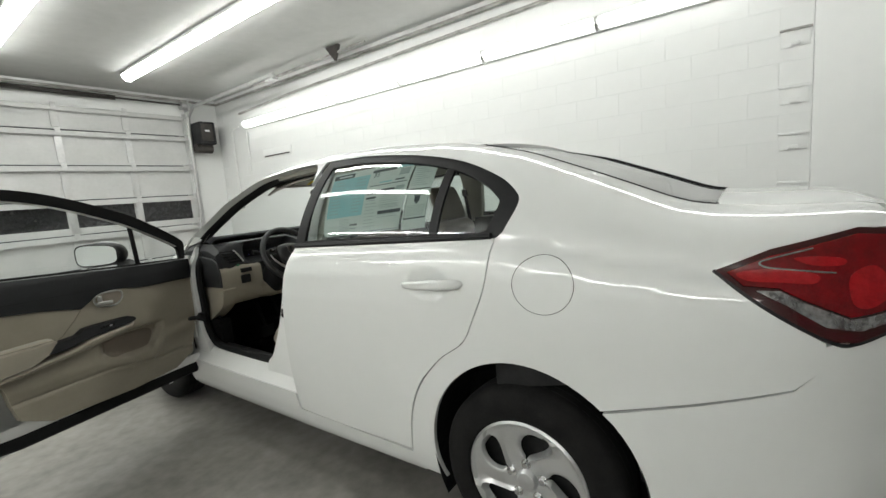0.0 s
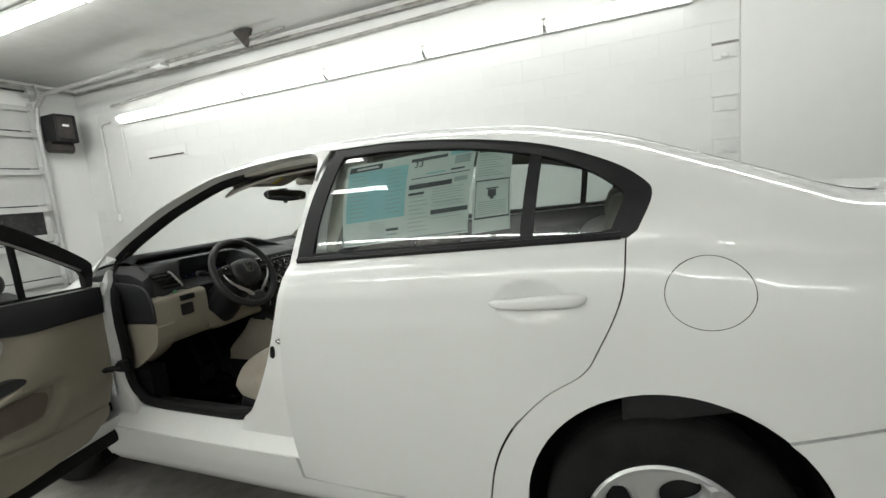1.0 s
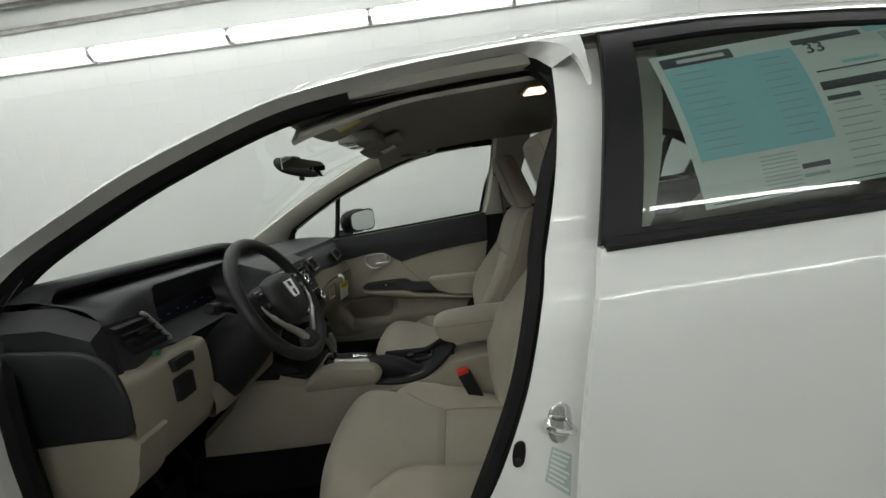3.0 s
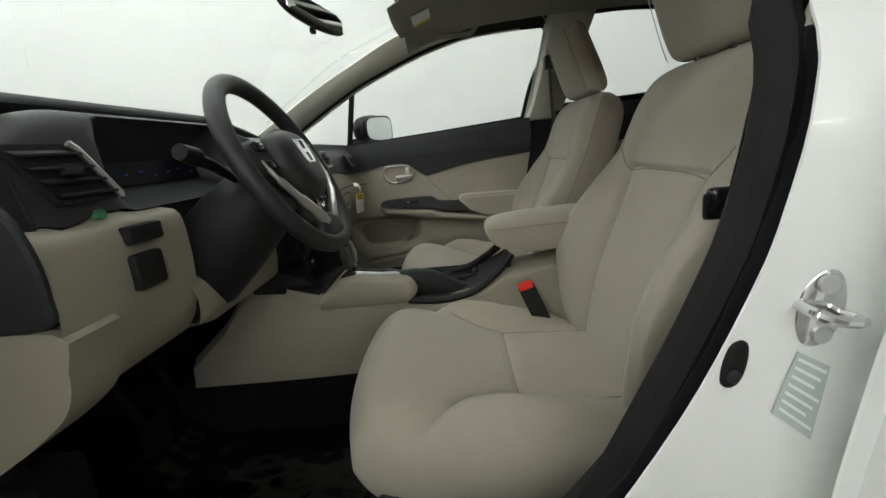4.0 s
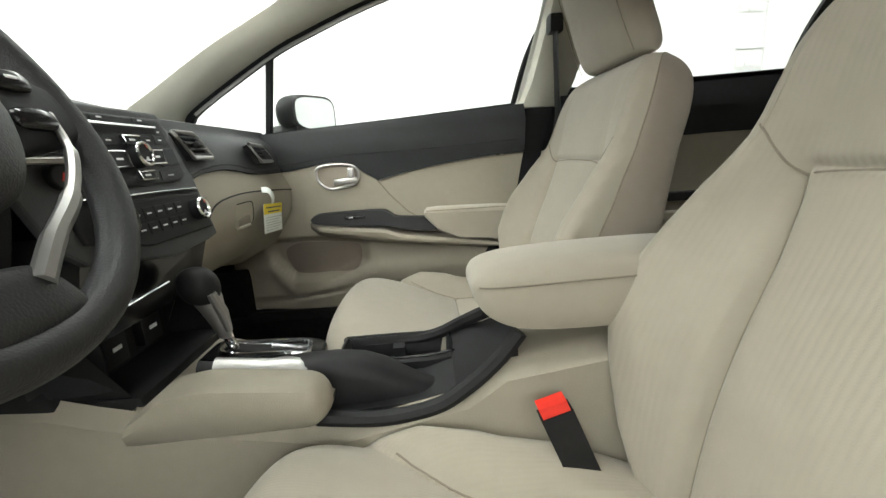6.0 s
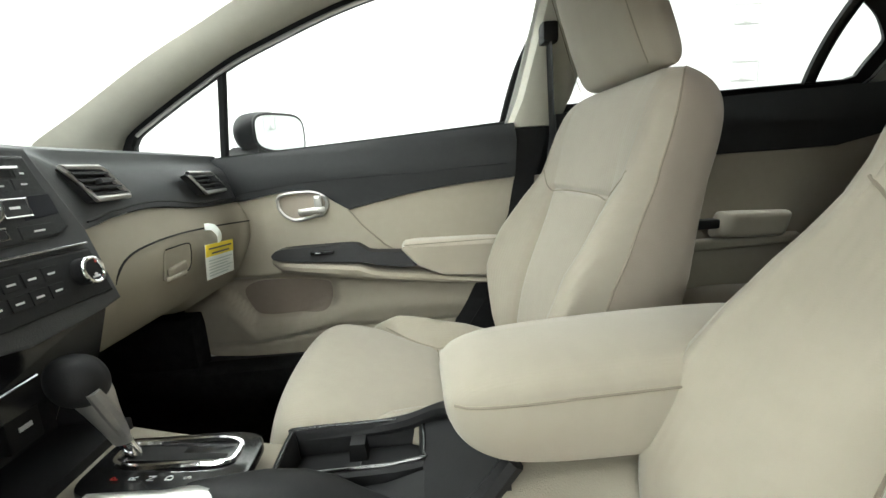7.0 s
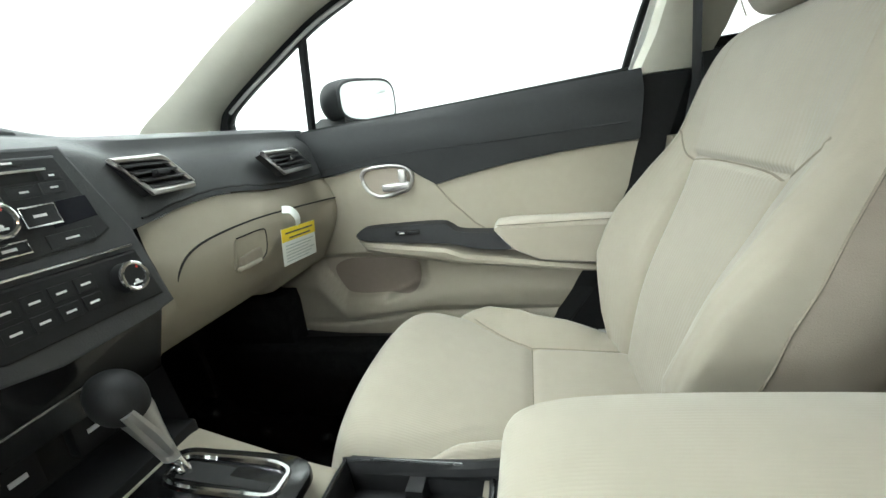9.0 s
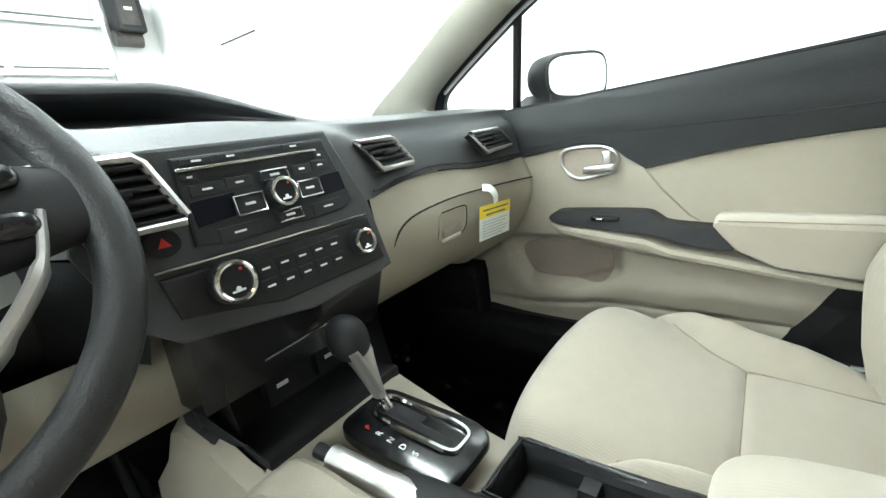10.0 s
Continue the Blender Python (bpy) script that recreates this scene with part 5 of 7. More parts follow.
# rear door inner trims
def rear_door_trim(M):
    f = lambda y, z: (lerp(z, [0.4, 0.7, 0.9, 1.0, 1.1], [0.70, 0.70, 0.70, 0.695, 0.71]) - 0.0, y, z)
    t = skin("rear_door_top_trim", [(1.05, 1.055), (0.57, 1.075), (0.1, 1.092), (0.1, 0.955), (0.25, 0.925), (0.57, 0.923), (1.05, 0.90)], lambda y, z: (f(y, z)[0] - 0.006, y, z), DASH, car, "black upper rear door trim", M=M, thick=0.04, inward=(0.04, 0, 0))
    b = skin("rear_door_lower_trim", [(1.1, 0.898), (0.57, 0.921), (0.25, 0.923), (0.1, 0.953), (0.1, 0.7), (0.3, 0.6), (0.45, 0.40), (1.15, 0.40)], f, BEIGE, car, "beige rear door trim", M=M, thick=0.04, inward=(0.04, 0, 0))
    part("rear_armrest", pillow(lambda u, v, s: (0.67 - 0.040 * s, 0.51 + 0.10 * u - 0.012 * v, 0.726 + 0.036 * v + 0.004 * u), 28, 16, 9, 0.12), CLOTH, b, "beige padded rear armrest", M=M)
    part("rear_ledge", pillow(lambda u, v, s: (0.685 - 0.022 * s, 0.60 + 0.26 * u, 0.672 + 0.016 * v - 0.004 * u), 24, 10, 6), BEIGE, b, "beige ledge under the armrest", M=M)
    part("rear_switch", box(0.640, 0.672, 0.615, 0.76, 0.722, 0.750, 0.008), BLACK, b, "black pull cup and window switch", M=M)


for M in (None, MIRX):
    rear_door_trim(M)

# striker, grommet and label on the driver's B-pillar face
bxx = lambda y, z, o=0.055: -(side(y, z) - o)
st_ = part("door_striker", pillow(lambda u, v, s: (bxx(1.185, 0.79) - 0.004 * s, 1.185 + 0.021 * u, 0.789 + 0.036 * v - 0.006 * u), 20, 20, 3, 0.95), CHROME, car, "chrome door striker plate")
part("striker_bar", sweep(cr([(bxx(1.2, 0.79), 1.205, 0.794), (bxx(1.2, 0.79) - 0.022, 1.206, 0.794), (bxx(1.2, 0.79) - 0.026, 1.190, 0.788), (bxx(1.2, 0.79) - 0.022, 1.168, 0.784), (bxx(1.2, 0.79), 1.166, 0.782)], 5), 0.0048, 8), CHROME, st_, "bent striker bar")
for z in (0.813, 0.766):
    part("striker_screw", rod((bxx(1.185, z) - 0.003, 1.185, z), (bxx(1.185, z) - 0.007, 1.185, z), 0.0085, 14), GALV, st_)
gr_ = part("grommet", pillow(lambda u, v, s: (bxx(1.255, 0.74) - 0.005 * s, 1.255 + 0.011 * u - 0.004 * v, 0.740 + 0.024 * v), 16, 16, 3, 0.8), RUBBER, car, "black oval rubber grommet")
part("grommet_plug", pillow(lambda u, v, s: (bxx(1.25, 0.735) - 0.006 - 0.003 * s, 1.258 + 0.006 * u, 0.730 + 0.007 * v), 10, 10, 2, 1.0), BLACK, gr_)
LABEL = [(1.201, 0.749), (1.170, 0.731), (1.177, 0.652), (1.217, 0.686)]
tl_ = part("tyre_label", slab([(bxx(y, z, 0.0535), y, z) for y, z in LABEL], (-0.0006, 0, 0)), INKGREY, car, "grey printed label", smooth=False)
for k in range(7):
    t0, t1 = 0.07 + 0.13 * k, 0.115 + 0.13 * k
    q = lambda a, t: (LABEL[0][0] + (LABEL[3][0] - LABEL[0][0]) * t + (LABEL[1][0] - LABEL[0][0] + (LABEL[2][0] - LABEL[3][0] - LABEL[1][0] + LABEL[0][0]) * t) * a,
                      LABEL[0][1] + (LABEL[3][1] - LABEL[0][1]) * t + (LABEL[1][1] - LABEL[0][1] + (LABEL[2][1] - LABEL[3][1] - LABEL[1][1] + LABEL[0][1]) * t) * a)
    part("text_line", slab([(bxx(*q(a, t), 0.0525), *q(a, t)) for a, t in ((0.08, t0), (0.92 - 0.1 * (k % 3), t0), (0.92 - 0.1 * (k % 3), t1), (0.08, t1))], (-0.0004, 0, 0)), PAPER, tl_, smooth=False)
part("door_bumper", pillow(lambda u, v, s: (bxx(1.12, 0.635, 0.05) - 0.010 * s, 1.120 + 0.019 * u, 0.634 + 0.030 * v), 16, 16, 3, 0.9), RUBBER, car, "black rubber door bumper")

part("sill_carpet", box(0.615, 0.705, 1.12, 2.46, 0.222, 0.445, 0.012), CARPET, car, "black carpeted sill side")


# ---- seats
def smooth01(t):
    t = max(0.0, min(1.0, t))
    return t * t * (3 - 2 * t)


def bump1(x, c, w):
    return math.exp(-((x - c) / w) ** 2)


def seat(name, c, near):
    """A front bucket seat on the centre line x = c; near = side of the other seat."""
    st = part(name, pillow(lambda u, v, s: cushion_pt(c, u, v, s), 110, 110, 7, 0.22), CLOTHRIB)
    tagged(st, "beige cloth front bucket seat with stitched bolsters and headrest", "car seat", "front seats")
    bk = part("backrest", backrest(c, True), CLOTHBACK, st, "beige cloth backrest with bolsters")
    part("backrest_cover", backrest(c, False), SEATSIDE, bk, "pinkish beige side and rear cover")
    part("backrest_crown", loft([[back_place(c, 1.0, a, d) for a, d in cr(back_half(1.0), 4)], [back_place(c, 1.0, -a, d) for a, d in cr(back_half(1.0), 4)]], closed=False), CLOTH, bk)
    for s in (-1, 1):
        part("welt", sweep([back_place(c, t, s * cr(back_half(t), 4)[34][0], cr(back_half(t), 4)[34][1]) for t in np.linspace(0.02, 0.97, 50)], 0.0016, 5), SEAM, bk, "stitched side seam")
    part("headrest", pillow(lambda u, v, s: head_pt(c, u, v, s), 40, 36, 10, 0.16), CLOTH, st, "beige padded headrest")
    for d in (-0.055, 0.055):
        part("headrest_post", rod((c + d, 1.012, 1.0), (c + d, 1.035, 1.12), 0.007, 10), CHROME, st)
    part("seat_base", loft([[(c - w, y0, z), (c + w, y0, z), (c + w, y1, z), (c - w, y1, z)] for z, w, y0, y1 in ((0.225, 0.19, 1.20, 1.60), (0.30, 0.225, 1.18, 1.64), (0.36, 0.235, 1.16, 1.66))]), DARK, st, "dark seat base")
    for s in (-1, 1):
        part("side_cover", pillow(lambda u, v, k: (c + s * (0.252 + 0.018 * k), 1.42 + 0.25 * u, 0.385 + 0.048 * v + 0.01 * u), 24, 12, 4), BLACK if s * near < 0 else SEATSIDE, st, "dark plastic seat side cover" if s * near < 0 else "beige seat side cover")
        part("recliner", pillow(lambda u, v, k: (c + s * (0.245 + 0.012 * k), 1.18 + 0.055 * u, 0.46 + 0.055 * v), 14, 14, 3, 1.0), BLACK, st)
        # stitched seams: bolster, shoulder and cushion
        part("seam", sweep([back_front(c, t, s * insert_half(t)) for t in np.linspace(0.03, 0.64, 30)], 0.0016, 5), SEAM, bk, "stitched seam")
        part("seam", sweep([back_front(c, 0.64 + 0.075 * k, s * (0.142 + 0.062 * k ** 0.8)) for k in np.linspace(0, 1, 12)], 0.0016, 5), SEAM, bk, "stitched seam")
        part("seam", sweep([cushion_pt(c, s * cushion_seam(v), v, 1.0) for v in np.linspace(-0.80, 0.36, 30)], 0.0014, 5), SEAM, st, "stitched seam")
        part("seam", sweep([headrest_edge(c, s, k) for k in np.linspace(-0.86, 0.86, 14)], 0.0010, 5), SEAM, st, "stitched seam")
    part("seam", sweep([back_front(c, 0.655 - 0.015 * abs(a / 0.142) ** 3, a) for a in np.linspace(-0.142, 0.142, 24)], 0.0016, 5), SEAM, bk, "stitched seam")
    part("seam", sweep([cushion_pt(c, u, -0.08, 1.0) for u in np.linspace(-0.55, 0.55, 24)], 0.0016, 5), SEAM, st, "stitched seam")
    return st


def cushion_seam(v):
    """Where the bolster seam lies across the cushion: at the edge in front, then curving in."""
    return lerp(v, [-1, -0.5, -0.08, 0.1, 0.28, 0.46, 0.62], [0.50, 0.52, 0.55, 0.60, 0.70, 0.84, 1.0])


def cushion_pt(c, u, v, s):
    """u across, v from rear (-1) to front (1)."""
    y = 1.437 + 0.290 * v - 0.024 * abs(u) ** 3 * max(0.0, v)
    w = 0.268 + 0.004 * v - 0.010 * max(0.0, v) ** 4
    top = 0.502 + 0.055 * max(0.0, v + 0.1) + 0.054 * max(0.0, v) ** 1.2 - 0.020 * max(0.0, v) ** 6
    us = cushion_seam(v)
    rise = lerp(v, [-1, -0.7, -0.35, 0.0, 0.25, 0.45, 0.65], [-0.03, 0.005, 0.044, 0.066, 0.056, 0.026, 0.0])
    bol = rise * smooth01((abs(u) - us + 0.05) / (1.02 - us + 0.05) * 1.9) - 0.012 * smooth01((abs(u) - 0.80) / 0.22) * (1 - smooth01(v / 0.5))
    dome = 0.012 * (1 - u * u)
    fade = 1 - smooth01((v - 0.38) / 0.22)
    groove = 0.008 * bump1(abs(u), us, 0.028) * fade + 0.010 * bump1(v, -0.08, 0.028) * (1 - smooth01((abs(u) - us + 0.04) / 0.06))
    zt = top + bol + dome - groove
    zb = 0.350 + 0.025 * max(0.0, v) ** 3
    return (c + w * u, y, (zt + zb) / 2 + (zt - zb) / 2 * s)


def back_axis(t):
    """Centre line of the backrest, t from 0 at the cushion to 1 at the shoulder."""
    return 1.185 - 0.165 * t - 0.02 * t * t, 0.455 + 0.618 * t


def insert_half(t):
    return lerp(t, [0, 0.15, 0.3, 0.5, 0.6, 0.66, 1.0], [0.118, 0.122, 0.124, 0.130, 0.138, 0.146, 0.150])


def back_half(t):
    """Half outline of the backrest's cut at t: (across, forward), from the front middle round to the rear middle."""
    w = lerp(t, [0, 0.12, 0.25, 0.38, 0.52, 0.64, 0.74, 0.9, 1.0], [0.186, 0.226, 0.256, 0.266, 0.258, 0.240, 0.228, 0.224, 0.222])
    k = min(1.0, max(0.0, (t - 0.76) / 0.24))
    w -= 0.105 * (1 - math.sqrt(max(0.0, 1 - k ** 2.6)))
    i = min(insert_half(t), w - 0.05)
    b = lerp(t, [0, 0.12, 0.3, 0.45, 0.6, 0.7, 0.8, 1], [0.012, 0.040, 0.066, 0.062, 0.038, 0.014, 0.004, -0.004])
    lum = 0.022 * bump1(t, 0.3, 0.25) + 0.012 * bump1(t, 0.84, 0.13)
    up = smooth01((t - 0.635) / 0.03)
    f, cut_ = 0.055 + lum, 0.009 * bump1(t, 0.655, 0.009)
    g = 0.010 * (1 - up) * smooth01(t / 0.06)
    pts = [(0, f - cut_), (i * 0.6, f - cut_), (i - 0.012, f - 0.001 - cut_ * 0.8), (i, f - g - 0.3 * cut_), (i + 0.014, f + 0.24 * b), ((i + w) / 2 + 0.006, f + 0.74 * b), (w - 0.030, f + b), (w - 0.012, f + b - 0.006), (w, f + b - 0.024),
           (w + 0.006, 0.030), (w + 0.002, -0.006), (w - 0.006, -0.036), (w - 0.022, -0.050), (w * 0.6, -0.058), (0, -0.060)]
    sq = math.sqrt(max(0.03, 1 - min(1.0, max(0.0, (t - 0.86) / 0.14)) ** 3.5))
    return [(a, (d + 0.01) * sq - 0.01) for a, d in pts]


def back_place(c, t, a, d):
    y, z = back_axis(t)
    if c < 0:                                   # the driver's backrest leans a little further back
        y -= 0.008 + 0.012 * t
    return Vector((c + a, y + 0.95 * d, z + 0.30 * d))


def back_front(c, t, a):
    h = cr(back_half(t), 4)[:29]
    return back_place(c, t, a, lerp(abs(a), [p[0] for p in h], [p[1] for p in h]))


def backrest(c, front):
    """The backrest's face with its bolsters, or its sides and rear."""
    ts = sorted(set(list(np.linspace(0, 0.9, 46)) + list(np.linspace(0.63, 0.68, 15)) + [0.76 + 0.24 * math.sin(math.pi / 2 * q) for q in np.linspace(0.08, 1, 18)]))
    rings = []
    for t in ts:
        h = cr(back_half(t), 4)
        if front:
            rings.append([back_place(c, t, a, d) for a, d in h[34:0:-1]] + [back_place(c, t, -a, d) for a, d in h[:35]])
        else:
            rings.append([back_place(c, t, a, d) for a, d in h[34:]] + [back_place(c, t, -a, d) for a, d in h[-2:33:-1]])
    bm = loft(rings, closed=False)
    return bm


def head_pt(c, u, v, s):
    """Leans forward, with a plain front face and rounded foot."""
    y, z = 1.056 + 0.040 * v - (0.018 if c < 0 else 0.0), 1.182 + 0.110 * v
    d = 0.042 * s * (1 - 0.06 * v) * (1 - 0.12 * max(0.0, -v) ** 3)
    return (c + (0.140 - 0.008 * v - 0.012 * max(0.0, -s)) * u, y + 0.97 * d + 0.008 * (1 - u * u), z - 0.20 * d)


def headrest_edge(c, s, v):
    return Vector(head_pt(c, s * 0.93, v, 0.93)) + Vector((0, 0.001, 0))


driver_seat = seat("driver_seat", -0.37, 1)
passenger_seat = seat("passenger_seat", 0.365, -1)
# belt buckle
def buckle_pt(a, b, t):
    return Vector((-0.185 + 0.012 * a, 1.344 + 0.019 * b - 0.040 * t, 0.604 - 0.006 * b - 0.100 * t))


bk = part("belt_buckle", loft([[buckle_pt(a, b, t) for a, b in ((-1, -1), (1, -1), (1, 1), (-1, 1))] for t in (0.0, 0.03, 0.6, 1.0)]), BLACK, car, "black seat belt buckle")
part("release_button", loft([[buckle_pt(a * 0.86, b * 0.86, t) for a, b in ((-1, -1), (1, -1), (1, 1), (-1, 1))] for t in (0.02, -0.10, -0.13)]), REDPLASTIC, bk, "red release button")

# rear bench
rb = part("rear_seat_cushion", pillow(lambda u, v, s: (0.63 * u, 0.60 + 0.27 * v, 0.478 + (0.132 + 0.03 * bump1(abs(u), 0.5, 0.3) + 0.02 * v - 0.008 * bump1(abs(abs(u) - 0.22), 0.0, 0.012)) * s * (1 if s > 0 else 0.9)), 80, 40, 7), CLOTH)
tagged(rb, "beige cloth rear bench seat with two headrests", "rear seat")
part("rear_backrest", pillow(lambda u, v, s: (0.62 * u, 0.28 - 0.17 * v + (0.075 + 0.02 * bump1(abs(u), 0.5, 0.25) - 0.008 * bump1(abs(abs(u) - 0.2), 0.0, 0.012)) * 0.9 * s, 0.79 + 0.27 * v + 0.03 * s), 80, 50, 7), CLOTH, rb, "beige cloth rear backrest")
for x in (-0.36, 0.36):
    part("rear_headrest", pillow(lambda u, v, s: (x + (0.125 - 0.015 * v) * u, 0.075 - 0.02 * v + 0.045 * s, 1.125 + 0.07 * v + 0.01 * s), 24, 20, 5), SEATSIDE, rb, "beige rear headrest")
part("parcel_shelf", loft([[(x, -0.45, 1.075), (x, 0.08, 1.065), (x, 0.08, 1.03), (x, -0.45, 1.04)] for x in np.linspace(-0.68, 0.68, 5)]), SEATSIDE, car, "beige rear parcel shelf")


# ---- dashboard
def dash_profile(x):
    """Dark upper dash: cowl to the trim line."""
    h = 1 - smooth01((x + 0.24) / 0.10)                                      # driver's lower tier
    h2 = 1 - smooth01((x + 0.03) / 0.27)                                     # instrument hood
    p = smooth01((x - 0.10) / 0.12)                                         # passenger side
    arch = 0.02 * bump1(x, 0.32, 0.14) * p
    def mix(a, b, t):
        return a + (b - a) * t
    base = [(2.52, 0.985), (2.30, 1.012), (2.15, 1.022), (2.06, 1.018), (2.045, 1.016), (2.03, 1.014), (2.00, 1.010), (1.98, 1.007), (1.97, 1.005), (1.96, 1.003),
            (mix(1.925, 1.955, p), mix(0.999, 0.985, p)), (mix(1.905, 1.93, p), mix(0.985, 0.965, p)), (mix(1.892, 1.917, p), mix(0.94, 0.93, p) + arch * 0.5), (mix(1.885, 1.908, p), mix(0.89, 0.885, p) + arch)]
    hood = [(2.52, 0.985), (2.40, 1.045), (2.25, 1.084), (2.14, 1.094), (2.118, 1.088), (2.125, 1.072), (2.20, 1.052), (2.16, 1.046), (2.08, 1.052), (2.03, 1.056)]
    plain = [(2.008, 1.050), (1.998, 1.030), (1.994, 0.975), (1.985, 0.915)]
    visor = [(2.010, 1.050), (2.03, 1.036), (2.085, 0.965), (1.990, 0.908)]
    end = [(2.52, 0.985), (2.40, 1.03), (2.25, 1.062), (2.14, 1.066), (2.118, 1.064), (2.105, 1.061), (2.09, 1.057), (2.07, 1.052), (2.05, 1.046), (2.03, 1.038),
           (2.015, 1.026), (2.002, 1.008), (1.994, 0.965), (1.985, 0.912)]
    cl = smooth01((x + 0.565) / 0.04) * (1 - smooth01((x + 0.215) / 0.04))   # instrument recess
    e = 1 - smooth01((x + 0.695) / 0.045)                                     # rounded outer end
    lower_ = [(mix(a[0], b[0], cl), mix(a[1], b[1], cl)) for a, b in zip(plain, visor)]
    full = [(mix(a[0], b[0], e), mix(a[1] - 0.018 * smooth01((-0.60 - x) / 0.1), b[1], e)) if 6 <= i else (mix(a[0], b[0], e), mix(a[1], b[1], e)) for i, (a, b) in enumerate(zip(hood + lower_, end))]
    out = []
    for i, ((a, b), (cc, d)) in enumerate(zip(base, full)):
        w = h2 if i < 7 else (0.6 * h + 0.4 * h2 if i < 10 else h)
        out.append((mix(a, cc, w), mix(b, d, w)))
    return out


XS_D = np.concatenate([np.linspace(-0.705, -0.60, 8), np.linspace(-0.58, 0.2, 60), np.linspace(0.22, 0.735, 26)])
prof = {float(x): cr(dash_profile(x), 3) for x in XS_D}
part("cowl", loft([[(x, 2.28, 1.000), (x, 2.36, min(1.035, roofz(x, 2.36) - 0.02)), (x, 2.42, roofz(x, 2.42) - 0.016), (x, 2.47, roofz(x, 2.47) - 0.014)] for x in np.linspace(-0.72, 0.74, 30)], closed=False), BLACK, car, "black cowl below the windshield")
dashboard = part("dashboard", loft([[(x, p[0], p[1]) for p in prof[float(x)]] for x in XS_D], closed=False), DASHTOP)
tagged(dashboard, "black and beige car dashboard with radio and air vents", "dashboard")


def lower(xs, pts, thickness=0):
    return loft([[(x, y, z) for y, z in cr([q(x) for q in pts], 4)] for x in xs], closed=False)


edge = lambda x: prof[min(prof, key=lambda k: abs(k - x))][-1]
part("glove_box", lower(np.linspace(0.155, 0.735, 24), [lambda x: (edge(x)[0] + 0.004, edge(x)[1] - 0.002), lambda x: (1.897, 0.855), lambda x: (1.888, 0.82), lambda x: (1.895, 0.775), lambda x: (1.925, 0.72), lambda x: (1.98, 0.678 - 0.02 * (x > 0.5)), lambda x: (2.1, 0.65)]),
     BEIGE, dashboard, "beige glove box and lower dash")
part("glove_box_seam", sweep(cr([(0.178, 1.8925, 0.79), (0.186, 1.8885, 0.814), (0.215, 1.8875, 0.836), (0.271, 1.888, 0.846), (0.379, 1.889, 0.849), (0.52, 1.888, 0.843), (0.65, 1.8875, 0.835), (0.73, 1.887, 0.829)], 5), 0.0018, 5), DARK, dashboard)
gh = part("glove_handle", slab(cr([(0.316, 1.8885, 0.829), (0.388, 1.8880, 0.828), (0.397, 1.8880, 0.815), (0.388, 1.8885, 0.785), (0.367, 1.893, 0.769), (0.305, 1.893, 0.775), (0.300, 1.8885, 0.79)], 4, closed=True), (0, -0.0012, 0)), BEIGE, dashboard, "glove box handle plate", smooth=False)
part("handle_outline", sweep(cr([(0.316, 1.8868, 0.829), (0.388, 1.8866, 0.828), (0.397, 1.8866, 0.815), (0.388, 1.887, 0.785), (0.367, 1.8915, 0.769)], 5), 0.0013, 5), DARK, gh)
# no hollow here: a thin darker pad gives the recess its shade
part("handle_pocket", pillow(lambda u, v, s: (0.345 + 0.034 * u, 1.889 - 0.003 * s, 0.786 + 0.012 * v + 0.003 * u), 14, 8, 4), SEAM, gh, "darker patch painted as the shade of the handle recess")
part("handle_lip", pillow(lambda u, v, s: (0.336 + 0.034 * u, 1.8875 - 0.006 * s, 0.776 + 0.005 * v), 14, 8, 4), BEIGE, gh, "pale handle lip")
part("dash_stitch", sweep([(x, edge(x)[0] - 0.004, edge(x)[1] + 0.010) for x in np.linspace(0.16, 0.73, 40)], 0.0016, 5), BLACK, dashboard, "stitched dash lip")
part("stack_side_trim", lower(np.linspace(0.118, 0.157, 4), [lambda x: (1.875, 0.80), lambda x: (1.885, 0.76), lambda x: (1.93, 0.70), lambda x: (1.97, 0.62)]), BEIGE, dashboard)
part("column_surround", lower(np.linspace(-0.475, -0.165, 14), [lambda x: (edge(x)[0] + 0.004, edge(x)[1] - 0.002), lambda x: (edge(x)[0] + 0.01, 0.86), lambda x: (edge(x)[0] + 0.03, 0.80), lambda x: (edge(x)[0] + 0.06, 0.755)]), DASH, dashboard, "black column surround")
part("knee_panel", lower(np.linspace(-0.49, -0.115, 20), [lambda x: (1.985, 0.790), lambda x: (1.962, 0.765), lambda x: (1.956, 0.730), lambda x: (1.966, 0.695), lambda x: (2.00, 0.668 + 0.03 * smooth01((-0.40 - x) / 0.1)), lambda x: (2.12, 0.655)]), BEIGE, dashboard, "beige knee panel")
part("lower_driver_dash", lower(np.linspace(-0.735, -0.475, 12), [lambda x: (edge(x)[0] + 0.004, edge(x)[1] - 0.002), lambda x: (1.962, 0.892), lambda x: (1.956, 0.83), lambda x: (1.962, 0.765), lambda x: (1.982, 0.705), lambda x: (2.03, 0.672), lambda x: (2.2, 0.65)]),
     BEIGE, dashboard, "beige lower dash beside the steering column")
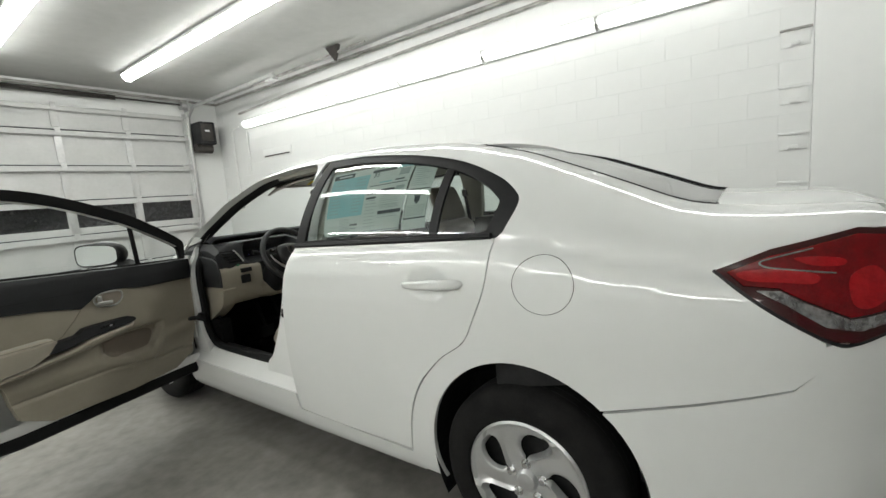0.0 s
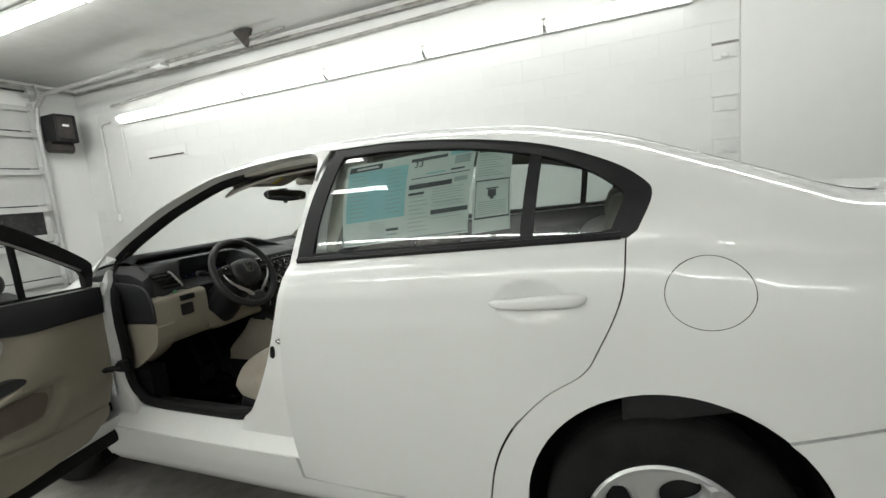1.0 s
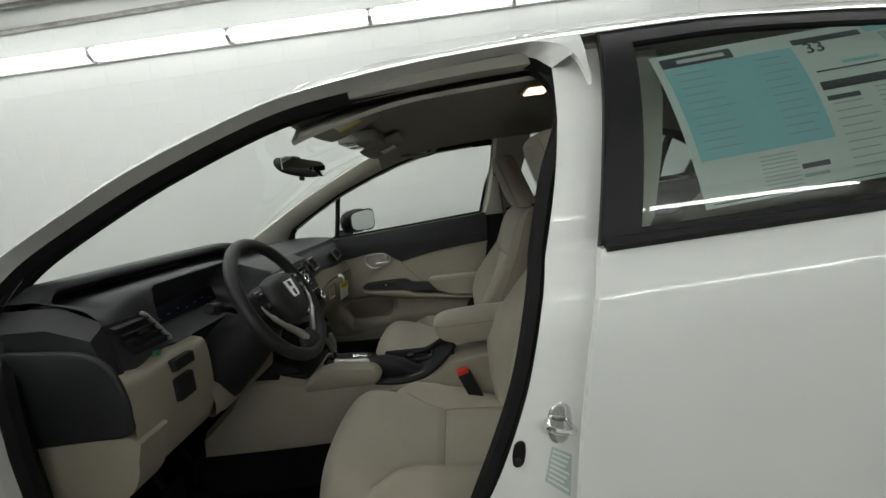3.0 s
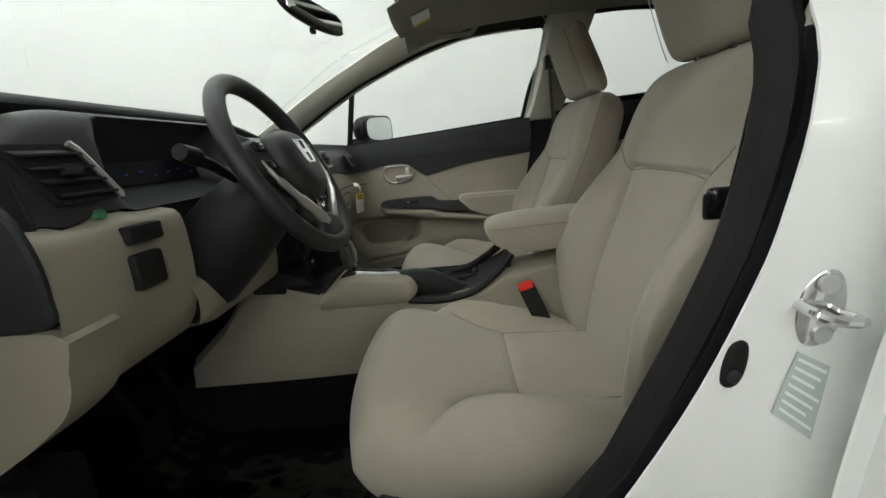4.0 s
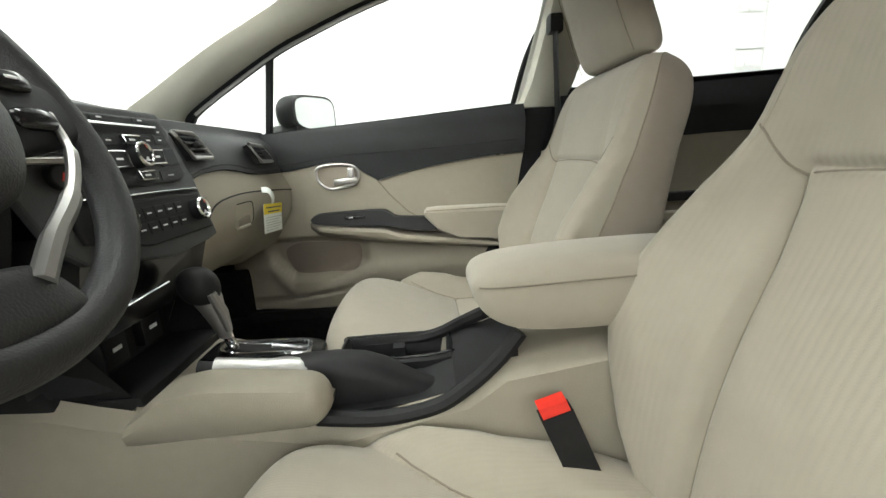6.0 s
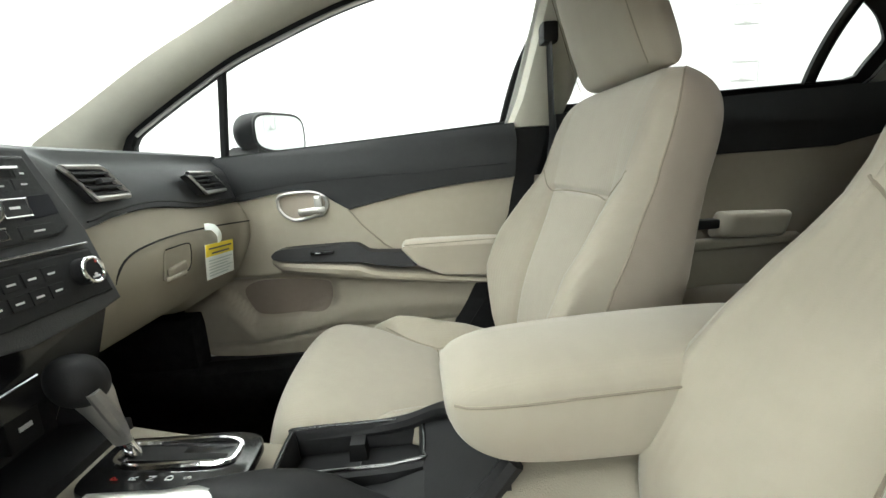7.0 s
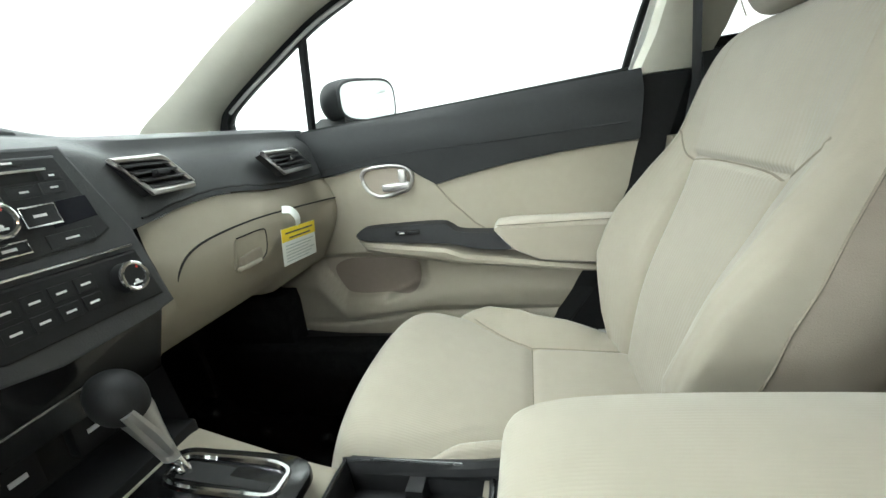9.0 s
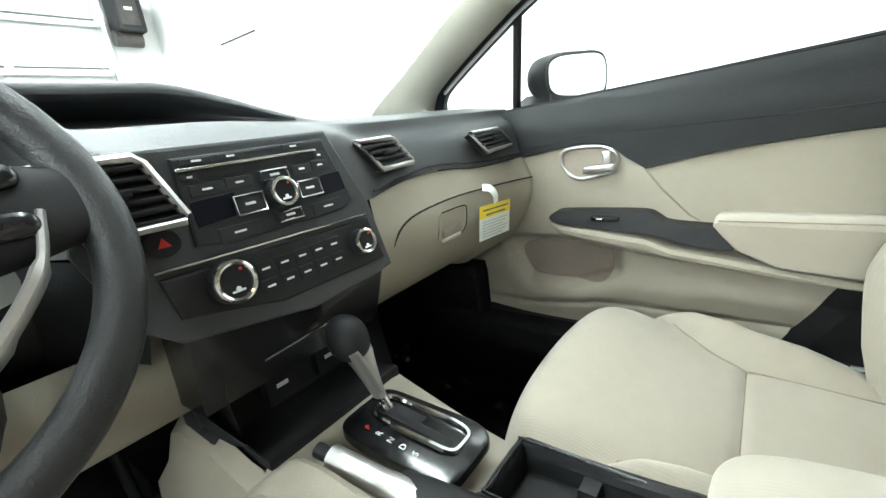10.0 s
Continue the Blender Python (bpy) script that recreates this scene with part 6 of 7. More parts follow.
# left end of the dash: dark side cover over a beige kick panel
part("dash_end_cover", loft([[(x, y + g * (2.15 - y), z + g * (0.88 - z)) for y, z in cr([(2.12, 0.980), (2.02, 0.968), (1.975, 0.935), (1.957, 0.885), (1.955, 0.835), (1.966, 0.801), (2.06, 0.797), (2.30, 0.795), (2.38, 0.86), (2.34, 0.96), (2.22, 0.985)], 4, closed=True)] for x, g in ((-0.735, 0.0), (-0.741, 0.0), (-0.745, 0.02), (-0.746, 0.06))]), DASH, dashboard, "black dash end cover")
part("kick_panel", loft([[(x, y, z) for y, z in cr([(1.966, 0.793), (1.962, 0.745), (1.972, 0.705), (2.00, 0.672), (2.08, 0.62), (2.18, 0.575), (2.34, 0.575), (2.36, 0.79), (2.15, 0.791)], 3, closed=True)] for x in (-0.66, -0.735, -0.739)]), BEIGE, dashboard, "beige kick panel")
part("dash_side", loft([[(-0.70, y, z) for y, z in ((1.985, 0.915), (2.0, 1.01), (2.08, 1.05), (2.25, 1.055), (2.42, 1.02), (2.42, 0.78), (1.98, 0.78))], [(-0.728, y, z) for y, z in ((1.99, 0.91), (2.01, 0.985), (2.09, 1.015), (2.25, 1.02), (2.42, 1.0), (2.42, 0.78), (1.985, 0.78))]]), DASH, dashboard, "black rounded dash end")
for M in (None, MIRX):
    part("kick_carpet", box(-0.735, -0.66, 2.06, 2.36, 0.40, 0.585, 0.006), CARPET, car, "black carpet below the kick panel", M=M)
    part("footwell_side", box(-0.72, -0.70, 2.10, 2.52, 0.22, 0.75, 0.006), CARPET, car, "black footwell carpet", M=M)
part("footwell_bulkhead", box(-0.70, 0.70, 2.44, 2.47, 0.22, 0.90, 0.006), CARPET, car, "black bulkhead carpet")
part("instrument_panel", loft([[(x, 2.062, 0.985), (x, 2.052, 0.945)] for x in np.linspace(-0.52, -0.24, 12)], closed=False), SCREEN, dashboard, "dark instrument display")
for k in range(7):
    part("gauge_mark", box(-0.50 + 0.036 * k, -0.492 + 0.036 * k, 2.0455, 2.0475, 0.957 + 0.004 * (k % 3), 0.960 + 0.004 * (k % 3)), BLUEGLOW, dashboard, "blue lit gauge figures")
part("upper_display", box(-0.50, -0.22, 2.175, 2.18, 1.054, 1.070), SCREEN, dashboard, "dark upper display")


def air_vent(cx, cy, cz, w, h, yaw=0.0, tilt=0.0, slats=4, skew=0.0, bright=SATIN):
    """A dash vent: dark well, silver rim, slats and a tab."""
    M = pose(cx, cy, cz, tilt, 0, yaw)
    def sk(p):
        return Vector((p[0] + skew * p[2] / h, p[1], p[2]))
    out = [(-w, -h), (w * 0.9, -h), (w, -h * 0.85), (w, h * 0.8), (w * 0.88, h), (-w, h)]
    well = part("air_vent", slab([sk((a, 0.0, b)) for a, b in out], (0, 0.012, 0)), DARK, dashboard, "dark air vent", M=M, smooth=False)
    part("vent_rim", sweep([sk((a, -0.004, b)) for a, b in (out if cx > -0.3 else out[1:5])], 0.0048, 6, closed=cx > -0.3), bright, well, "silver vent rim", M=M)
    for k in range(slats):
        z = -h + 2 * h * (k + 0.7) / (slats + 0.4)
        part("slat", join(*[loft([[sk((x, -0.008, z - 0.004)), sk((x, 0.002, z + 0.003)), sk((x, 0.002, z + 0.006)), sk((x, -0.008, z - 0.001))] for x in (-w * 0.97, w * 0.94)])]), BLACK, well, M=M, smooth=False)
    part("vent_tab", box(-0.012, 0.012, -0.016, -0.004, -0.004, 0.004, 0.002), BLACK, well, M=M)


air_vent(0.214, 1.908, 0.951, 0.044, 0.024, 6, -18, 4, -0.018)
air_vent(0.566, 1.912, 0.938, 0.088, 0.023, 10, -22, 4, -0.022)
air_vent(-0.645, 1.980, 0.970, 0.042, 0.038, -6, -10, 4, -0.022)

# centre stack
SX0, SX1 = -0.185, 0.105
def sface(x, z, out=0.0):
    """Point on the raked centre stack face."""
    k = (0.99 - z) / 0.195
    return Vector((x + 0.009, 1.893 - 0.038 * k - out, z - 0.003))
def spanel(name, pts, out, depth, mat, parent, label="", bev=0.002):
    return part(name, slab([sface(x, z, -0.001) for x, z in pts], (0, -out - depth, 0), bev), mat, parent, label, smooth=False)


stack = spanel("centre_panel", [(-0.215, 1.0), (0.075, 1.0), (0.112, 0.90), (0.122, 0.80), (0.09, 0.795), (-0.02, 0.79), (-0.17, 0.815), (-0.20, 0.84), (-0.225, 0.92)], 0.006, 0.002, DASHTOP, dashboard, "dark grey centre stack", 0.004)
radio = spanel("radio", [(-0.125, 0.988), (0.062, 0.990), (0.083, 0.905), (0.06, 0.895), (-0.09, 0.893), (-0.13, 0.90)], 0.011, 0.002, DASH, stack, "black car radio panel", 0.003)
spanel("cd_slot", [(-0.105, 0.972), (0.035, 0.974), (0.035, 0.966), (-0.105, 0.964)], 0.0135, 0.001, DARK, radio, "dark disc slot", 0.0)
spanel("slot_trim", [(-0.125, 0.9775), (0.045, 0.9785), (0.045, 0.9755), (-0.125, 0.9745)], 0.0145, 0.002, CHROME, radio, "chrome slot trim", 0.0005)
for x0, x1, z0, z1 in ((-0.118, -0.083, 0.948, 0.960), (-0.080, -0.050, 0.949, 0.961), (0.004, 0.030, 0.951, 0.963), (0.033, 0.058, 0.952, 0.964), (-0.105, -0.06, 0.897, 0.912), (0.015, 0.062, 0.899, 0.913),
                       (-0.122, -0.105, 0.964, 0.972), (0.040, 0.057, 0.966, 0.974), (-0.118, -0.085, 0.980, 0.986), (-0.08, -0.05, 0.9805, 0.9865), (0.0, 0.03, 0.982, 0.988)):
    b_ = spanel("radio_button", [(x0, z1), (x1, z1), (x1, z0), (x0, z0)], 0.0125, 0.0018, DASH, radio, "", 0.0006)
    spanel("legend", [(x0 + 0.35 * (x1 - x0), (z0 + z1) / 2 + 0.0012), (x0 + 0.65 * (x1 - x0), (z0 + z1) / 2 + 0.0012), (x0 + 0.65 * (x1 - x0), (z0 + z1) / 2 - 0.0008), (x0 + 0.35 * (x1 - x0), (z0 + z1) / 2 - 0.0008)], 0.0146, 0.0003, LEGEND, b_, "", 0.0)
for x0, x1 in ((-0.122, -0.075), (0.028, 0.072)):
    spanel("display", [(x0, 0.944), (x1, 0.946), (x1 + 0.003, 0.922), (x0, 0.918)], 0.013, 0.001, SCREEN, radio, "dark radio display", 0.0005)
for x0, x1, z0, z1 in ((-0.080, -0.046, 0.921, 0.941), (0.002, 0.034, 0.924, 0.943), (-0.040, -0.006, 0.951, 0.962), (-0.036, -0.004, 0.903, 0.914)):
    key = spanel("radio_key", [(x0, z1), (x1, z1), (x1, z0), (x0, z0)], 0.0135, 0.004, DASH, radio, "", 0.0015)
    part("key_rim", sweep([sface(a, b, 0.0175) for a, b in ((x0, z1), (x1, z1), (x1, z0), (x0, z0))], 0.0012, 5, closed=True), CHROME, key)
    spanel("legend", [((x0 + x1) / 2 - 0.006, (z0 + z1) / 2 + 0.0015), ((x0 + x1) / 2 + 0.006, (z0 + z1) / 2 + 0.0015), ((x0 + x1) / 2 + 0.006, (z0 + z1) / 2 - 0.0012), ((x0 + x1) / 2 - 0.006, (z0 + z1) / 2 - 0.0012)], 0.0178, 0.0003, LEGEND, key, "", 0.0)


def knob(name, x, z, r, parent, label):
    n = Vector((0, -1, 0.19)).normalized()
    p = sface(x, z, 0.010)
    k = part(name, rod(p, p + n * 0.016, r, 32, r * 0.94), BLACK, parent, label)
    a, b = Vector((1, 0, 0)), n.cross(Vector((1, 0, 0)))
    part("knob_ring", sweep([p + n * 0.0165 + (a * math.cos(t) + b * math.sin(t)) * r * 0.86 for t in np.linspace(0, 2 * math.pi, 32, endpoint=False)], r * 0.15, 8, closed=True), CHROME, k, "chrome knob ring")
    part("knob_mark", rod(p + n * 0.0165 + b * r * -0.35, p + n * 0.018 + b * r * -0.35, r * 0.12, 8), LEGEND, k)
    part("knob_pointer", rod(p + n * 0.0172 + (a * 0.35 + b * 0.5) * r, p + n * 0.0182 + (a * 0.35 + b * 0.5) * r, r * 0.07, 8), REDPLASTIC, k, "red pointer")
    part("knob_mark", box(p.x - r * 0.3, p.x + r * 0.3, p.y - 0.019, p.y - 0.0175, p.z - 0.001 - r * 0.3, p.z + 0.001 - r * 0.3), LEGEND, k)
    return k


knob("volume_knob", -0.0235, 0.934, 0.0175, radio, "round volume knob with chrome ring")
spanel("chrome_strip", [(-0.175, 0.889), (0.094, 0.883), (0.094, 0.8805), (-0.175, 0.886)], 0.013, 0.003, CHROME, stack, "thin chrome strip", 0.0006)
climate = spanel("climate_panel", [(-0.172, 0.880), (0.098, 0.875), (0.108, 0.815), (-0.06, 0.815), (-0.09, 0.822), (-0.165, 0.838)], 0.011, 0.002, BLACK, stack, "black climate control panel", 0.003)
knob("temperature_knob", -0.112, 0.857, 0.023, climate, "temperature knob with chrome ring")
knob("fan_knob", 0.070, 0.848, 0.0175, climate, "fan knob with chrome ring")
for i in range(5):
    for j in range(2):
        x, z = -0.070 + 0.0245 * i, 0.858 - 0.020 * j + 0.0 * i
        b_ = spanel("climate_button", [(x - 0.010, z + 0.008), (x + 0.010, z + 0.008), (x + 0.010, z - 0.007), (x - 0.010, z - 0.007)], 0.0130, 0.0012, BLACK, climate, "", 0.0004)
        spanel("legend", [(x - 0.005, z + 0.0012), (x + 0.005, z + 0.0012), (x + 0.005, z - 0.001), (x - 0.005, z - 0.001)], 0.0142, 0.0003, LEGEND, b_, "", 0.0)
hz = spanel("hazard_switch", [(-0.158 + 0.017 * math.cos(a), 0.913 + 0.014 * math.sin(a)) for a in np.linspace(0, 2 * math.pi, 20, endpoint=False)], 0.0115, 0.005, BLACK, stack, "round hazard light switch", 0.002)
spanel("hazard_triangle", [(-0.158, 0.918), (-0.152, 0.909), (-0.164, 0.909)], 0.0172, 0.0004, REDPLASTIC, hz, "red hazard triangle", 0.0)
air_vent(-0.176, 1.864, 0.958, 0.040, 0.032, -4, -12, 6, -0.012)
# lower recess with sockets
part("lower_panel", loft([[(-0.152, 1.868, 0.815), (0.128, 1.868, 0.795), (0.122, 1.895, 0.705), (-0.150, 1.895, 0.705)], [(-0.150, 1.95, 0.815), (0.126, 1.95, 0.795), (0.120, 1.96, 0.700), (-0.150, 1.96, 0.700)]]), PIANO, dashboard, "gloss black lower stack")
part("recess_wall", loft([[(-0.151, 1.892, 0.706), (-0.100, 1.876, 0.606)], [(-0.140, 1.985, 0.706), (-0.095, 1.985, 0.606)], [(0.118, 1.985, 0.706), (0.118, 1.985, 0.606)], [(0.122, 1.892, 0.706), (0.120, 1.872, 0.612)]], closed=False), BLACK, dashboard, "black recess below the stack")
part("recess_floor", box(-0.110, 0.125, 1.868, 1.99, 0.600, 0.6225, 0.004), BLACK, dashboard)
part("stack_cheek", loft([[(-0.124, 1.866, 0.842), (-0.124, 1.892, 0.706), (-0.118, 1.895, 0.640)], [(-0.130, 1.874, 0.842), (-0.132, 1.905, 0.706), (-0.126, 1.915, 0.640)], [(-0.136, 1.99, 0.842), (-0.136, 1.99, 0.706), (-0.130, 1.99, 0.640)]], closed=False), DASH, dashboard, "black cheek of the centre stack")
part("stack_trim_line", sweep([(-0.075, 1.8835, 0.738), (0.02, 1.8825, 0.743)], 0.0016, 6), CHROME, dashboard)
cub = part("cubby", box(-0.13, 0.12, 1.962, 2.05, 0.595, 0.71, 0.008), DARK, dashboard, "dark storage cubby")
for x in (-0.03, 0.055):
    sk_ = part("power_socket", box(x - 0.024, x + 0.024, 1.945, 1.963, 0.635, 0.685, 0.004), BLACK, cub, "covered power socket")
    part("socket_mark", box(x - 0.009, x + 0.009, 1.9435, 1.9448, 0.658, 0.664), LEGEND, sk_)
# switches left of the wheel
lp = part("switch_block", box(-0.612, -0.545, 1.945, 1.99, 0.866, 0.892, 0.005), BLACK, dashboard, "black dash switch block")
part("eco_button", rod((-0.612, 1.988, 0.912), (-0.612, 1.976, 0.914), 0.007, 14), material("green_legend", (0.05, 0.25, 0.12), 0.4, col2=(0.08, 0.3, 0.15), scale=30), dashboard, "green lit button")
part("mirror_switch", box(-0.617, -0.560, 1.944, 1.975, 0.800, 0.852, 0.006), BLACK, dashboard, "black mirror adjuster switch")

# ---- steering wheel
SC = Vector((-0.3695, 1.815, 0.9455))
SN = Vector((0, -math.cos(radians(25.9)), math.sin(radians(25.9))))
SU = Vector((0, math.sin(radians(25.9)), math.cos(radians(25.9))))
SR = Vector((1, 0, 0))
def sw_pt(a, b, c=0.0):
    return SC + SR * a + SU * b + SN * c


sw = part("steering_wheel", sweep([sw_pt(0.168 * math.cos(a), 0.168 * math.sin(a), 0.012) for a in np.linspace(0, 2 * math.pi, 64, endpoint=False)], 0.0165, 14, closed=True, flat=1.0), LEATHER)
tagged(sw, "black leather steering wheel with silver lower spokes", "steering wheel")
part("airbag_cover", pillow(lambda u, v, s: sw_pt(0.082 * u * (1 - 0.25 * max(0, -v)), -0.008 + 0.072 * v, 0.022 + 0.034 * s), 28, 28, 4, 0.7), LEATHER, sw, "black airbag cover")
for s in (-1, 1):
    part("spoke", pillow(lambda u, v, k: sw_pt(s * (0.118 + 0.052 * u), 0.012 + (0.036 - 0.010 * u) * v, 0.014 + 0.014 * k), 16, 14, 4), BLACK, sw, "black wheel spoke")
    sp_ = part("lower_spoke", sweep(cr([sw_pt(s * 0.134, 0.006, 0.026), sw_pt(s * 0.120, -0.034, 0.030), sw_pt(s * 0.088, -0.072, 0.030), sw_pt(s * 0.052, -0.100, 0.027), sw_pt(s * 0.026, -0.126, 0.022)], 6), [0.004] * 6 + [0.0065] * 6 + [0.009] * 6 + [0.010] * 7, 8, flat=0.8), SATIN, sw, "satin silver lower spoke")
    for k in range(2):
        part("wheel_button", pillow(lambda u, v, q: sw_pt(s * (0.112 + 0.020 * u), 0.032 - 0.034 * k + 0.010 * v, 0.029 + 0.005 * q), 10, 8, 4, 0.7), PIANO, sw, "gloss black wheel buttons")
    part("button_mark", pillow(lambda u, v, q: sw_pt(s * (0.112 + 0.006 * u), 0.032 + 0.0015 * v, 0.0345 + 0.0006 * q), 6, 6, 4), LEGEND, sw)
part("spoke_web", pillow(lambda u, v, k: sw_pt((0.050 - 0.012 * v) * u, -0.134 + 0.026 * v, 0.014 + 0.013 * k), 20, 14, 4, 0.4), LEATHER, sw, "black lower spoke web")
badge = part("badge", slab([sw_pt(a, b, 0.0545) for a, b in ((-0.026, 0.030), (0.026, 0.030), (0.022, -0.014), (0.016, -0.020), (-0.016, -0.020), (-0.022, -0.014))], SN * 0.003, 0.0015), CHROME, sw, "small chrome badge", smooth=False)
part("badge_field", slab([sw_pt(a, b, 0.0578) for a, b in ((-0.008, 0.026), (0.008, 0.026), (0.006, 0.010), (-0.006, 0.010))], SN * 0.0006), LEATHER, badge, smooth=False)
part("badge_field", slab([sw_pt(a, b, 0.0578) for a, b in ((-0.006, 0.002), (0.006, 0.002), (0.005, -0.015), (-0.005, -0.015))], SN * 0.0006), LEATHER, badge, smooth=False)
part("steering_column", loft([[SC + SU * (-0.01 - 0.25 * d) + SR * (w * math.cos(a)) + SU * (h * math.sin(a)) - SN * d for a in np.linspace(0, 2 * math.pi, 20, endpoint=False)] for d, w, h in ((0.03, 0.058, 0.055), (0.07, 0.078, 0.072), (0.15, 0.088, 0.085), (0.24, 0.092, 0.09))]), BLACK, car, "black steering column cover")
for s in (-1, 1):
    stalk = part("column_stalk", sweep([sw_pt(s * 0.06, 0.02, -0.06), sw_pt(s * 0.12, 0.045, -0.05), sw_pt(s * 0.185, 0.06, -0.04)], [0.007, 0.009, 0.010], 10), BLACK, car, "black column stalk")
    part("stalk_tip", rod(sw_pt(s * 0.165, 0.056, -0.042), sw_pt(s * 0.20, 0.064, -0.038), 0.0145, 14, 0.012), BLACK, stalk)
part("ignition_lock", rod((-0.27, 1.93, 0.90), (-0.262, 1.91, 0.905), 0.02, 18), SATIN, car, "silver ignition lock")

# ---- centre console
def crow(y):
    """Top height of the console's beige shoulders along the car."""
    return lerp(y, [1.05, 1.36, 1.43, 1.62, 1.80, 1.90, 1.97, 2.05, 2.085, 2.14, 2.25], [0.665, 0.662, 0.60, 0.556, 0.588, 0.612, 0.635, 0.638, 0.622, 0.550, 0.455])


con = part("centre_console", loft([[(a - 0.010, y, 0.385), (a - 0.004, y, max(0.395, crow(y) - 0.09)), (a, y, crow(y) - 0.02), (a + 0.02, y, crow(y)), *[(q, y, crow(y) + (-0.10 if 1.878 < y < 2.07 else 0.004 if y > 1.642 or y < 1.45 else -0.115)) for q in ((a + 0.024, b - 0.024) if b > 0.08 else ((2 * a + b) / 3, (a + 2 * b) / 3))], (b - (0.008 if b > 0.08 else 0.02), y, crow(y)), (b, y, crow(y) - 0.02), (b + 0.004, y, max(0.395, crow(y) - 0.09)), (b + 0.010, y, 0.385)]
    for y, a, b in ((1.02, -0.134, -0.014), (1.2, -0.134, -0.014), (1.39, -0.132, -0.012), (1.44, -0.128, 0.06), (1.455, -0.127, 0.09), (1.48, -0.126, 0.104), (1.62, -0.122, 0.114), (1.640, -0.123, 0.117), (1.644, -0.123, 0.117), (1.72, -0.124, 0.120), (1.82, -0.130, 0.130), (1.876, -0.134, 0.134), (1.880, -0.134, 0.134), (1.92, -0.136, 0.136), (1.97, -0.138, 0.138), (2.05, -0.140, 0.140), (2.085, -0.140, 0.140), (2.14, -0.141, 0.141), (2.25, -0.142, 0.142))], closed=False), BEIGE)
tagged(con, "beige centre console with shifter, hand brake and cup holders", "console")
wing = []
for y in [1.618 + 0.03 * (1 - math.cos(q)) for q in np.linspace(0, math.pi / 2, 7)] + list(np.linspace(1.67, 1.87, 12)):
    g_ = min(1.0, math.sqrt(max(0.02, 1 - max(0.0, (1.648 - y) / 0.03) ** 2)))
    zt, zb = lerp(y, [1.60, 1.66, 1.77, 1.82, 1.87], [0.630, 0.642, 0.653, 0.645, 0.606]), lerp(y, [1.60, 1.7, 1.93], [0.580, 0.576, 0.570])
    zm, hh = (zt + zb) / 2, (zt - zb) / 2 * g_
    xo, xi = -0.120 - 0.034 * g_, -0.120 + 0.026 * g_
    wing.append([(xi, y, zm - hh), (xi, y, zm + hh * 0.8), (xi - 0.01, y, zm + hh), (xo + 0.02, y, zm + hh * 0.97), (xo + 0.006, y, zm + hh * 0.75), (xo, y, zm + hh * 0.3), (xo + 0.004, y, zm - hh * 0.5), (xo + 0.016, y, zm - hh)])
part("console_wing", loft(wing), BEIGE, con, "beige console knee wing")
part("tunnel_carpet", loft([[(-0.155, y, 0.222), (-0.138, y, 0.392), (0.138, y, 0.392), (0.155, y, 0.222)] for y in (0.9, 2.45)]), CARPET, car, "black tunnel carpet")
LIDY = [1.428, 1.426, 1.420, 1.410, 1.395, 1.375, 1.345, 1.30, 1.22, 1.14, 1.09, 1.082]
LIDB = [0.733, 0.726, 0.716, 0.706, 0.697, 0.690, 0.686, 0.684, 0.684, 0.684, 0.686, 0.700]
LIDT = [0.741, 0.748, 0.755, 0.760, 0.7645, 0.768, 0.7705, 0.773, 0.775, 0.775, 0.772, 0.760]
LIDW = [0.50, 0.66, 0.80, 0.90, 0.955, 0.985, 1.0, 1.0, 1.0, 1.0, 0.98, 0.9]


def lid_ring(y, zb, zt, k):
    h = zt - zb
    pts = [(-0.064, 0.0), (-0.069, 0.12), (-0.071, 0.35), (-0.0705, 0.62), (-0.069, 0.76), (-0.064, 0.90), (-0.054, 0.98), (-0.03, 1.03), (0.0, 1.05), (0.03, 1.03), (0.054, 0.98), (0.064, 0.88), (0.069, 0.7), (0.070, 0.35), (0.067, 0.1), (0.062, 0.0)]
    return [(-0.071 + a * k, y, zb + b * h) for a, b in pts]


lid_rings = [lid_ring(*q) for q in zip(LIDY, LIDB, LIDT, LIDW)]
lid = part("console_armrest", loft([[p for p in ring] for ring in zip(*[cr(col, 4) for col in zip(*lid_rings)])]), CLOTH, con, "beige padded console armrest lid")
part("armrest_seam", sweep(cr([(-0.071 - 0.0698 * k - 0.0006, y, zb + 0.72 * (zt - zb)) for y, zb, zt, k in zip(LIDY[2:], LIDB[2:], LIDT[2:], LIDW[2:])], 4), 0.0013, 5), SEAM, con)
# black tray: rail, cup holders, hand brake
for pts in ([(-0.110, 1.645, 0.572), (-0.114, 1.56, 0.566), (-0.116, 1.485, 0.578), (-0.117, 1.44, 0.604), (-0.117, 1.398, 0.640), (-0.116, 1.368, 0.676)], [(0.100, 1.635, 0.580), (0.099, 1.56, 0.580), (0.092, 1.48, 0.590), (0.055, 1.425, 0.628), (-0.02, 1.395, 0.672)]):
    part("console_rail", sweep(cr(pts, 5), 0.011, 8), BLACK, con, "black console rail")
part("console_tray", loft([[(a, y, z), (b, y, z), (b, y, z - 0.05), (a, y, z - 0.05)] for y, z, a, b in ((1.37, 0.668, -0.11, -0.02), (1.40, 0.634, -0.108, 0.03), (1.435, 0.608, -0.105, 0.085), (1.455, 0.596, -0.102, 0.092))]), BLACK, con, "black slope behind the cup holders")
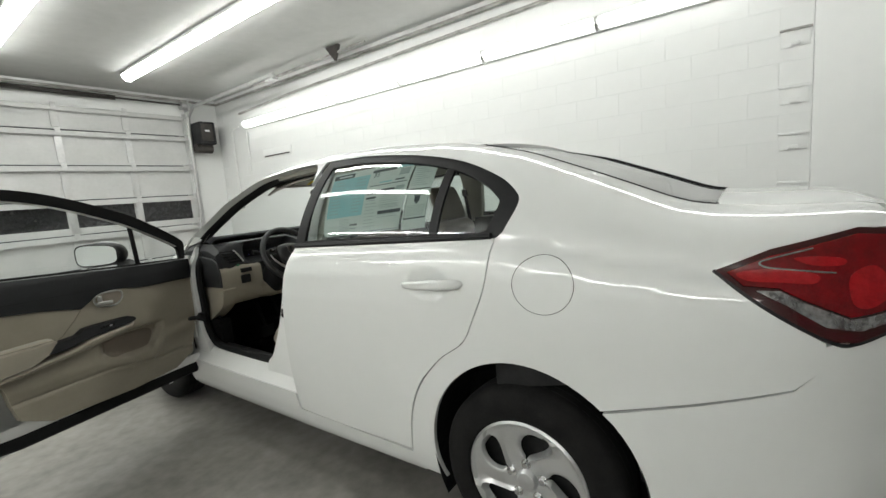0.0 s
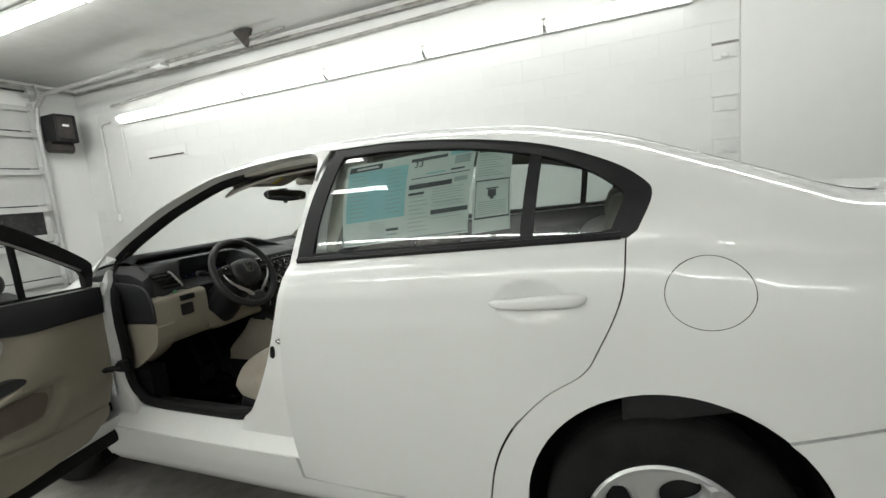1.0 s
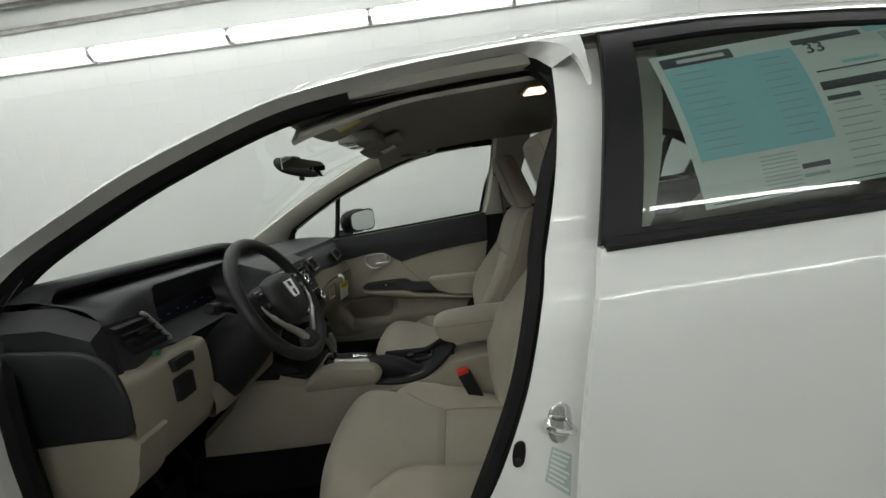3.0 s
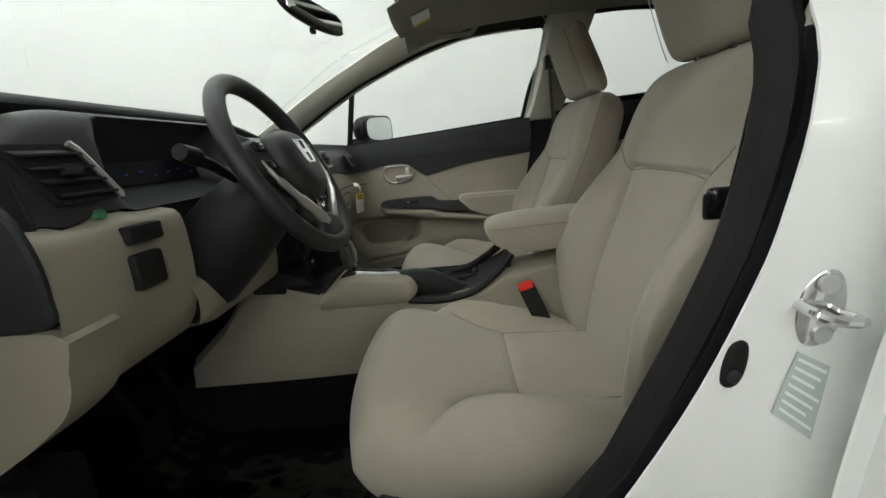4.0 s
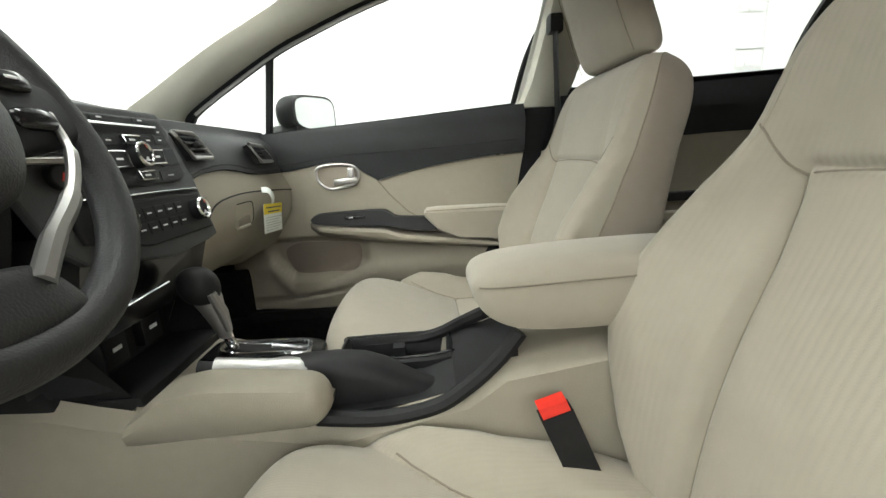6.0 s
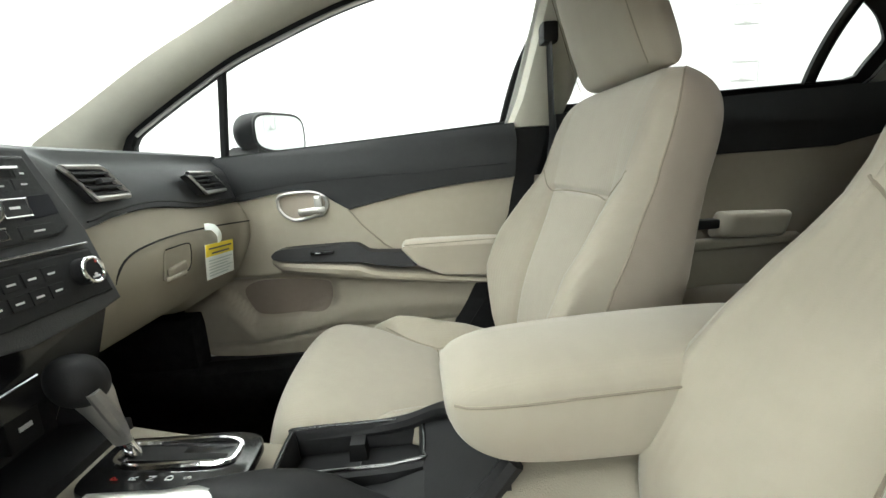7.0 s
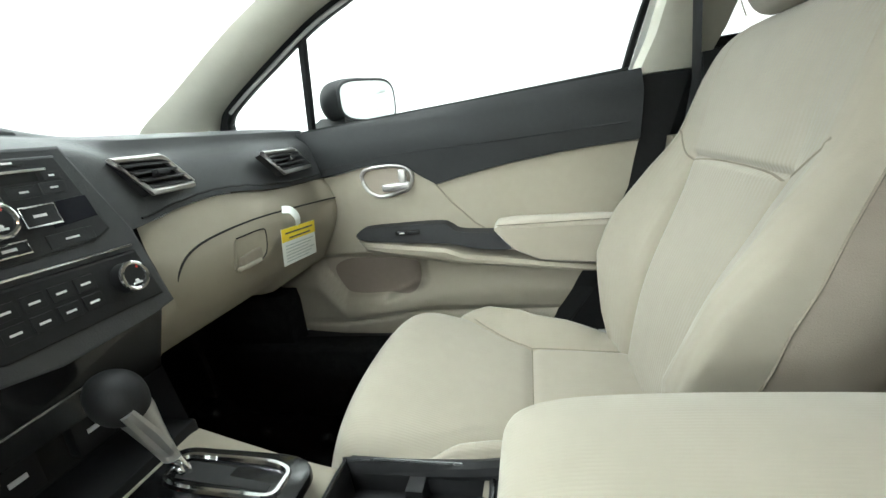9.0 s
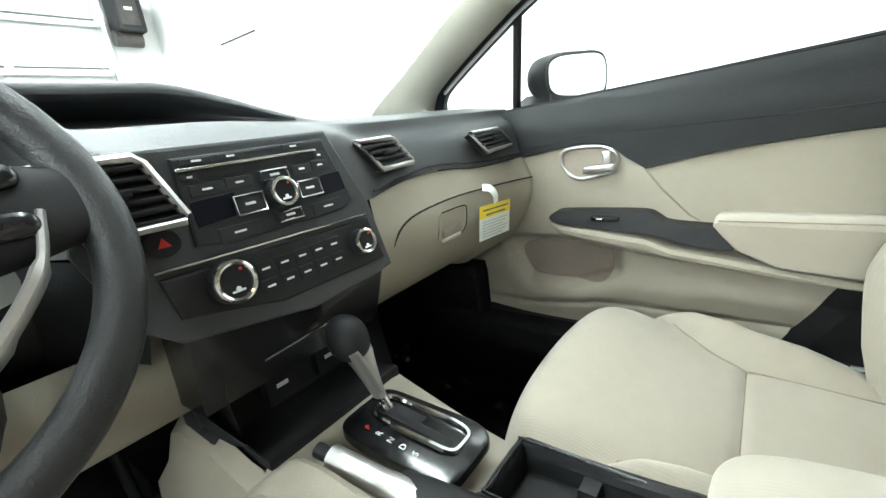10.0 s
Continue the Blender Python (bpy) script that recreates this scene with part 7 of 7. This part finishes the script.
part("brake_tray", loft([[(a, y, z), (b, y, z), (b, y, z - 0.05), (a, y, z - 0.05)] for y, z, a, b in ((1.455, 0.594, -0.104, -0.012), (1.50, 0.580, -0.104, -0.010), (1.61, 0.572, -0.10, -0.008), (1.648, 0.570, -0.098, -0.006))]), BLACK, con, "black tray beside the hand brake")
WELL = [(0.005, 1.622), (0.006, 1.47), (0.016, 1.458), (0.078, 1.458), (0.088, 1.47), (0.090, 1.618), (0.080, 1.630), (0.014, 1.630)]
def well_ring(k, z, grow=0.0):
    return [(0.047 + (x - 0.047) * k + math.copysign(grow, x - 0.047), 1.544 + (y - 1.544) * k + math.copysign(grow, y - 1.544), z + 0.10 * max(0.0, 1.50 - y)) for x, y in cr(WELL, 4, closed=True)]


well = part("cup_holder", loft([well_ring(1, 0.555, 0.012), well_ring(1, 0.590, 0.012), well_ring(1, 0.594, 0.008), well_ring(1, 0.594, 0.002), well_ring(0.985, 0.588), well_ring(0.95, 0.535), well_ring(0.90, 0.515)], True, True), BLACK, con, "black open cup holder well")
part("well_lip", sweep(well_ring(1, 0.5955, 0.004), 0.0022, 6, closed=True), PIANO, well, "glossy lip of the cup holder")
part("cup_divider", loft([[(x, 1.534, 0.582), (x, 1.554, 0.582), (x, 1.560, 0.518), (x, 1.528, 0.518)] for x in (0.010, 0.026, 0.030)]), BLACK, well, "black cup divider")
part("cup_divider", loft([[(x, 1.534, 0.582), (x, 1.554, 0.582), (x, 1.560, 0.518), (x, 1.528, 0.518)] for x in (0.064, 0.068, 0.086)]), BLACK, well, "black cup divider")
gate = part("shift_gate", slab([(0.029 + 0.055 * math.copysign(abs(math.cos(a)) ** 0.35, math.cos(a)), 1.758 + 0.093 * math.copysign(abs(math.sin(a)) ** 0.35, math.sin(a)), 0.598 + 0.10 * 0.088 * math.sin(a)) for a in np.linspace(0, 2 * math.pi, 40, endpoint=False)], (0, 0, 0.012), 0.003), PIANO, con, "gloss black shift gate plate")
part("gate_trim", sweep([(0.042 + 0.024 * math.copysign(abs(math.cos(a)) ** 0.4, math.cos(a)), 1.759 + 0.070 * math.copysign(abs(math.sin(a)) ** 0.4, math.sin(a)), 0.612 + 0.10 * 0.072 * math.sin(a)) for a in np.linspace(0, 2 * math.pi, 40, endpoint=False)], 0.0042, 6, closed=True), CHROME, gate, "chrome shift gate trim")
part("gate_slot", slab([(0.042 + 0.013 * a, 1.759 + 0.058 * b, 0.6105 + 0.006 * b) for a, b in ((-1, -1), (1, -1), (1, 1), (-1, 1))], (0, 0, 0.001)), DARK, gate, smooth=False)
for i, ch in enumerate("PRNDSL"):
    cu = bpy.data.curves.new("gear_letter", "FONT")
    cu.body, cu.size, cu.extrude, cu.align_x, cu.align_y = ch, 0.012, 0.0003, "CENTER", "CENTER"
    tmp = new("tmp_letter", cu)
    deps = bpy.context.evaluated_depsgraph_get()
    me = bpy.data.meshes.new_from_object(tmp.evaluated_get(deps))
    bpy.data.objects.remove(tmp)
    me.transform(pose(-0.002, 1.809 - 0.020 * i, 0.6115 + 0.005 - 0.0021 * i, 6, 0, 0))
    link("gear_letter", me, REDPLASTIC if ch == "P" else LEGEND, gate, "printed gear letter")
# lever: chrome stem, satin grip, black knob
lev = part("shift_lever", sweep(cr([(0.040, 1.810, 0.612), (0.034, 1.818, 0.645), (0.026, 1.828, 0.675)], 4), [0.008] * 9, 10), CHROME, con, "chrome shift lever")
part("lever_collar", loft([[Vector((0.034 - 0.014 * t, 1.818 + 0.015 * t, 0.640 + 0.080 * t)) + Vector((w * math.cos(a), w * 1.25 * math.sin(a), 0)) for a in np.linspace(0, 2 * math.pi, 20, endpoint=False)] for t, w in ((0, 0.0085), (0.25, 0.0105), (0.6, 0.0145), (0.9, 0.0190), (1.0, 0.0195))]), SATIN, lev, "satin silver lever collar")
part("lever_knob", pillow(lambda u, v, s: (0.014 + 0.026 * u, 1.836 + 0.031 * v + 0.004 * s, 0.734 + 0.030 * s), 24, 24, 2.4, 1.0), BLACK, lev, "black shift knob")
part("knob_fork", sweep([(0.0, 1.812, 0.725), (0.012, 1.806, 0.69), (0.026, 1.808, 0.655)], [0.007, 0.009, 0.006], 8), SATIN, lev)
hbk = part("hand_brake", sweep(cr([(-0.058, 1.61, 0.613), (-0.066, 1.70, 0.626), (-0.077, 1.785, 0.640)], 6), [0.0170] * 7 + [0.0145] * 6, 12), SATIN, con, "satin silver hand brake lever")
part("brake_grip", loft([[(-0.056 + w * math.copysign(abs(math.cos(a)) ** 0.7, math.cos(a)), y, (zt + 0.556) / 2 + (zt - 0.556) / 2 * math.copysign(abs(math.sin(a)) ** 0.7, math.sin(a))) for a in np.linspace(0, 2 * math.pi, 24, endpoint=False)] for y, zt, w in ((1.475, 0.582, 0.016), (1.50, 0.590, 0.024), (1.53, 0.606, 0.030), (1.555, 0.622, 0.033), (1.585, 0.634, 0.033), (1.625, 0.640, 0.030), (1.665, 0.640, 0.025), (1.70, 0.638, 0.019))]), BLACK, hbk, "black hand brake boot")
part("brake_button", rod((-0.077, 1.785, 0.640), (-0.080, 1.806, 0.644), 0.009, 12), BLACK, hbk, "black release button")
# pedals and plastic floor film
for x, w in ((-0.30, 0.045), (-0.17, 0.03)):
    part("pedal", join(box(x - w, x + w, 2.26, 2.275, 0.32, 0.40, 0.006), rod((x, 2.28, 0.36), (x, 2.40, 0.62), 0.010)), RUBBER, car, "black rubber pedal")
for x in (-0.40, 0.40):
    film = bmesh.new()
    bmesh.ops.create_grid(film, x_segments=40, y_segments=44, size=1.0)
    for v_ in film.verts:
        px, py = x + v_.co.x * 0.25, 2.0 + v_.co.y * 0.33
        v_.co = Vector((px, py, 0.245 + 0.016 * noise.noise((px * 9, py * 9, 3.0)) + 0.008 * noise.noise((px * 25, py * 25, 7.0)) + max(0.0, py - 2.2) * 0.5))
    tagged(part("floor_film", film, PLASTICFILM), "crumpled dark plastic film on the car floor", "floor mat", "floor films")

# ---- loose papers: airbag tag hanging from the glove box, window stickers
tag = thing("hang_tag", "yellow and white warning tag hanging on the glove box", "tag")
def tag_quad(nm, x0, x1, z0, z1, out, mat, lab=""):
    return part(nm, slab([(x + 0.09 * (z - 0.776), 1.872 - out + 0.06 * (0.8 - z), z - 0.07 * (x - 0.483)) for x, z in ((x0, z0), (x1, z0), (x1, z1), (x0, z1))], (0, -0.0006, 0)), mat, tag, lab, smooth=False)


card = tag_quad("card", 0.418, 0.548, 0.7395, 0.8115, 0.0, PAPER, "white printed card")
tag_quad("yellow_band", 0.418, 0.548, 0.786, 0.8115, 0.0012, YELLOW, "yellow heading band")
for k in range(2):
    tag_quad("heading_line", 0.430 + 0.012 * k, 0.536 - 0.012 * k, 0.8005 - 0.010 * k, 0.8035 - 0.010 * k, 0.0022, INK)
for k in range(6):
    tag_quad("text_line", 0.428, 0.538 - 0.012 * (k % 3), 0.7765 - 0.0062 * k, 0.7782 - 0.0062 * k, 0.0014, INKGREY)
part("strap", sweep(cr([(0.486, 1.870, 0.812), (0.480, 1.866, 0.83), (0.470, 1.872, 0.846), (0.462, 1.885, 0.849)], 4), 0.010, 6, flat=0.1), PAPER, tag, "white hanging strap")

# window stickers on the rear door glass
def on_glass(pts, lift):
    return [(-(side(y, z) - 0.0105 + lift), y, z) for y, z in pts]


def lay(q, y0, y1, z0, z1):
    """A bar on a sheet q (corners top-left, top-right, bottom-right, bottom-left), by fractions across and down."""
    (a, b, c, d) = [np.array(p) for p in q]
    f = lambda u, v: tuple((a * (1 - u) + b * u) * (1 - v) + (d * (1 - u) + c * u) * v)
    n = 6
    return [f(y0 + (y1 - y0) * k / n, z0) for k in range(n + 1)] + [f(y1, z0 + (z1 - z0) * k / n) for k in range(1, n)] + [f(y1 - (y1 - y0) * k / n, z1) for k in range(n + 1)] + [f(y0, z1 - (z1 - z0) * k / n) for k in range(1, n)]


def sheet_part(name, parent, q, u0, u1, v0, v1, lift, mat, label=""):
    return skin(name, lay(q, u0, u1, v0, v1), lambda y, z: (-(side(y, z) - 0.0190 + lift), y, z), mat, parent, label, flip=True, thick=0.0003, cell=0.05)


S1 = [(0.945, 1.366), (0.487, 1.392), (0.497, 1.132), (0.922, 1.102)]
S2 = [(0.481, 1.378), (0.374, 1.376), (0.372, 1.136), (0.484, 1.126)]
st1 = thing("window_sticker", "large white and cyan price sheet stuck in the rear window", "sticker")
sheet_part("sheet", st1, S1, 0, 1, 0, 1, 0.0, PAPER, "white printed sheet")
sheet_part("cyan_field", st1, S1, 0.03, 0.515, 0.105, 0.72, 0.0006, CYAN, "cyan printed field")
sheet_part("heading_block", st1, S1, 0.03, 0.30, 0.03, 0.10, 0.0006, INK, "dark heading block")
sheet_part("heading_bar", st1, S1, 0.09, 0.27, 0.052, 0.078, 0.0011, LEGEND)
for u0, u1, v0, v1, m in ((0.53, 0.80, 0.055, 0.095, INK), (0.82, 0.98, 0.04, 0.085, CYAN), (0.54, 0.86, 0.375, 0.43, INK), (0.875, 0.97, 0.36, 0.41, INKGREY), (0.72, 0.99, 0.70, 0.75, INK), (0.55, 0.98, 0.30, 0.31, INK),
                          (0.54, 0.66, 0.47, 0.50, INK), (0.03, 0.99, 0.975, 0.982, INK), (0.37, 0.47, 0.84, 0.87, INK), (0.37, 0.46, 0.90, 0.92, INKGREY), (0.86, 0.97, 0.10, 0.20, INKGREY), (0.66, 0.80, 0.255, 0.275, CYAN), (0.84, 0.94, 0.25, 0.27, INK)):
    sheet_part("printed_bar", st1, S1, u0, u1, v0, v1, 0.0008, m)
for k in range(11):
    sheet_part("text_line", st1, S1, 0.06 + 0.0 * k, 0.18 + 0.02 * (k % 3), 0.15 + 0.05 * k, 0.158 + 0.05 * k, 0.0009, INKGREY)
    sheet_part("text_line", st1, S1, 0.36, 0.46 + 0.015 * (k % 3), 0.15 + 0.05 * k, 0.158 + 0.05 * k, 0.0009, INKGREY)
for k in range(9):
    sheet_part("text_line", st1, S1, 0.55, 0.66 + 0.02 * (k % 3), 0.52 + 0.048 * k, 0.527 + 0.048 * k, 0.0009, INKGREY)
    sheet_part("text_line", st1, S1, 0.72, 0.95 - 0.02 * (k % 2), (0.46 + 0.03 * k) if k < 7 else (0.55 + 0.03 * k), (0.466 + 0.03 * k) if k < 7 else (0.556 + 0.03 * k), 0.0009, INKGREY)
    sheet_part("text_line", st1, S1, 0.23, 0.36, 0.755 + 0.024 * k, 0.761 + 0.024 * k, 0.0009, INKGREY)
for v0 in (0.62, 0.66):
    sheet_part("text_line", st1, S1, 0.74, 0.96, v0, v0 + 0.006, 0.0009, INKGREY)
cu = bpy.data.curves.new("mileage_figure", "FONT")
cu.body, cu.size, cu.extrude, cu.align_x, cu.align_y = "33", 0.034, 0.0002, "CENTER", "CENTER"
tmp = new("tmp_figure", cu)
me = bpy.data.meshes.new_from_object(tmp.evaluated_get(bpy.context.evaluated_depsgraph_get()))
bpy.data.objects.remove(tmp)
c0 = Vector((-(side(0.672, 1.345) - 0.0180), 0.672, 1.345))
dz_ = (Vector((-(side(0.672, 1.365)), 0.672, 1.365)) - Vector((-(side(0.672, 1.325)), 0.672, 1.325))).normalized()
ax_ = Vector((0, -1, 0.06)).normalized()
nz_ = ax_.cross(dz_).normalized()
me.transform(Matrix.Translation(c0 + nz_ * 0.0008) @ Matrix((ax_, dz_, nz_)).transposed().to_4x4())
link("mileage_figure", me, INK, st1, "printed number 33")
st2 = thing("window_sticker", "narrow white information sheet stuck in the rear window", "sticker")
sheet_part("sheet", st2, S2, 0, 1, 0, 1, -0.0005, PAPER, "white printed sheet")
sheet_part("heading_block", st2, S2, 0.02, 0.75, -0.03, 0.025, 0.0004, material("blue_print", (0.04, 0.07, 0.25), 0.7, col2=(0.06, 0.09, 0.3), scale=30), "dark blue heading")
for u0, u1, v0, v1, m in ((0.05, 0.95, 0.05, 0.065, INK), (0.06, 0.97, 0.405, 0.42, INK), (0.06, 0.97, 0.83, 0.85, INK), (0.06, 0.075, 0.41, 0.84, INK), (0.955, 0.97, 0.41, 0.84, INK), (0.35, 0.68, 0.50, 0.515, INK), (0.40, 0.62, 0.52, 0.60, INK), (0.46, 0.56, 0.60, 0.63, INK)):
    sheet_part("printed_bar", st2, S2, u0, u1, v0, v1, 0.0004, m)
for k in range(9):
    sheet_part("text_line", st2, S2, 0.08, 0.55 + 0.12 * (k % 3), 0.10 + 0.031 * k, 0.107 + 0.031 * k, 0.0004, INKGREY)
for k in range(7):
    sheet_part("text_line", st2, S2, 0.14, 0.88, 0.655 + 0.023 * k, 0.661 + 0.023 * k, 0.0004, INKGREY)

# ---- painted blocks of the long wall: the nearest as pieces, the rest joined
def block_mesh(w, h):
    b = box(-w / 2, w / 2, -0.0040, 0.0, -h / 2, h / 2)
    es = [e for e in b.edges if all(v.co.y < -0.003 for v in e.verts)]
    bmesh.ops.bevel(b, geom=es, offset=0.0014, segments=1, affect="EDGES")
    bmesh.ops.rotate(b, verts=b.verts, cent=(0, 0, 0), matrix=Matrix.Rotation(radians(-90), 3, "Z"))
    me = bpy.data.meshes.new("block")
    b.to_mesh(me)
    b.free()
    me.materials.append(WALL)
    return me


BW, BH, BJ = 0.405, 0.203, 0.003
full, half = block_mesh(BW - BJ, BH - BJ), block_mesh(BW / 2 - BJ, BH - BJ)
pieces = []
for r in range(16):
    z = BH * (r + 0.5) + 0.03
    y = -0.975
    first = True
    while y < WY - 0.1:
        w = BW / 2 if (first and r % 2) else min(BW, WY - y)
        first = False
        if w > 0.3 or w == BW / 2:
            pieces.append((y + w / 2, z, w))
        y += w
pieces.sort(key=lambda p: abs(p[0] - 2.2) + 1.5 * abs(p[1] - 2.2))
rest = bmesh.new()
for k, (y, z, w) in enumerate(pieces):
    if k < 290:
        o = new("block", full if w > 0.3 else half)
        o.parent = wall_east
        o.location = (WX + 0.0068 + random.uniform(-0.00015, 0.00015), y, z)
    else:
        me = (full if w > 0.3 else half).copy()
        me.transform(Matrix.Translation((WX + 0.0068, y, z)))
        rest.from_mesh(me)
        bpy.data.meshes.remove(me)
o = part("far_blocks", rest, WALL, wall_east, smooth=False)
tagged(o, kind="stuff")
